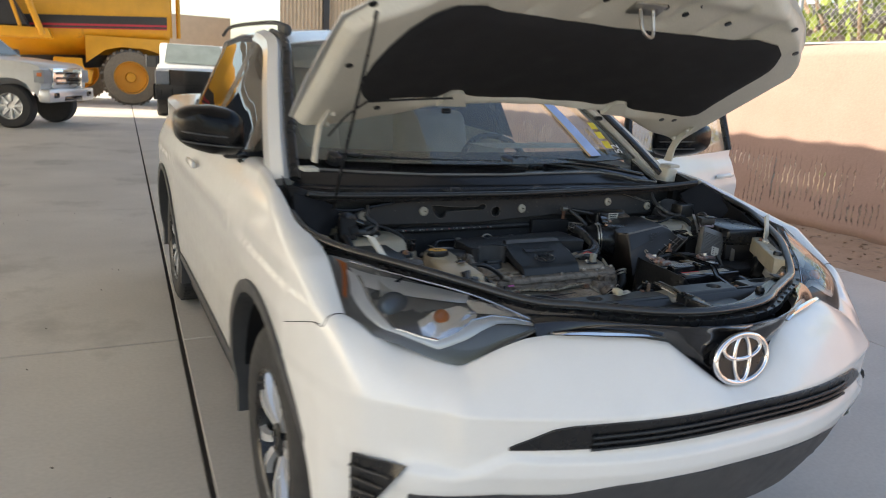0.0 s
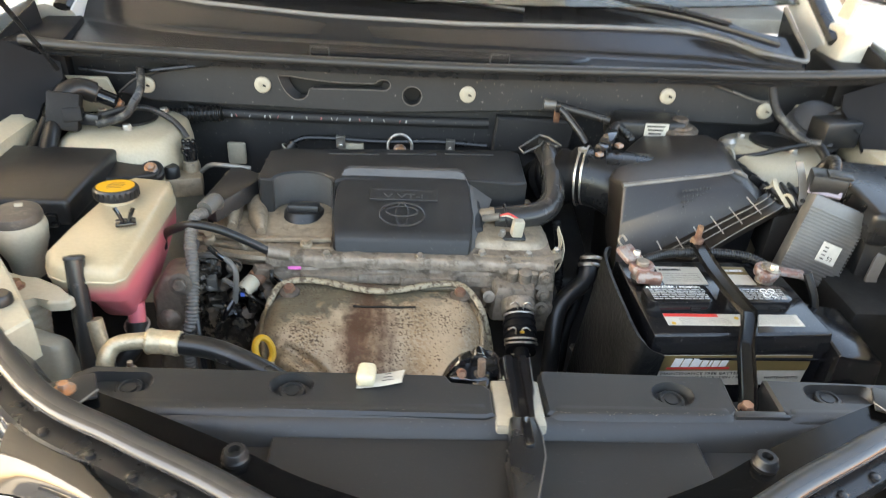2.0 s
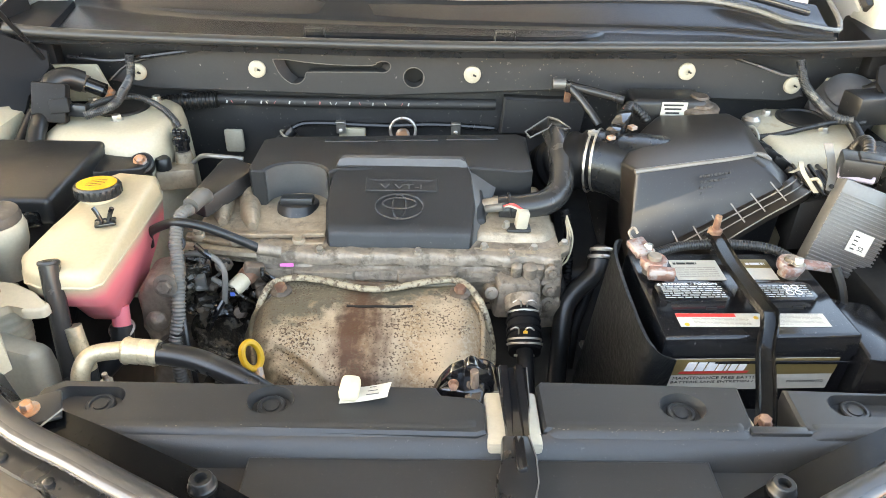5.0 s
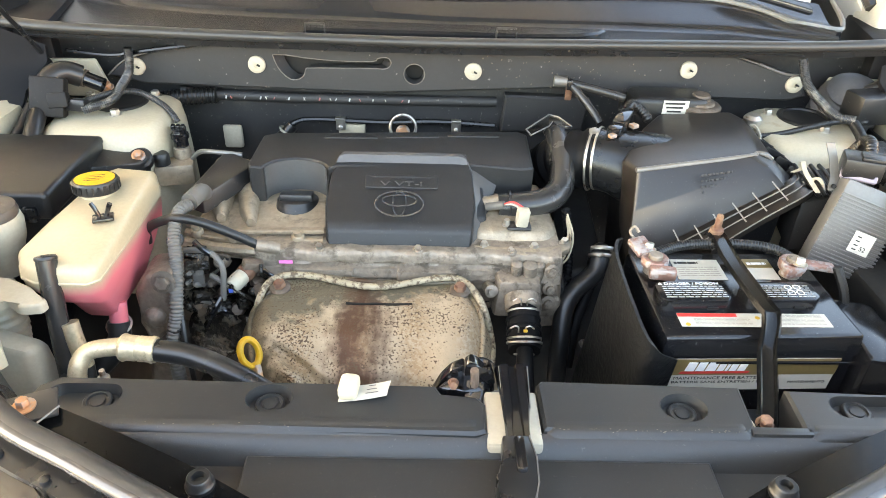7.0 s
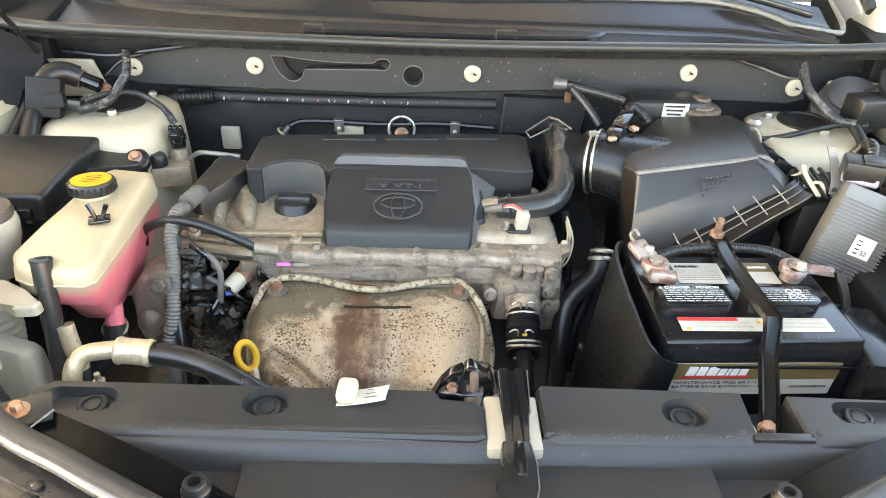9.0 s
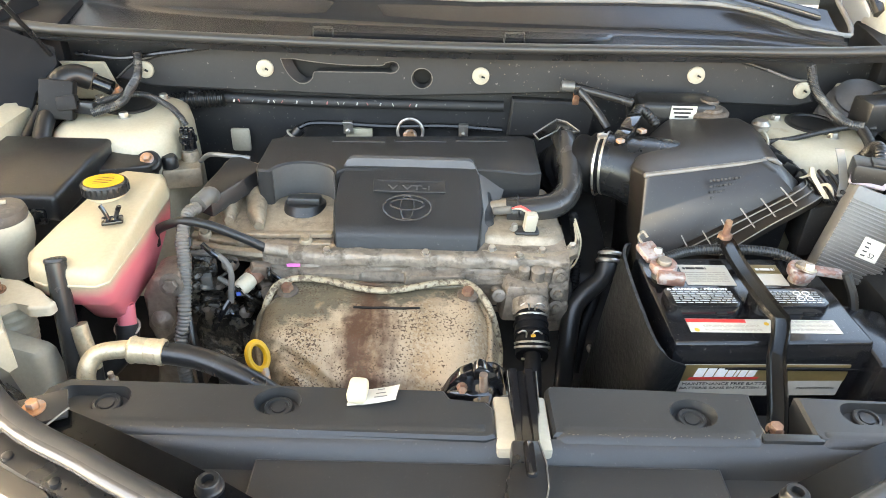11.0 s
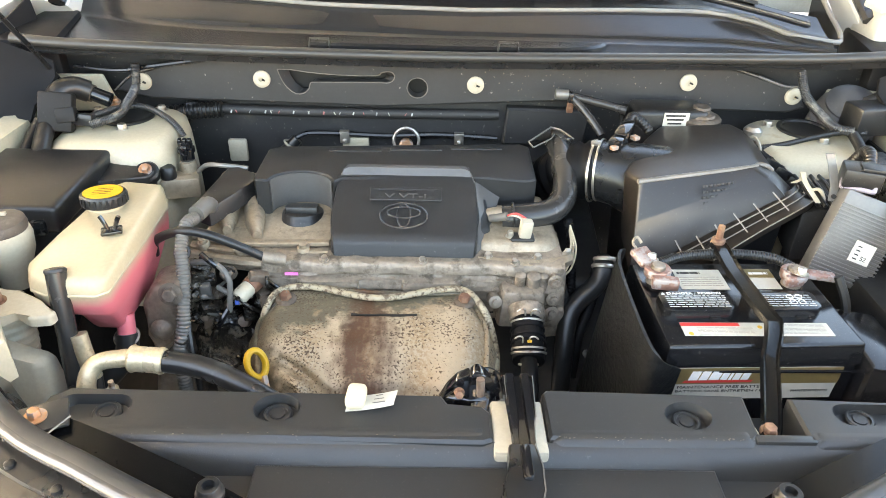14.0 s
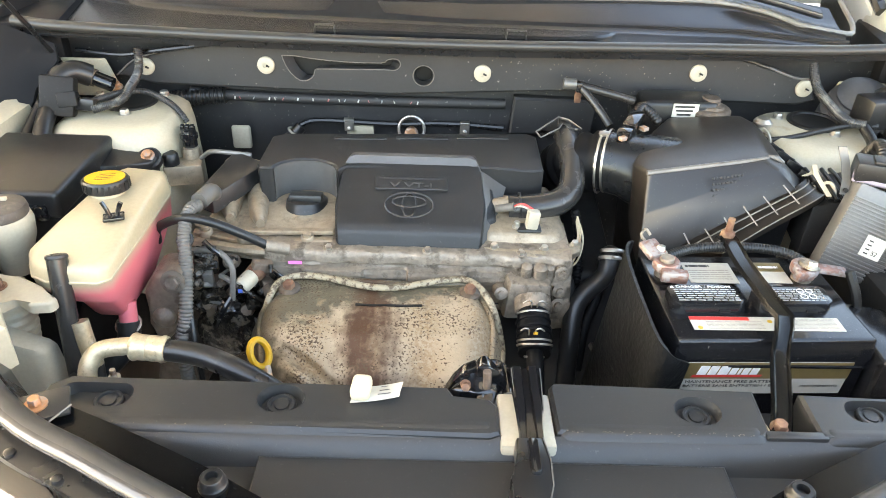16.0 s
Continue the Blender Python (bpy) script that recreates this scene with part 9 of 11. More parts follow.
lathe(bm, [(0.019, -0.016), (0.019, -0.003), (0.016, 0.0), (0.001, 0.0)], up_axis((-0.522, 0.794, 0.963), (0.15, -0.6, 0.8)), 22)
part("bolt_seat", bm, M_PLAST, arm)
bm = B()
bolt(bm, (-0.522, 0.792, 0.966), (0.15, -0.6, 0.8), 0.0075, 0.0105)
part("bolt", bm, M_COPPER, arm)
conn = thing("loom_connector", "black connector block with thick cables over the strut tower", "connector", (-0.70, 0.85, 1.0))
bm = B()
box(bm, (-0.682, 0.872, 1.029), (0.052, 0.030, 0.064), (-22, 8, 10), 0.004)
box(bm, (-0.664, 0.866, 1.026), (0.030, 0.020, 0.024), (-22, -4, 10), 0.002)
part("block", bm, M_DARKP, conn)
for pts, r in (([(-0.698, 0.860, 1.010), (-0.693, 0.830, 0.999), (-0.691, 0.800, 0.978)], 0.014), ([(-0.714, 0.870, 1.015), (-0.720, 0.840, 0.994), (-0.720, 0.800, 0.977)], 0.008)):
    bm = B()
    tube(bm, pts, r, 12, 5)
    part("cable", bm, M_RUB, conn)
bm = B()
tube(bm, [(-0.691, 0.885, 1.039), (-0.683, 0.900, 1.053), (-0.667, 0.915, 1.056), (-0.648, 0.925, 1.046)], 0.0185, 14, 6)
part("boot", bm, M_RUB, conn)
bm = B()
tube(bm, [(-0.650, 0.925, 1.046), (-0.631, 0.925, 1.038), (-0.614, 0.925, 1.031)], 0.0125, 14, 4)
part("plug", bm, M_GLOSS, conn)
bm = B()
tube(bm, [(-0.649, 0.925, 1.045), (-0.641, 0.925, 1.042)], 0.0150, 14, 2)
part("tape_band", bm, M_IRON, conn)
bm = B()
bolt(bm, (-0.632, 0.976, 1.008), (0, -0.3, 1), 0.008, 0.011)
part("nut", bm, M_COPPER, conn)
bm = B()
box(bm, (-0.638, 0.869, 1.018), (0.034, 0.016, 0.020), (-10, 0, -8), 0.003)
part("clip", bm, M_SATIN, conn)
bm = B()
tube(bm, [(-0.630, 0.872, 1.022), (-0.595, 0.903, 1.026), (-0.559, 0.922, 1.022), (-0.518, 0.907, 1.010), (-0.497, 0.896, 0.996), (-0.487, 0.891, 0.982)], 0.0050, 10, 10, ribs=0.0004, pitch=0.0026)
part("conduit", bm, M_LOOM, conn)
bm = B()
tube(bm, [(-0.627, 0.861, 1.012), (-0.587, 0.881, 1.022), (-0.578, 0.906, 1.035), (-0.583, 0.965, 1.044), (-0.580, 0.972, 1.081)], 0.0070, 10, 10, ribs=0.0005, pitch=0.0028)
part("conduit", bm, M_LOOM, conn)
sen = thing("pressure_sensor", "black plug on a brass-coloured pressure sensor with valve block", "sensor", (-0.47, 0.85, 0.95))
bm = B()
lathe(bm, [(0.010, -0.022), (0.012, -0.020), (0.012, -0.004), (0.0145, -0.003), (0.0145, 0.004), (0.012, 0.005), (0.012, 0.015), (0.001, 0.015)], pose(-0.476, 0.858, 0.972), 18)
box(bm, (-0.476, 0.846, 0.975), (0.012, 0.008, 0.016), (0, 0, 10), 0.002)
for k in range(3):
    box(bm, (-0.484 + 0.008 * k, 0.856, 0.989), (0.006, 0.012, 0.007), (0, 0, 10), 0.0015)
part("plug", bm, M_GLOSS, sen)
bm = B()
lathe(bm, [(0.014, -0.02), (0.015, 0.0), (0.013, 0.010), (0.001, 0.010)], pose(-0.474, 0.852, 0.945), 18)
part("body", bm, M_ALU, sen)
bm = B()
box(bm, (-0.484, 0.833, 0.920), (0.062, 0.040, 0.036), (0, 0, 14), 0.005)
part("valve_block", bm, M_ALU, sen)
bm = B()
lathe(bm, [(0.013, 0), (0.013, 0.016), (0.010, 0.020), (0.001, 0.020)], pose(-0.499, 0.822, 0.938), 18)
part("cap", bm, M_RUB, sen)
res = thing("fluid_reservoir", "cloudy white fluid bottle with a dusty dark cap", "reservoir", (-0.60, 0.55, 0.90))
bm = B()
lathe(bm, [(0.021, -0.085), (0.024, -0.058), (0.033, -0.034), (0.0355, -0.012), (0.033, -0.002), (0.024, 0.002), (0.001, 0.002)], pose(-0.614, 0.545, 1.000), 32)
part("bottle", bm, M_TANKW, res)
bm = B()
lathe(bm, [(0.032, -0.003), (0.033, 0.004), (0.031, 0.011), (0.024, 0.0135), (0.001, 0.0145)], pose(-0.614, 0.545, 1.000), 32)
part("cap", bm, M_CAPB, res)
bm = B()
box(bm, (-0.611, 0.553, 1.0165), (0.010, 0.006, 0.004), (0, 0, 15), 0.001)
part("tag", bm, M_TANKW, res)
bm = B()
prism(bm, [(-0.635, 0.385), (-0.560, 0.396), (-0.541, 0.419), (-0.521, 0.405), (-0.498, 0.408), (-0.495, 0.420), (-0.524, 0.436), (-0.556, 0.462), (-0.576, 0.456), (-0.600, 0.470), (-0.65, 0.49)], 0.952, 0.965, 0.004, 3)
rb = part("carrier", bm, M_TANKW, res, "white plastic carrier arm")
bm = B()
bolt(bm, (-0.572, 0.436, 0.965), (0, 0, 1), 0.008, 0.011)
part("bolt", bm, M_RUST, rb)
nk = thing("washer_filler_neck", "cloudy corrugated washer filler neck", "filler neck", (-0.58, 0.45, 0.75))
bm = B()
tube(bm, [(-0.592, 0.465, 0.945), (-0.586, 0.455, 0.90), (-0.592, 0.445, 0.83), (-0.60, 0.44, 0.74)], 0.031, 24, 6, ribs=0.0009, pitch=0.0075)
part("bellows", bm, M_TANKW, nk, sharp=180)
bm = B()
loft_box(bm, [Vector(p) for p in ((-0.64, 0.37, 0.72), (-0.498, 0.37, 0.72), (-0.495, 0.43, 0.72), (-0.64, 0.43, 0.72))], [Vector(p) for p in ((-0.60, 0.395, 0.930), (-0.522, 0.395, 0.905), (-0.512, 0.425, 0.90), (-0.60, 0.43, 0.93))], 0.010)
part("tank_shoulder", bm, M_TANKW, nk)
bm = B()
tube(bm, [(-0.475, 0.42, 0.87), (-0.468, 0.40, 0.82), (-0.455, 0.38, 0.76)], 0.010, 10, 4)
tube(bm, [(-0.50, 0.42, 0.84), (-0.49, 0.40, 0.80), (-0.48, 0.39, 0.74)], 0.016, 10, 4)
single("radiator_hose_lower", bm, M_RUB, "black hoses below the coolant tank", "hose")
cs = thing("washer_pump_line", "silver hose sleeve below the coolant tank", "pipe", (-0.475, 0.43, 0.90))
bm = B()
tube(bm, [(-0.484, 0.428, 0.924), (-0.479, 0.421, 0.900), (-0.472, 0.414, 0.868)], 0.0105, 16, 4)
part("sleeve", bm, M_FERR, cs)
ac = thing("air_conditioning_line", "silver pipe elbow crimped to a black air conditioning hose", "pipe", (-0.38, 0.36, 0.93))
bm = B()
tube(bm, [(-0.432, 0.334, 0.86), (-0.440, 0.342, 0.915), (-0.432, 0.358, 0.938), (-0.405, 0.366, 0.941), (-0.385, 0.367, 0.940)], 0.0100, 14, 8)
part("elbow", bm, M_FERR, ac)
bm = B()
m = up_axis((-0.398, 0.367, 0.9405), (1, -0.03, -0.06))
lathe(bm, [(0.010, 0.0), (0.0145, 0.002), (0.0160, 0.005), (0.0145, 0.009), (0.0145, 0.018), (0.0138, 0.020), (0.0145, 0.022), (0.0145, 0.033), (0.0155, 0.036), (0.0145, 0.040), (0.011, 0.041)], m, 26)
part("ferrule", bm, M_FERR, ac)
bm = B()
tube(bm, [(-0.360, 0.366, 0.938), (-0.32, 0.360, 0.936), (-0.28, 0.348, 0.928), (-0.24, 0.335, 0.912), (-0.20, 0.33, 0.88)], 0.0127, 14, 8)
part("hose", bm, M_SATIN, ac)
bm = B()
lathe(bm, [(0.0065, 0), (0.0065, 0.006), (0.0035, 0.007), (0.0030, 0.016), (0.001, 0.016)], pose(-0.405, 0.332, 0.922), 14)
single("service_valve", bm, M_STEEL, "small service valve beside the pipe", "valve")

# ---- battery and hold-down ----
M_PRINTF = mat("fine_grey_print", (0.30, 0.28, 0.24), 0.6, var=0.0, bump=0.0)
M_PRINTG = mat("faded_white_ink", (0.34, 0.34, 0.33), 0.5, var=0.1, bump=0.0)
bat = thing("battery", "black maintenance-free car battery with bronze and white labels", "battery", (0.332, 0.49, 0.74))
mb = pose(0.332, 0.490, 0.0, 0, 0, 2.2)
BW, BD = 0.236, 0.176
bm = B()
box(bm, mb @ Vector((0, 0, 0.835)), (BW, BD, 0.20), (0, 0, 1), 0.005)
case = part("case", bm, M_BATT, bat)
bm = B()
loft_box(bm, [mb @ Vector((x, y, 0.915)) for x, y in ((-0.121, -0.091), (0.121, -0.091), (0.121, 0.091), (-0.121, 0.091))], [mb @ Vector((x, y, 0.944)) for x, y in ((-0.119, -0.089), (0.119, -0.089), (0.119, 0.089), (-0.119, 0.089))], 0.005, 3)
top = part("top", bm, M_BATT, bat)
bm = B()
box(bm, mb @ Vector((0.0, -0.0915, 0.906)), (0.242, 0.003, 0.004), (0, 0, 1), 0.001)
part("seam", bm, M_BATT, case)
for x0 in (-0.066, 0.042):
    bm = B()
    o = [(x0 - 0.046, -0.034), (x0 - 0.036, -0.041), (x0 + 0.036, -0.041), (x0 + 0.046, -0.033), (x0 + 0.046, -0.005), (x0 + 0.038, -0.001), (x0 - 0.040, -0.001), (x0 - 0.046, -0.007)]
    prism(bm, o, 0.943, 0.960, 0.003, 2, mb)
    vent = part("vent_cap", bm, M_BATT, bat, "black vent cap with white warning print")
    bm = B()
    box(bm, mb @ Vector((x0 + 0.018, -0.0415, 0.949)), (0.013, 0.003, 0.003), (0, 0, 1))
    part("pry_slot", bm, M_DARK, vent)
    if x0 < 0:
        letters("vent_lettering", "DANGER / POISON", mb @ Matrix.Translation((x0 - 0.034, -0.0082, 0.9602)), 0.0062, M_PRINTW, vent, depth=0.0002, fit=0.068)
        bm = B()
        prism(bm, [(x0 - 0.0415, -0.0082), (x0 - 0.0365, -0.0082), (x0 - 0.039, -0.0040)], 0.960, 0.9604, 0, 1, mb)
        part("warning_mark", bm, M_PRINTW, vent)
    bm = B()
    r = random.Random(3 if x0 < 0 else 4)
    for row in range(6):
        y = -0.0120 - 0.0043 * row
        x = x0 - 0.038
        while x < x0 + 0.036:
            w = 0.003 + 0.010 * r.random()
            w = min(w, x0 + 0.038 - x)
            box(bm, mb @ Vector((x + w / 2, y, 0.9602)), (w, 0.0014, 0.0004), (0, 0, 1))
            x += w + 0.0018
    part("print", bm, M_PRINTG, vent, kind="stuff")
    if x0 > 0:
        for q in range(4):
            bm = B()
            torus_ring(bm, mb @ Matrix.Translation((x0 + 0.012 + 0.011 * (q % 2), -0.0150 - 0.0110 * (q // 2), 0.9604)), 0.0042, 0.0042, 0.0006, 20, 4)
            part("warning_ring", bm, M_PRINTW, vent)


def sticker(name, x0, x1, y0, y1, z, material, parent, lift=0.0006):
    bm = B()
    box(bm, mb @ Vector(((x0 + x1) / 2, (y0 + y1) / 2, z + lift / 2)), (x1 - x0, y1 - y0, lift), (0, 0, 1))
    return part(name, bm, material, parent)


def bars(parent, x0, x1, y0, y1, rows, z, material, seed, h=0.45):
    """Rows of dashes in place of print too small to read."""
    bm = B()
    r = random.Random(seed)
    step = (y1 - y0) / rows
    for k in range(rows):
        y = y1 - step * (k + 0.5)
        x = x0
        while x < x1:
            w = min(0.002 + 0.012 * r.random(), x1 - x)
            box(bm, mb @ Vector((x + w / 2, y, z)), (w, step * h * 0.7, 0.0003), (0, 0, 1))
            x += w + 0.0012
    return part("print", bm, material, parent, kind="stuff")


s1 = sticker("label", -0.066, -0.002, 0.024, 0.070, 0.9442, M_PAPER, bat)
bars(s1, -0.062, -0.030, 0.058, 0.066, 1, 0.9450, M_PRINTK, 1, 0.8)
bars(s1, -0.062, -0.008, 0.030, 0.054, 5, 0.9450, M_PRINTF, 2, 0.4)
s2 = sticker("label", 0.022, 0.068, 0.024, 0.070, 0.9442, M_PAPER, bat)
sticker("label_band", 0.022, 0.068, 0.050, 0.070, 0.9449, M_GOLD, s2)
bars(s2, 0.036, 0.062, 0.054, 0.064, 1, 0.9456, M_PRINTW, 8, 0.7)
s3 = sticker("label", -0.094, 0.088, -0.072, -0.047, 0.9442, M_PAPER, bat)
sticker("label_band", -0.094, -0.022, -0.053, -0.047, 0.9449, M_PRINTR, s3)
bars(s3, -0.076, -0.008, -0.070, -0.055, 6, 0.9450, M_PRINTF, 5, 0.4)
bars(s3, 0.012, 0.082, -0.070, -0.050, 8, 0.9450, M_PRINTF, 6, 0.4)
for x in (-0.086, 0.002):
    bm = B()
    lathe(bm, [(0.0030, 0.9449), (0.0030, 0.9453), (0.001, 0.9453)], mb @ Matrix.Translation((x, -0.067 if x < 0 else -0.056, 0)), 14)
    part("label_dot", bm, M_YEL, s3)
# front label
mf = mb @ Matrix.Translation((0, -0.0895, 0)) @ Matrix.Rotation(radians(90), 4, "X") @ Matrix.Translation((0, 0.861, 0)) @ Matrix.Diagonal((1, 0.82, 1, 1)) @ Matrix.Translation((0, -0.861, 0))
bm = B()
prism(bm, [(-0.108, 0.862), (0.096, 0.862), (0.100, 0.9215 - 0.0), (-0.102, 0.9225)], 0.0, 0.0012, 0.0, 1, mf)
fl = part("front_label", bm, M_PAPER, bat)
bm = B()
prism(bm, [(-0.1045, 0.8925), (0.0985, 0.8915), (0.100, 0.9215), (-0.102, 0.9225)], 0.0012, 0.0018, 0.0, 1, mf)
gl = part("bronze_band", bm, M_GOLD, fl)
bm = B()
prism(bm, [(-0.094, 0.8955), (-0.010, 0.8955), (-0.008, 0.8995), (-0.092, 0.8995)], 0.0018, 0.0023, 0.0, 1, mf)
part("red_bar", bm, M_PRINTR, gl)
# maker's mark as slanted plain blocks
for k, (x, w) in enumerate(((-0.088, 0.011), (-0.075, 0.010), (-0.063, 0.012), (-0.049, 0.008), (-0.039, 0.003), (-0.034, 0.008), (-0.024, 0.009))):
    bm = B()
    h = 0.0165 if k < 3 or k == 4 else 0.0125
    prism(bm, [(x, 0.9005), (x + w, 0.9005), (x + w + h * 0.22, 0.9005 + h), (x + h * 0.22, 0.9005 + h)], 0.0018, 0.0024, 0.0, 1, mf)
    part("mark_block", bm, M_PRINTW, gl)
letters("label_lettering", "MAINTENANCE FREE BATTERY", mf @ Matrix.Translation((-0.099, 0.8835, 0.0014)), 0.0075, M_PRINTK, fl, depth=0.0002, fit=0.112)
letters("label_lettering", "BATTERIE SANS ENTRETIEN / BA", mf @ Matrix.Translation((-0.1005, 0.8760, 0.0014)), 0.0062, M_PRINTK, fl, depth=0.0002, fit=0.114)
letters("label_lettering", "MANTENIMIENTO", mf @ Matrix.Translation((0.044, 0.8745, 0.0014)), 0.0062, M_PRINTK, fl, depth=0.0002, fit=0.046)
# terminals
for x, y, neg in ((-0.096, 0.044, True), (0.084, 0.036, False)):
    c = mb @ Vector((x, y, 0.944))
    bm = B()
    lathe(bm, [(0.013, 0), (0.012, 0.006), (0.0095, 0.008), (0.009, 0.026), (0.008, 0.027), (0.001, 0.027)], Matrix.Translation(c), 22)
    post = part("terminal_post", bm, M_ALUD, bat, "worn lead terminal post")
    bm = B()
    lathe(bm, [(0.0165, 0.010), (0.0175, 0.012), (0.0175, 0.020), (0.0160, 0.022), (0.010, 0.022), (0.010, 0.010)], Matrix.Translation(c), 22)
    if neg:
        box(bm, c + Vector((0.004, -0.024, 0.014)), (0.034, 0.014, 0.016), (0, 0, -8), 0.003)
        box(bm, c + Vector((-0.014, 0.022, 0.024)), (0.026, 0.030, 0.010), (14, 0, 24), 0.003)
    else:
        box(bm, c + Vector((0.028, 0.002, 0.014)), (0.056, 0.016, 0.009), (0, 6, -4), 0.003)
        box(bm, c + Vector((-0.006, -0.014, 0.015)), (0.024, 0.014, 0.014), (0, 0, 12), 0.003)
    part("clamp", bm, M_TERM, post, "corroded copper-coloured clamp")
    bm = B()
    bolt(bm, c + Vector((-0.004, 0.018, 0.022)) if neg else c + Vector((0.004, -0.010, 0.022)), (0, 0.2, 1), 0.006, 0.009)
    part("clamp_nut", bm, M_STEEL, post)
    if neg:
        bm = B()
        tube(bm, [c + Vector((-0.020, 0.030, 0.028)), c + Vector((-0.027, 0.038, 0.036)), c + Vector((-0.021, 0.043, 0.042)), c + Vector((-0.015, 0.038, 0.036))], 0.002, 6, 5)
        part("wire_loop", bm, M_ALUD, post)
bm = B()
tube(bm, [mb @ Vector((-0.090, 0.060, 0.962)), mb @ Vector((-0.05, 0.078, 0.962)), mb @ Vector((0.01, 0.083, 0.962)), mb @ Vector((0.07, 0.076, 0.960)), mb @ Vector((0.10, 0.05, 0.955))], 0.0065, 10, 6, ribs=0.0005, pitch=0.0036)
part("cable_conduit", bm, M_RUB, bat, sharp=180)
bm = B()
tube(bm, [mb @ Vector((0.132, 0.018, 0.968)), mb @ Vector((0.145, 0.0, 0.93)), mb @ Vector((0.15, -0.02, 0.86))], 0.006, 8, 5)
part("earth_cable", bm, M_RUB, bat)
# insulating sleeve and tray
slv = thing("battery_tray", "black plastic battery tray with a folded heat sleeve", "battery tray", (0.33, 0.48, 0.72))


def sleeve_f(u, v):
    pts = smooth_path([(0.232, 0.386, 0), (0.200, 0.375, 0), (0.187, 0.400, 0), (0.184, 0.48, 0), (0.188, 0.56, 0), (0.205, 0.595, 0)], 6)
    k = u * (len(pts) - 1)
    i = min(int(k), len(pts) - 2)
    p = pts[i].lerp(pts[i + 1], k - i)
    zt = curve_at([(0.0, 0.918), (0.10, 0.930), (0.22, 0.946), (0.5, 0.958), (0.9, 0.962), (1.0, 0.955)], u)
    return Vector((p.x - 0.030 * v, p.y - 0.010 * v, zt - 0.24 * v))


bm = B()
sheet(bm, sleeve_f, 30, 10, 0.004)
part("sleeve", bm, M_SLEEVE, slv, "black crinkled heat sleeve")
bm = B()
loft_box(bm, [Vector(p) for p in ((0.455, 0.375, 0.72), (0.53, 0.375, 0.72), (0.53, 0.60, 0.72), (0.455, 0.60, 0.72))], [Vector(p) for p in ((0.457, 0.385, 0.925), (0.52, 0.385, 0.915), (0.52, 0.50, 0.92), (0.457, 0.50, 0.93))], 0.006)
part("side_wall", bm, M_BATT, slv)
bm = B()
box(bm, (0.34, 0.48, 0.72), (0.32, 0.25, 0.02), (0, 0, 0), 0.004)
part("tray_floor", bm, M_SATIN, slv)
hold = thing("battery_hold_down", "black steel hold-down strap across the battery with rusty bolts", "bracket", (0.30, 0.42, 0.95))
bm = B()
path = smooth_path([(0.331, 0.606, 0.955), (0.333, 0.585, 0.966), (0.330, 0.52, 0.968), (0.336, 0.44, 0.967), (0.340, 0.415, 0.966)], 5) + [Vector(q) for q in ((0.337, 0.402, 0.958), (0.325, 0.375, 0.944), (0.298, 0.30, 0.940), (0.284, 0.268, 0.942), (0.276, 0.252, 0.943))]
rings = []
for k, q in enumerate(path):
    w = 0.0125 if k > 3 else 0.009
    h = 0.005
    ax = Vector((1, 0.12, 0)).normalized()
    rings.append([q - ax * w, q - ax * (w - 0.003) + Vector((0, 0, h)), q - ax * (w - 0.006) + Vector((0, 0, h * 0.4)), q + ax * (w - 0.006) + Vector((0, 0, h * 0.4)), q + ax * (w - 0.003) + Vector((0, 0, h)), q + ax * w])
hull_loft(bm, rings)
strap = part("strap", bm, M_BRKT, hold)
bm = B()
bolt(bm, (0.279, 0.264, 0.944), (0, -0.15, 1), 0.007, 0.009)
part("bolt", bm, M_RUST, strap)
bm = B()
lathe(bm, [(0.010, 0), (0.009, 0.007), (0.005, 0.009), (0.0045, 0.028), (0.001, 0.029)], pose(0.334, 0.594, 0.966), 16)
part("stud", bm, M_RUST, strap)
bm = B()
box(bm, (0.262, 0.285, 0.934), (0.010, 0.05, 0.02), (0, 0, 8), 0.002)
part("support_foot", bm, M_CREAM, hold)

# ---- air cleaner ----
air = thing("air_cleaner_box", "matte black plastic air cleaner box with ribbed flange", "air box", (0.38, 0.77, 0.90))
bm = B()
low_r = [Vector(p) for p in ((0.246, 0.745, 0.885), (0.237, 0.645, 0.878), (0.465, 0.692, 0.988), (0.490, 0.735, 0.985), (0.497, 0.870, 0.976), (0.480, 0.915, 0.962), (0.300, 0.935, 0.930), (0.270, 0.87, 0.90))]
hi_r = [Vector(p) for p in ((0.228, 0.735, 1.004), (0.244, 0.693, 1.012), (0.420, 0.732, 1.020), (0.432, 0.745, 1.021), (0.455, 0.868, 1.023), (0.445, 0.900, 1.022), (0.330, 0.905, 1.013), (0.292, 0.860, 1.007))]
mid_r = [a.lerp(b, 0.55) + Vector((0, 0, 0.006)) for a, b in zip(low_r, hi_r)]
vlow, vmid, vhi = [[bm.verts.new(q) for q in r] for r in (low_r, mid_r, hi_r)]
for a, b in ((vlow, vmid), (vmid, vhi)):
    for i in range(8):
        bm.faces.new((a[i], a[(i + 1) % 8], b[(i + 1) % 8], b[i]))
tf = bm.faces.new(vhi)
bmesh.ops.bevel(bm, geom=list(tf.edges) + [e for v in vhi for e in v.link_edges if e not in tf.edges], offset=0.006, segments=4, profile=0.5, affect="EDGES")
lid = part("lid", bm, M_AIRB, air, "matte black lid with pale edges", sharp=50)
# pale tube draws the highlight along the lid's rounded front edge
bm = B()
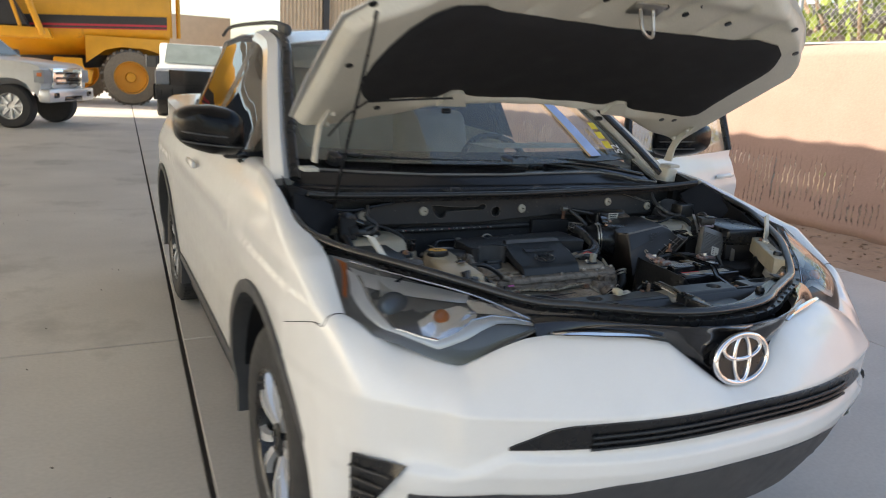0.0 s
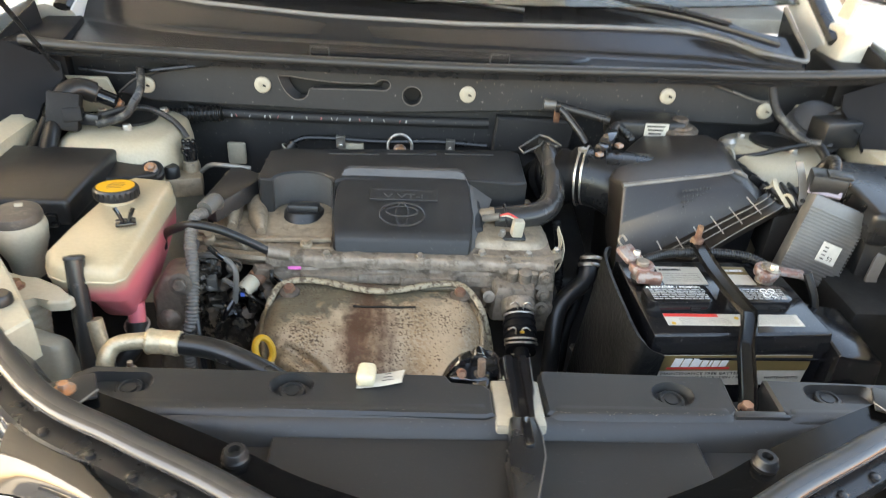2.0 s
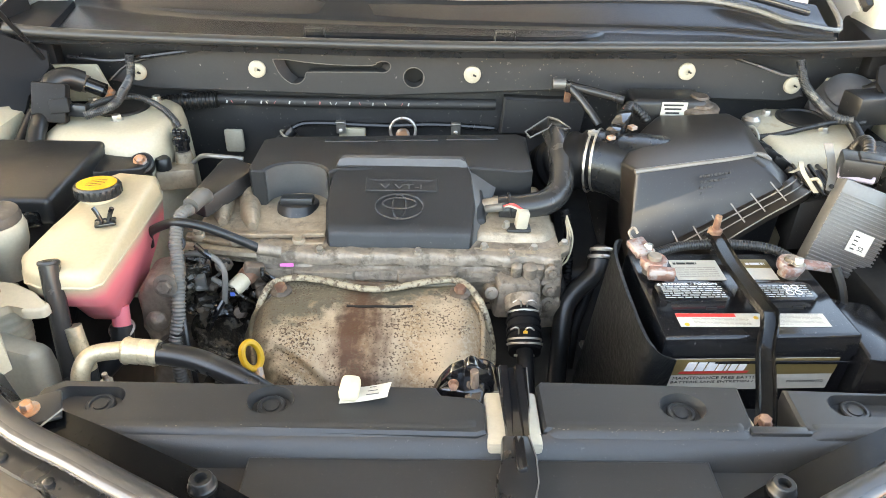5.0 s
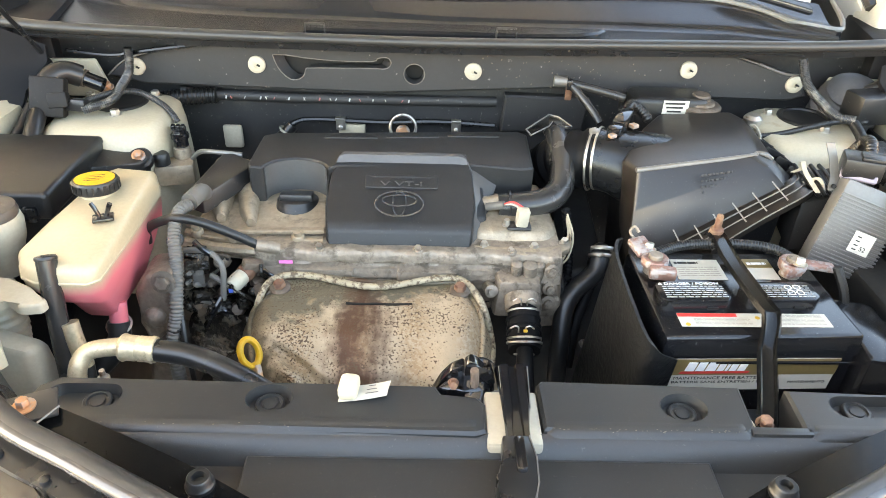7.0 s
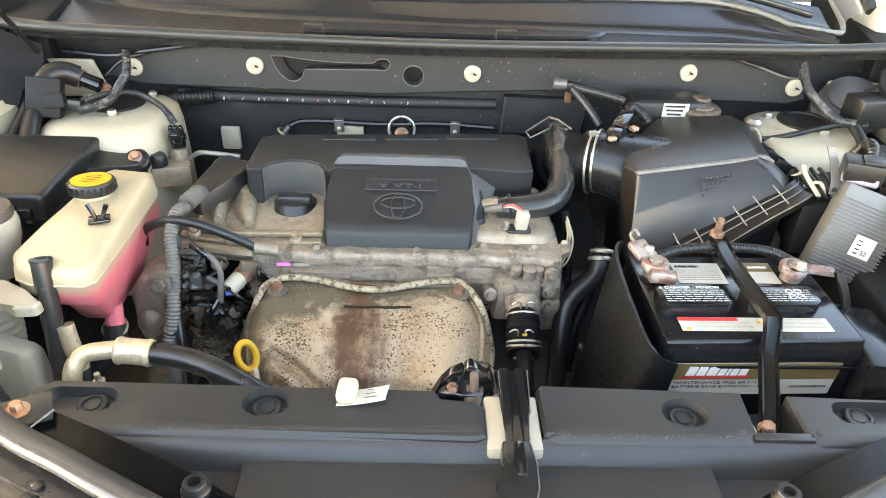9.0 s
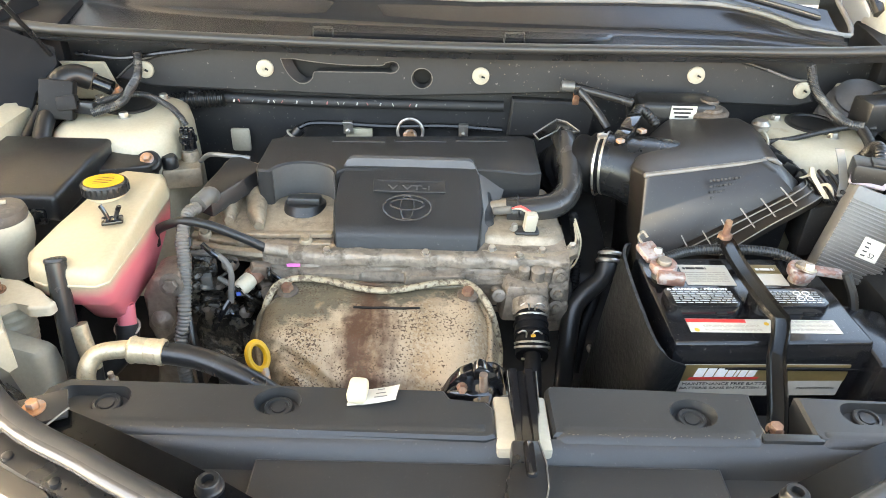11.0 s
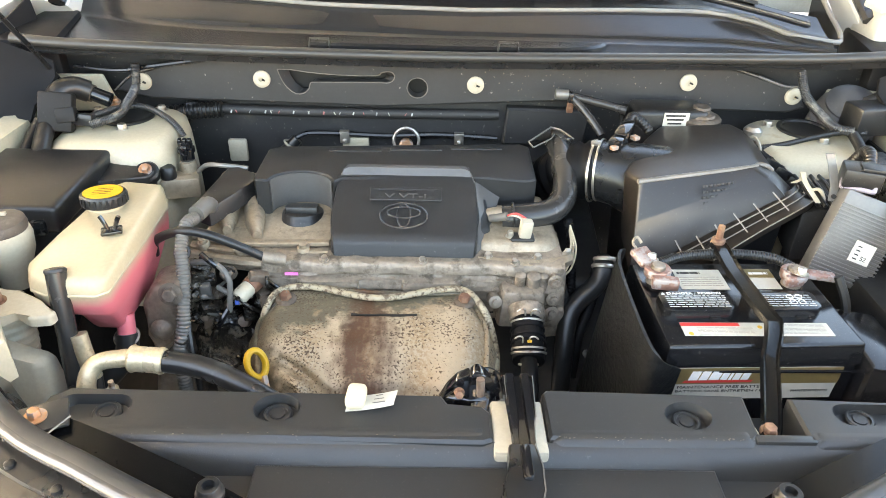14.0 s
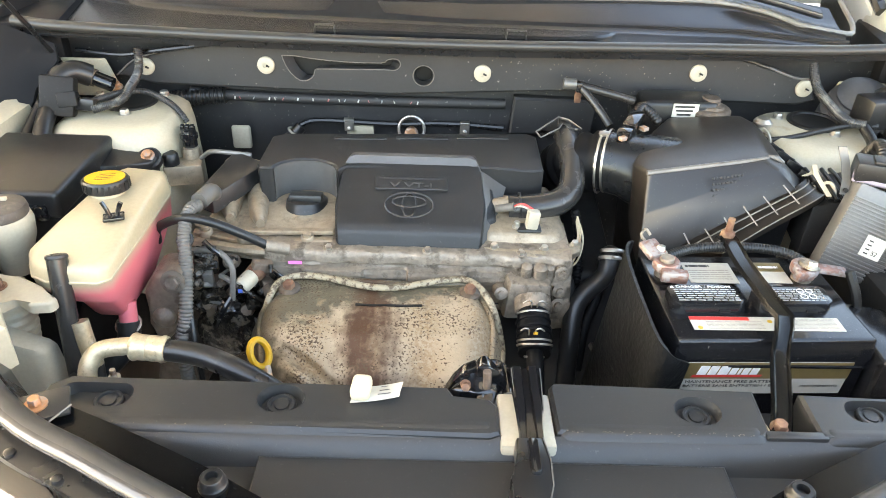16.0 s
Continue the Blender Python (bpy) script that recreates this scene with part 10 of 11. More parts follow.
tube(bm, [hi_r[1] + Vector((-0.004, 0.001, -0.0030)), hi_r[1].lerp(hi_r[2], 0.5) + Vector((0, 0.001, -0.0024)), hi_r[2] + Vector((0.000, 0.001, -0.0026)), hi_r[3] + Vector((0.001, -0.001, -0.0045)), hi_r[3].lerp(mid_r[3], 0.5) + Vector((0.0, -0.001, 0.001)), mid_r[3] + Vector((-0.001, -0.001, -0.001))], 0.0040, 8, 4)
part("worn_edge", bm, M_EDGE, lid, "pale line for the edge's highlight")
bm = B()
nrm = (mid_r[1] - hi_r[1]).cross(hi_r[2] - hi_r[1]).normalized()
if nrm.y > 0:
    nrm = -nrm
ex = (hi_r[2] - hi_r[1]).normalized()
ey = nrm.cross(ex).normalized()
if ey.z < 0:
    ey = -ey
rr = random.Random(7)
face_c = hi_r[1].lerp(hi_r[2], 0.62).lerp(mid_r[1].lerp(mid_r[2], 0.62), 0.98)
mt = Matrix((ex, ey, nrm)).transposed().to_4x4()
mt.translation = face_c
em = tuple(math.degrees(a) for a in mt.to_euler())
for k in range(4):
    x = -0.026
    while x < 0.024:
        w = 0.0025 + 0.004 * rr.random()
        box(bm, mt @ Vector((x + w / 2, 0.012 - 0.0085 * k, 0.0004)), (w, 0.0038, 0.0010), em, 0.0004, 1)
        x += w + 0.0022
part("embossed_bars", bm, M_AIRB, lid, kind="stuff")
# flange with ribs along the front and right
UPR = [Vector(p) for p in ((0.308, 0.645, 0.912), (0.394, 0.668, 0.954), (0.469, 0.690, 0.989), (0.500, 0.735, 0.985), (0.505, 0.80, 0.980), (0.500, 0.885, 0.978))]
LOW = [Vector(p) for p in ((0.348, 0.622, 0.919), (0.419, 0.645, 0.958), (0.488, 0.668, 0.990), (0.530, 0.735, 0.972), (0.533, 0.80, 0.968), (0.527, 0.885, 0.966))]
ua, lb = smooth_path(UPR, 6), smooth_path(LOW, 6)
bm = B()
hull_loft(bm, [[a + Vector((0, 0.012, 0.004)), a.lerp(b, 0.5) + Vector((0, 0, -0.001)), b, b + Vector((0, 0, -0.010)), a + Vector((0, 0.012, -0.012))] for a, b in zip(ua, lb)])
flg = part("flange", bm, M_AIRB, air)
for path, r in (([a + Vector((0, -0.001, 0.0045)) for a in ua[:20]], 0.0011), ([a.lerp(b, 0.42) + Vector((0, 0, 0.002)) for a, b in zip(ua[:20], lb[:20])], 0.0009), ([b + Vector((0, 0, 0.0010)) for b in lb[:22]], 0.0010)):
    bm = B()
    tube(bm, path, r, 6, 1)
    part("flange_line", bm, M_EDGE, flg)
for a, b in (((0.297, 0.650, 0.934), (0.305, 0.633, 0.921)), ((0.327, 0.652, 0.941), (0.337, 0.628, 0.928)), ((0.354, 0.660, 0.956), (0.367, 0.632, 0.936)), ((0.381, 0.668, 0.971), (0.395, 0.640, 0.956)), ((0.410, 0.676, 0.984), (0.424, 0.648, 0.970)), ((0.438, 0.684, 0.999), (0.454, 0.656, 0.984))):
    bm = B()
    tube(bm, [Vector(a) + Vector((0, 0, 0.002)), Vector(b) + Vector((0, 0, 0.002))], 0.0011, 6, 1, smooth=False)
    part("rib", bm, M_EDGE, flg)
rail_a, rail_b = Vector((0.508, 0.712, 0.985)), Vector((0.474, 0.905, 0.992))
bm = B()
tube(bm, [rail_a + Vector((0.016, 0, -0.004)), rail_b + Vector((0.016, 0, -0.004))], 0.0022, 6, 2, smooth=False)
part("ladder_rail", bm, M_PLAST, air)
for k in range(7):
    bm = B()
    box(bm, rail_a.lerp(rail_b, k / 6) + Vector((0.002, 0, -0.003)), (0.034, 0.0018, 0.016), (0, 24, -8), 0.0004)
    part("ladder_rib", bm, M_PLAST, air)
bm = B()
loft_box(bm, [Vector(p) for p in ((0.27, 0.66, 0.66), (0.46, 0.69, 0.66), (0.48, 0.90, 0.66), (0.28, 0.91, 0.66))], [Vector(p) for p in ((0.262, 0.660, 0.880), (0.485, 0.712, 0.950), (0.505, 0.88, 0.955), (0.265, 0.915, 0.915))], 0.006)
part("lower_box", bm, M_PLAST, air)
bm = B()
tube(bm, [(0.500, 0.712, 0.985), (0.515, 0.700, 0.998), (0.520, 0.688, 0.985), (0.516, 0.680, 0.965), (0.512, 0.682, 0.95)], 0.0022, 6, 6, flat=1.6)
part("spring_clip", bm, M_TANKW, air)
bm = B()
tube(bm, [(0.475, 0.895, 0.985), (0.485, 0.885, 1.003), (0.492, 0.87, 0.995), (0.494, 0.862, 0.975)], 0.0022, 6, 6, flat=1.6)
part("spring_clip", bm, M_TANKW, air)
duct = thing("intake_duct", "black intake duct with a bright hose clamp", "duct", (0.21, 0.82, 0.96))
bm = B()


def duct_ring(c, d, r):
    m = up_axis(c, d)
    return [m @ Vector((r * math.cos(a), r * math.sin(a), 0)) for a in [2 * math.pi * k / 28 for k in range(28)]]


hull_loft(bm, [duct_ring((0.330, 0.805, 0.945), (1, 0.0, 0.1), 0.068), duct_ring((0.270, 0.805, 0.955), (1, -0.12, 0.1), 0.063), duct_ring((0.245, 0.806, 0.963), (1, -0.22, 0.1), 0.056), duct_ring((0.228, 0.806, 0.969), (1, -0.30, 0.1), 0.051), duct_ring((0.198, 0.812, 0.973), (1, -0.45, 0.1), 0.049)])
part("tube", bm, M_SATIN, duct)
bm = B()
tube(bm, [(0.208, 0.808, 0.974), (0.185, 0.815, 0.968), (0.160, 0.835, 0.950), (0.14, 0.87, 0.91), (0.13, 0.90, 0.86)], 0.046, 24, 6, ribs=0.0025, pitch=0.014)
part("bellows", bm, M_DEEP, duct, sharp=180)
for x, dz in ((0.211, 0.0), (0.201, -0.002)):
    bm = B()
    torus_ring(bm, up_axis((x, 0.808, 0.973 + dz), (1, -0.45, 0.1)), 0.0505, 0.0505, 0.0013, 44, 6, 1.6)
    part("clamp_band", bm, M_STEEL, duct)
bm = B()
box(bm, (0.196, 0.800, 1.023), (0.016, 0.008, 0.007), (20, 0, 0), 0.002)
part("clamp_screw", bm, M_STEEL, duct)
maf = thing("air_flow_sensor", "black air flow sensor plug with copper clips", "sensor", (0.24, 0.81, 1.03))
bm = B()
box(bm, (0.248, 0.835, 1.028), (0.022, 0.050, 0.022), (10, 0, -28), 0.003)
box(bm, (0.228, 0.800, 1.026), (0.022, 0.018, 0.012), (10, 0, -28), 0.003)
part("plug", bm, M_GLOSS, maf)
for c, w in (((0.262, 0.818, 1.026), 0.012), ((0.222, 0.786, 1.022), 0.009)):
    bm = B()
    box(bm, c, (0.012, w, 0.006), (0, 0, 30), 0.001)
    part("clip", bm, M_COPPER, maf)
bm = B()
tube(bm, [(0.255, 0.852, 1.034), (0.270, 0.880, 1.038), (0.290, 0.885, 1.025), (0.305, 0.882, 1.010)], 0.008, 8, 6, ribs=0.0008, pitch=0.005)
part("conduit", bm, M_RUB, maf, sharp=180)
bm = B()
tube(bm, [(0.252, 0.850, 1.036), (0.256, 0.860, 1.040), (0.262, 0.866, 1.038)], 0.0022, 6, 3)
part("red_wire", bm, M_PRINTR, maf)
hr = thing("vacuum_hoses", "grey rubber vacuum hoses with a plastic union", "hose", (0.22, 0.94, 1.02))
bm = B()
tube(bm, [(0.150, 0.950, 1.050), (0.172, 0.949, 1.049)], 0.0095, 12, 2, smooth=False)
part("union", bm, M_FIN, hr)
bm = B()
tube(bm, [(0.170, 0.949, 1.049), (0.205, 0.944, 1.042), (0.245, 0.936, 1.035), (0.272, 0.928, 1.030)], 0.0075, 10, 6)
part("hose", bm, M_HOSEG, hr)
bm = B()
tube(bm, [(0.178, 0.947, 1.046), (0.195, 0.935, 1.032), (0.215, 0.915, 1.012), (0.228, 0.90, 0.995)], 0.0075, 10, 6)
part("hose", bm, M_HOSEG, hr)
bm = B()
box(bm, (0.176, 0.946, 1.046), (0.010, 0.016, 0.018), (0, 0, 0), 0.003)
part("band", bm, M_SATIN, hr)
bm = B()
box(bm, (0.185, 0.985, 1.02), (0.012, 0.006, 0.035), (0, 0, 0), 0.002)
single("rusty_tab", bm, M_RUST, "small rusty tab on the firewall", "tab")
brk = thing("brake_reservoir", "dark brake fluid reservoir with a dusty cap and printed label", "reservoir", (0.39, 0.95, 0.99))
bm = B()
lathe(bm, [(0.030, -0.02), (0.034, -0.004), (0.037, 0.0), (0.037, 0.008), (0.034, 0.011), (0.030, 0.012), (0.026, 0.0125), (0.024, 0.016), (0.0165, 0.019), (0.0155, 0.022), (0.0165, 0.025), (0.014, 0.0285), (0.001, 0.029)], pose(0.405, 0.935, 1.010), 32)
part("cap", bm, M_IRON, brk)
bm = B()
box(bm, (0.350, 0.946, 0.998), (0.13, 0.064, 0.076), (0, 0, 0), 0.010, 3)
part("bottle", bm, M_PLAST, brk)
bm = B()
box(bm, (0.357, 0.9135, 1.021), (0.044, 0.001, 0.024))
part("label", bm, M_PAPER, brk)
bm = B()
for k in range(3):
    box(bm, (0.355, 0.9125, 1.028 - 0.007 * k), (0.034 - 0.005 * k, 0.0008, 0.0030))
part("print", bm, M_PRINTK, brk, kind="stuff")
bm = B()
torus_ring(bm, up_axis((0.300, 0.95, 1.005), (0, -0.5, 0.8)), 0.026, 0.026, 0.006, 28, 8)
part("hose_ring", bm, M_RUB, brk)

# breather hose from the cover to the duct
pcv = thing("breather_hose", "thick black breather hose bent over the valve cover", "hose", (0.12, 0.76, 0.95))
bm = B()
tube(bm, [(0.150, 0.885, 0.987), (0.149, 0.865, 0.992), (0.150, 0.82, 0.984), (0.149, 0.775, 0.968), (0.140, 0.735, 0.954), (0.118, 0.712, 0.946), (0.085, 0.704, 0.942), (0.045, 0.705, 0.938)], 0.0200, 20, 8)
part("hose", bm, M_HOSEG, pcv)
for c, d, ma in (((0.062, 0.705, 0.942), (1, 0, 0.1), M_RUB), ((0.151, 0.880, 0.989), (0, 1, -0.1), M_FIN)):
    bm = B()
    torus_ring(bm, up_axis(c, d), 0.0203, 0.0203, 0.0013, 28, 6, 1.6)
    part("clamp", bm, ma, pcv)
bm = B()
tube(bm, [(0.048, 0.705, 0.946), (0.022, 0.706, 0.940)], 0.012, 14, 2, smooth=False)
part("nozzle", bm, M_ALU, pcv)
bm = B()
prism(bm, [(0.094, 0.822), (0.098, 0.806), (0.140, 0.858), (0.158, 0.842), (0.168, 0.840), (0.156, 0.876), (0.137, 0.884)], 1.008, 1.013, 0.001, 1)
bk = part("bracket", bm, M_GLOSS, pcv)
for loop in (((0.092, 0.822, 1.014), (0.137, 0.886, 1.014), (0.152, 0.876, 1.014), (0.168, 0.838, 1.014)), ((0.098, 0.804, 1.012), (0.132, 0.842, 1.012), (0.140, 0.860, 1.012), (0.150, 0.850, 1.010)), ((0.092, 0.822, 1.014), (0.098, 0.804, 1.012))):
    bm = B()
    tube(bm, loop, 0.0012, 6, 1, smooth=False)
    part("bare_edge", bm, M_FIN, bk)
plug = thing("white_connector", "white plug with red wires on a black base", "connector", (0.074, 0.657, 0.93))
bm = B()
box(bm, (0.076, 0.658, 0.947), (0.018, 0.016, 0.028), (0, 6, 5), 0.003)
part("plug", bm, M_TANKW, plug)
bm = B()
box(bm, (0.072, 0.660, 0.931), (0.036, 0.022, 0.006), (0, 0, 0), 0.003)
part("base", bm, M_PLAST, plug)
bm = B()
bolt(bm, (0.054, 0.660, 0.932), (0, 0, 1), 0.005, 0.007)
part("bolt", bm, M_STEEL, plug)
for dz in (0.0, 0.004):
    bm = B()
    tube(bm, [(0.076, 0.664, 0.956 + dz), (0.062, 0.672, 0.960 + dz), (0.048, 0.680, 0.955)], 0.0016, 6, 4)
    part("wire", bm, M_PRINTR if dz else M_TANKW, plug)
bm = B()
tube(bm, [(0.050, 0.678, 0.956), (0.036, 0.684, 0.950), (0.026, 0.69, 0.945)], 0.006, 10, 4)
part("wire_sheath", bm, M_DUSTH, plug)
loops = thing("stray_wires", "pale thin wires looped beside the timing cover", "wire", (0.13, 0.66, 0.88))
for k in range(3):
    bm = B()
    tube(bm, [(0.150, 0.700, 0.930 - 0.004 * k), (0.158 - 0.004 * k, 0.675, 0.905), (0.150 - 0.006 * k, 0.655, 0.880), (0.132, 0.645, 0.868 + 0.004 * k)], 0.0016, 6, 6)
    part("wire", bm, M_TANK, loops)
bm = B()
tube(bm, [(0.150, 0.72, 0.93), (0.155, 0.70, 0.90), (0.156, 0.67, 0.85), (0.150, 0.65, 0.78)], 0.0070, 10, 6, ribs=0.0007, pitch=0.005)
part("conduit", bm, M_DEEP, loops, sharp=180)

# thermostat hose and coolant pipe
thm = thing("thermostat_hose", "black radiator hose with wire clamps and a yellow mark", "hose", (0.06, 0.45, 0.85))
bm = B()
tube(bm, [(0.074, 0.545, 0.860), (0.072, 0.525, 0.854), (0.072, 0.505, 0.846), (0.071, 0.488, 0.839)], 0.0220, 20, 6)
part("hose", bm, M_DEEP, thm)
bm = B()
tube(bm, [(0.071, 0.492, 0.843), (0.070, 0.465, 0.837), (0.070, 0.435, 0.811)], 0.0115, 14, 6)
part("stub_pipe", bm, M_DEEP, thm)
for c, d, r in (((0.074, 0.545, 0.86), (0, -1, -0.75), 0.0232), ((0.072, 0.505, 0.846), (0, -1, -0.9), 0.0232), ((0.072, 0.499, 0.844), (0, -1, -1), 0.0238), ((0.07, 0.482, 0.839), (0, -0.8, -1), 0.0130)):
    bm = B()
    torus_ring(bm, up_axis(c, d), r, r, 0.0010, 30, 6, 1.6)
    part("clamp", bm, M_STEEL, thm)
for c, d in (((0.072, 0.536, 0.884), 0), ((0.066, 0.497, 0.868), 1)):
    for e in (-1, 1):
        bm = B()
        tube(bm, [Vector(c) + Vector((0.004 * e, 0, -0.004)), Vector(c) + Vector((0.005 * e, -0.002, 0.006)), Vector(c) + Vector((0.010 * e, -0.003, 0.009)), Vector(c) + Vector((0.016 * e, -0.002, 0.004))], 0.0011, 6, 4)
        part("clamp_ear", bm, M_STEEL, thm)
for y, z in ((0.532, 0.856), (0.520, 0.852), (0.513, 0.849)):
    bm = B()
    torus_ring(bm, up_axis((0.0725, y, z), (0, -1, -0.42)), 0.0222, 0.0222, 0.0022, 30, 8, 1.3)
    part("hose_ridge", bm, M_DEEP, thm)
bm = B()
box(bm, (0.07, 0.494, 0.869), (0.0045, 0.020, 0.004), (-40, 0, 0), 0.001)
part("paint_mark", bm, M_YEL, thm)
bm = B()
lathe(bm, [(0.026, -0.02), (0.026, 0.0), (0.022, 0.004), (0.001, 0.004)], up_axis((0.075, 0.556, 0.856), (0.02, -1, -0.6)), 26)
part("housing", bm, M_ALUD, thm)
bm = B()
loft_box(bm, [Vector(p) for p in ((0.036, 0.575, 0.83), (0.104, 0.575, 0.83), (0.108, 0.62, 0.83), (0.03, 0.62, 0.83))], [Vector(p) for p in ((0.042, 0.578, 0.888), (0.100, 0.578, 0.886), (0.104, 0.62, 0.89), (0.035, 0.62, 0.89))], 0.006)
part("outlet_casting", bm, M_ALUD, thm)
for c in ((0.030, 0.585, 0.868), (0.088, 0.580, 0.862), (0.062, 0.580, 0.855)):
    bm = B()
    lathe(bm, [(0.012, -0.02), (0.012, 0.008), (0.006, 0.009), (0.006, 0.014), (0.001, 0.014)], up_axis(c, (0.1, -1, 0.35)) @ Matrix.Scale(0.8, 4), 14)
    part("boss", bm, M_ALUD, thm)
pipe = thing("heater_hose", "black heater hose with a spring clamp", "hose", (0.18, 0.62, 0.82))
bm = B()
tube(bm, [(0.206, 0.700, 0.840), (0.205, 0.685, 0.868), (0.200, 0.662, 0.885), (0.190, 0.640, 0.864), (0.160, 0.622, 0.842), (0.145, 0.606, 0.820), (0.138, 0.575, 0.770), (0.135, 0.545, 0.70)], 0.0145, 14, 8)
part("hose", bm, M_RUB, pipe)
bm = B()
tube(bm, [(0.190, 0.65, 0.85), (0.178, 0.63, 0.815), (0.165, 0.61, 0.79), (0.155, 0.58, 0.73)], 0.009, 10, 6)
part("small_hose", bm, M_DEEP, pipe)
for k in (0, 1):
    bm = B()
    torus_ring(bm, up_axis((0.2015 - 0.003 * k, 0.662 - 0.006 * k, 0.893 - 0.009 * k), (0.05, 0.6, 0.75)), 0.0165, 0.0165, 0.0020, 24, 6, 1.6)
    part("clamp", bm, M_STEEL, pipe)
bm = B()
box(bm, (0.186, 0.575, 0.775), (0.040, 0.014, 0.010), (0, 25, 10), 0.003)
single("grey_bracket", bm, M_FIN, "small grey bracket deep beside the hose", "bracket")
bm = B()
loft_box(bm, [Vector(p) for p in ((0.12, 0.60, 0.55), (0.24, 0.60, 0.55), (0.24, 0.95, 0.55), (0.12, 0.95, 0.55))], [Vector(p) for p in ((0.15, 0.68, 0.84), (0.22, 0.68, 0.84), (0.22, 0.90, 0.88), (0.15, 0.90, 0.88))], 0.01)
single("transmission_case", bm, M_DARK, "dark transmission case below the hoses", "transmission")

# ---- control unit and relay box ----
ecu = thing("control_unit", "finned grey alloy engine control unit on a metal bracket", "control unit", (0.55, 0.57, 0.90))
mE = Matrix.Translation((0.533, 0.578, 0.972))
TLc, BLc, TRc = Vector((0.508, 0.622, 1.046)), Vector((0.466, 0.588, 0.938)), Vector((0.590, 0.602, 1.004))
axx = (TRc - TLc).normalized()
top_c, bot_c = TLc, BLc
ayy = (top_c - bot_c).normalized()
azz = axx.cross(ayy).normalized()
axx = ayy.cross(azz).normalized()
if azz.y > 0:
    azz = -azz
    axx = -axx
mE = Matrix((axx, ayy, azz)).transposed().to_4x4()
mE.translation = (TRc + BLc) / 2
eul = tuple(math.degrees(a) for a in mE.to_euler())
bm = B()
box(bm, mE @ Vector((0, 0, -0.014)), (0.090, 0.126, 0.028), eul, 0.004)
eb = part("housing", bm, M_FIN, ecu)
for k in range(20):
    bm = B()
    box(bm, mE @ Vector((0.0, -0.056 + 0.0052 * k, 0.001)), (0.090, 0.0026, 0.004), eul, 0.0006, 1)
    part("fin", bm, M_FIN, eb)
bm = B()
box(bm, mE @ Vector((0.012, -0.012, 0.0035)), (0.030, 0.030, 0.001), eul)
lb = part("label", bm, M_PAPER, eb)
bm = B()
for k in range(4):
    box(bm, mE @ Vector((0.005, -0.022 + 0.006 * k, 0.0044)), (0.006, 0.0018, 0.0006), eul)
part("print", bm, M_PRINTK, lb, kind="stuff")
letters("label_lettering", "52", mE @ Matrix.Translation((0.012, -0.022, 0.0042)), 0.009, M_PRINTK, lb, depth=0.0002)
bm = B()
hull_loft(bm, [[c + Vector((-0.009, 0.0, 0)), c + Vector((0.009, 0, 0)), c + Vector((0.009, 0.004, -0.004)), c + Vector((-0.009, 0.004, -0.004))] for c in (Vector((0.560, 0.618, 1.012)), Vector((0.595, 0.600, 1.000)), Vector((0.620, 0.585, 0.985)), Vector((0.600, 0.565, 0.93)), Vector((0.596, 0.550, 0.905)), Vector((0.612, 0.545, 0.900)))])
part("bracket", bm, M_FIN, ecu)
bm = B()
box(bm, (0.530, 0.640, 1.050), (0.05, 0.04, 0.03), (0, 0, -20), 0.004)
box(bm, (0.540, 0.632, 1.066), (0.034, 0.026, 0.006), (0, 0, -20), 0.002)
part("connector", bm, M_PLAST, ecu, "black connector with a lever")
bm = B()
tube(bm, [(0.548, 0.652, 1.050), (0.556, 0.676, 1.066), (0.562, 0.700, 1.060), (0.560, 0.716, 1.035)], 0.0085, 10, 6, ribs=0.0007, pitch=0.0045)
part("conduit", bm, M_RUB, ecu, sharp=180)
bm = B()
hull_loft(bm, [[Vector((x - 0.006, y, z)), Vector((x + 0.006, y, z)), Vector((x + 0.006, y + 0.002, z)), Vector((x - 0.006, y + 0.002, z))] for x, y, z in ((0.489, 0.660, 1.074), (0.497, 0.655, 1.054), (0.502, 0.645, 1.030), (0.499, 0.635, 1.014))])
sp = part("side_bracket", bm, M_FIN, ecu, "pale zinc bracket plate")
bm = B()
lathe(bm, [(0.0032, -0.002), (0.0032, 0.0012), (0.001, 0.0014)], up_axis((0.497, 0.632, 1.022), (0, -1, 0.2)), 12)
part("bracket_hole", bm, M_DARK, sp)
bm = B()
plate(bm, rounded(0.046, 0.022, 0.003, 3), [[(x - 0.012, y) for x, y in rounded(0.014, 0.012, 0.002, 3)][::-1], [(x + 0.011, y) for x, y in rounded(0.016, 0.012, 0.002, 3)][::-1]], 0.003, 0.006, 0.003, 0.001, Matrix.Translation((0.523, 0.628, 1.045)) @ Matrix.Rotation(radians(-28), 4, "Z") @ Matrix.Rotation(radians(52), 4, "X"))
part("lever", bm, M_LEVER, ecu, "lilac-grey connector lever")
bm = B()
for k in range(5):
    box(bm, Vector((0.523, 0.628, 1.045)) + Vector((-0.012 + 0.006 * k, 0.010 - 0.002 * k, -0.022)), (0.004, 0.012, 0.020), (-10, 0, -28), 0.001)
part("connector_rib", bm, M_PLAST, ecu, kind="stuff")
strap = thing("strap_clip", "pale bent strap clip beside the air box", "clip", (0.473, 0.670, 1.016))
bm = B()
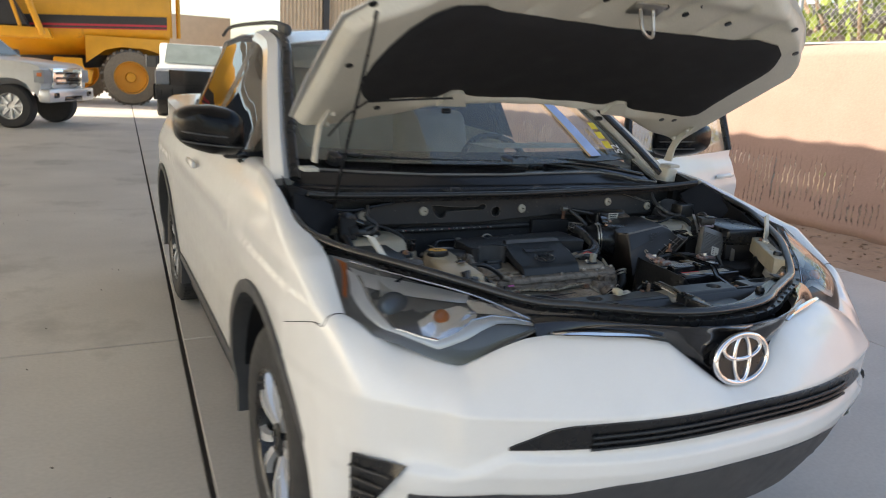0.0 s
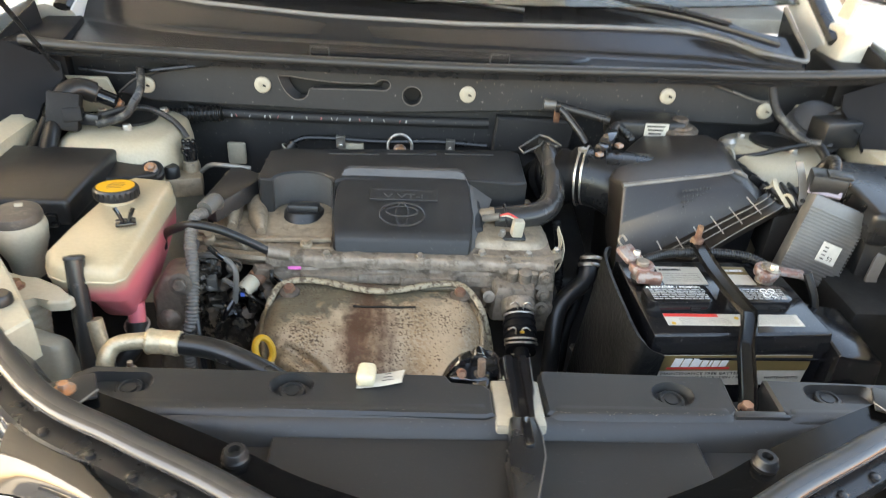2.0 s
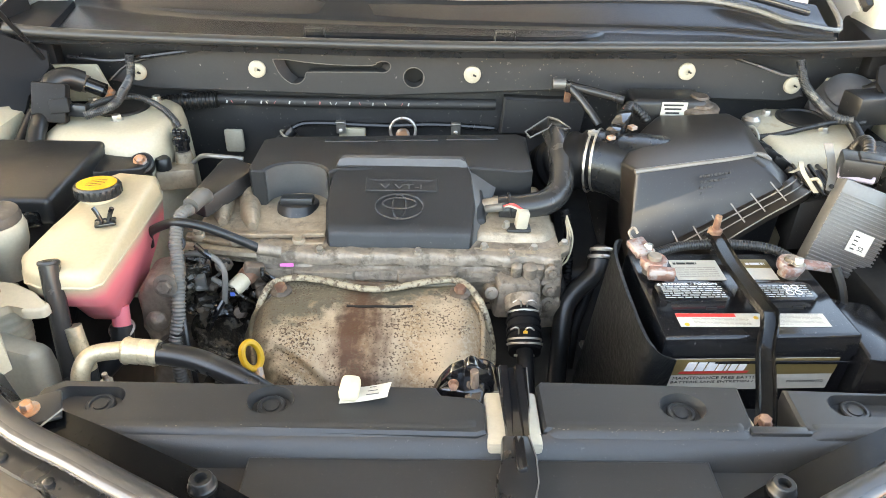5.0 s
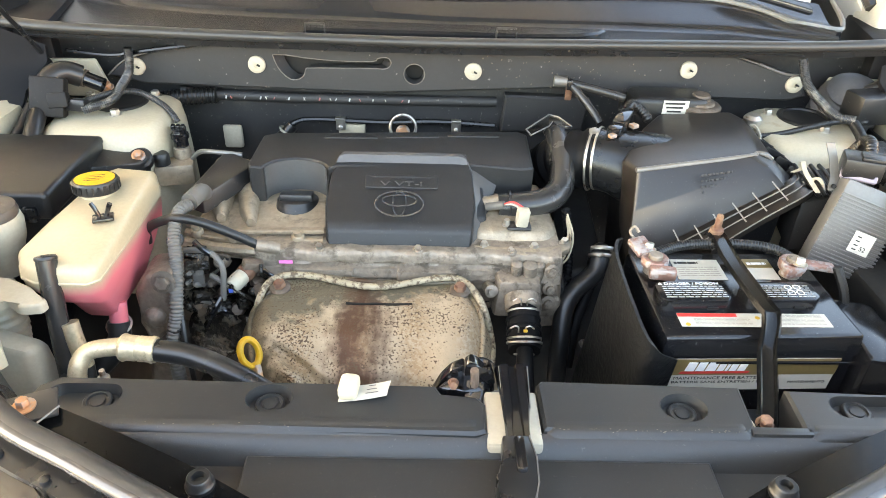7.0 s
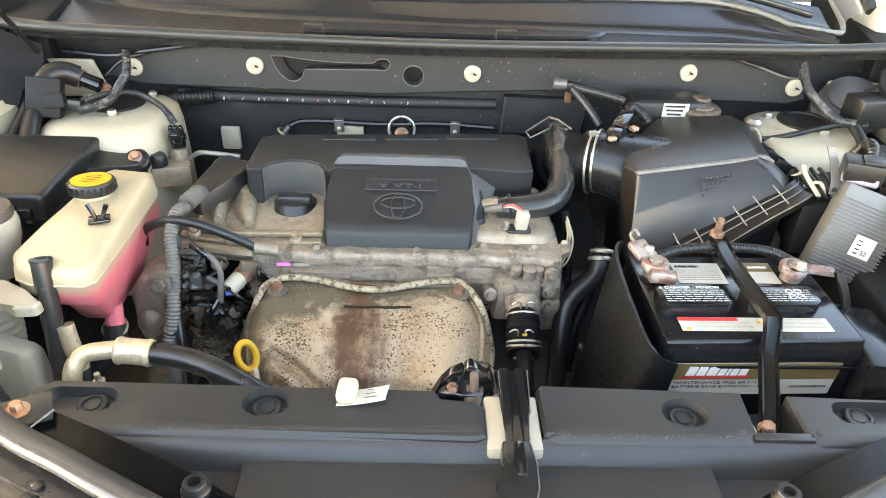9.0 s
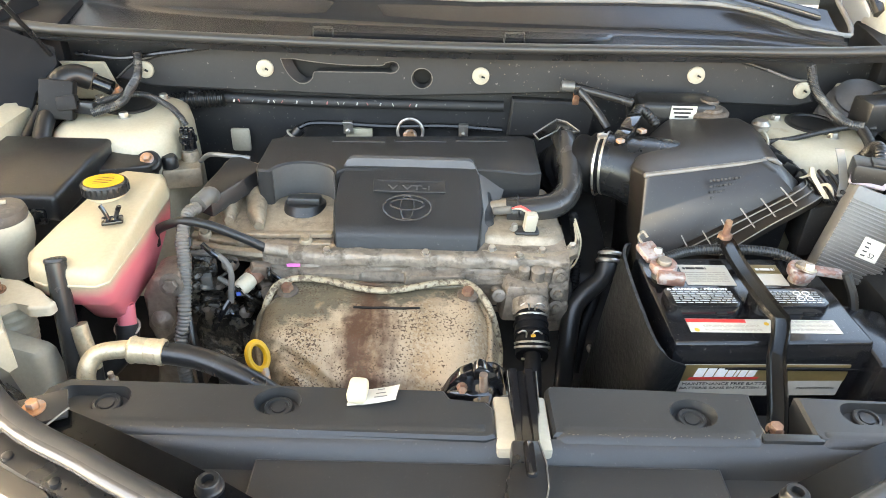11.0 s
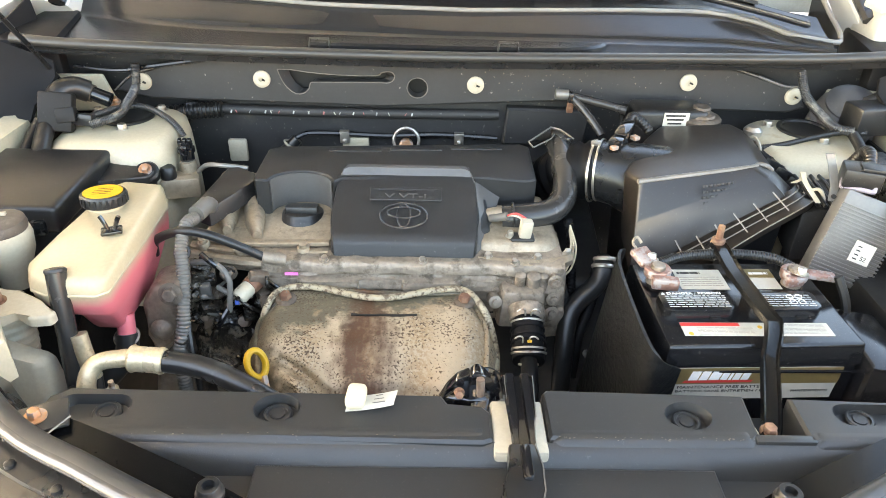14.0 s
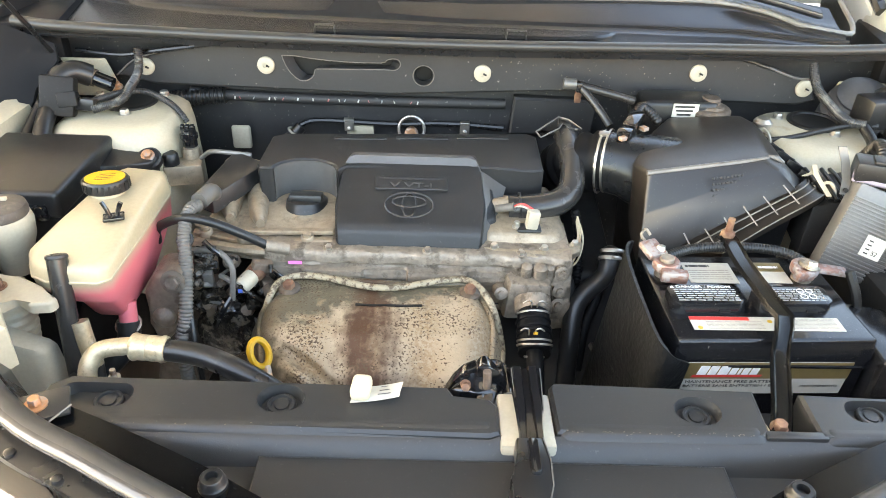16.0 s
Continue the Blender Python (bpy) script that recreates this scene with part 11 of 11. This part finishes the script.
hull_loft(bm, [[p + Vector((-0.0035, 0, 0.0007)), p + Vector((0.0035, 0, 0.0007)), p + Vector((0.0035, 0, -0.0007)), p + Vector((-0.0035, 0, -0.0007))] for p in smooth_path([Vector(q) for q in ((0.467, 0.690, 1.014), (0.476, 0.688, 1.021), (0.473, 0.684, 1.034), (0.475, 0.672, 1.023), (0.492, 0.655, 1.000))], 5)])
part("strap", bm, M_TANKW, strap)
shelf = thing("dark_shelf", "black plastic shelf between the air box and the control unit", "bracket", (0.50, 0.72, 0.94))
bm = B()
loft_box(bm, [Vector(p) for p in ((0.478, 0.660, 0.90), (0.560, 0.668, 0.90), (0.60, 0.775, 0.90), (0.50, 0.775, 0.90))], [Vector(p) for p in ((0.482, 0.668, 0.976), (0.556, 0.676, 0.985), (0.585, 0.768, 0.990), (0.508, 0.768, 0.975))], 0.006)
part("tray", bm, M_DARKP, shelf)
for k in range(4):
    bm = B()
    tube(bm, [(0.505 + 0.013 * k, 0.760, 0.992), (0.500 + 0.012 * k, 0.720, 0.994 + 0.003 * (k % 2)), (0.506 + 0.010 * k, 0.672, 0.985)], 0.0032, 8, 5)
    part("wire", bm, M_RUB, shelf)
rel = thing("relay_box", "black relay box with a smooth lid", "relay box", (0.66, 0.66, 0.90))
bm = B()
box(bm, (0.672, 0.665, 1.005), (0.165, 0.205, 0.055), (0, 0, -8), 0.010, 3)
part("lid", bm, M_SATIN, rel)
bm = B()
box(bm, (0.672, 0.665, 0.92), (0.155, 0.19, 0.13), (0, 0, -8), 0.006)
part("base", bm, M_PLAST, rel)
bm = B()
box(bm, (0.63, 0.63, 0.80), (0.2, 0.30, 0.25), (0, 0, 0), 0.01)
single("lower_cover", bm, M_DARK, "dark plastic cover below the relay box", "cover")
rw = thing("tower_wiring", "corrugated wiring crossing the strut tower", "wiring", (0.60, 0.88, 1.02))
bm = B()
tube(bm, [(0.582, 0.975, 1.091), (0.591, 0.955, 1.056), (0.611, 0.925, 1.031), (0.623, 0.888, 1.022), (0.648, 0.876, 1.020)], 0.0076, 12, 10, ribs=0.0006, pitch=0.0028)
part("conduit", bm, M_LOOM, rw, sharp=180)
bm = B()
tube(bm, [(0.492, 0.872, 0.990), (0.53, 0.868, 0.998), (0.58, 0.872, 1.010), (0.63, 0.882, 1.016), (0.67, 0.875, 1.018)], 0.0046, 8, 10, ribs=0.0003, pitch=0.0030)
part("cable", bm, M_RUB, rw, sharp=180)
bm = B()
tube(bm, [(0.650, 0.880, 1.015), (0.640, 0.83, 1.010), (0.622, 0.79, 1.005), (0.60, 0.75, 1.03)], 0.0080, 10, 6, ribs=0.0007, pitch=0.0036)
part("conduit", bm, M_RUB, rw, sharp=180)
bm = B()
box(bm, (0.683, 0.903, 1.035), (0.075, 0.05, 0.050), (0, 0, 10), 0.005)
part("junction", bm, M_PLAST, rw)
boot = thing("rubber_boot", "ribbed dark grey rubber boot at the rear corner of the bay", "boot", (0.681, 0.955, 0.98))
bm = B()
lathe(bm, [(0.060, -0.050), (0.058, -0.020), (0.052, -0.012), (0.054, -0.006), (0.048, 0.002), (0.050, 0.008), (0.042, 0.016), (0.043, 0.021), (0.030, 0.030), (0.014, 0.034), (0.001, 0.035)], up_axis((0.681, 0.965, 1.025), (-0.15, -0.45, 0.9)), 36)
part("bellows", bm, M_BOOT, boot, sharp=25)
bm = B()
tube(bm, [(0.691, 0.943, 1.047), (0.731, 0.935, 1.065), (0.791, 0.945, 1.027)], 0.010, 12, 8)
part("hose", bm, M_RUB, boot)
bm = B()
lathe(bm, [(0.016, 0), (0.016, 0.014), (0.010, 0.020), (0.001, 0.020)], pose(0.497, 0.918, 0.990), 16)
part("terminal", bm, M_STEEL, rw)
bm = B()
tube(bm, [(-0.44, 0.985, 1.09), (-0.56, 0.985, 1.072), (-0.62, 0.99, 1.062), (-0.70, 1.0, 1.065)], 0.004, 8, 6)
single("release_cable", bm, M_SATIN, "thin dark cable below the cowl seal", "cable")
bm = B()
tube(bm, [(0.514, 0.985, 1.077), (0.561, 0.982, 1.062), (0.586, 0.980, 1.061)], 0.0022, 8, 6)
single("bonding_wire", bm, M_DUSTH, "thin grey wire below the cowl seal", "wire")
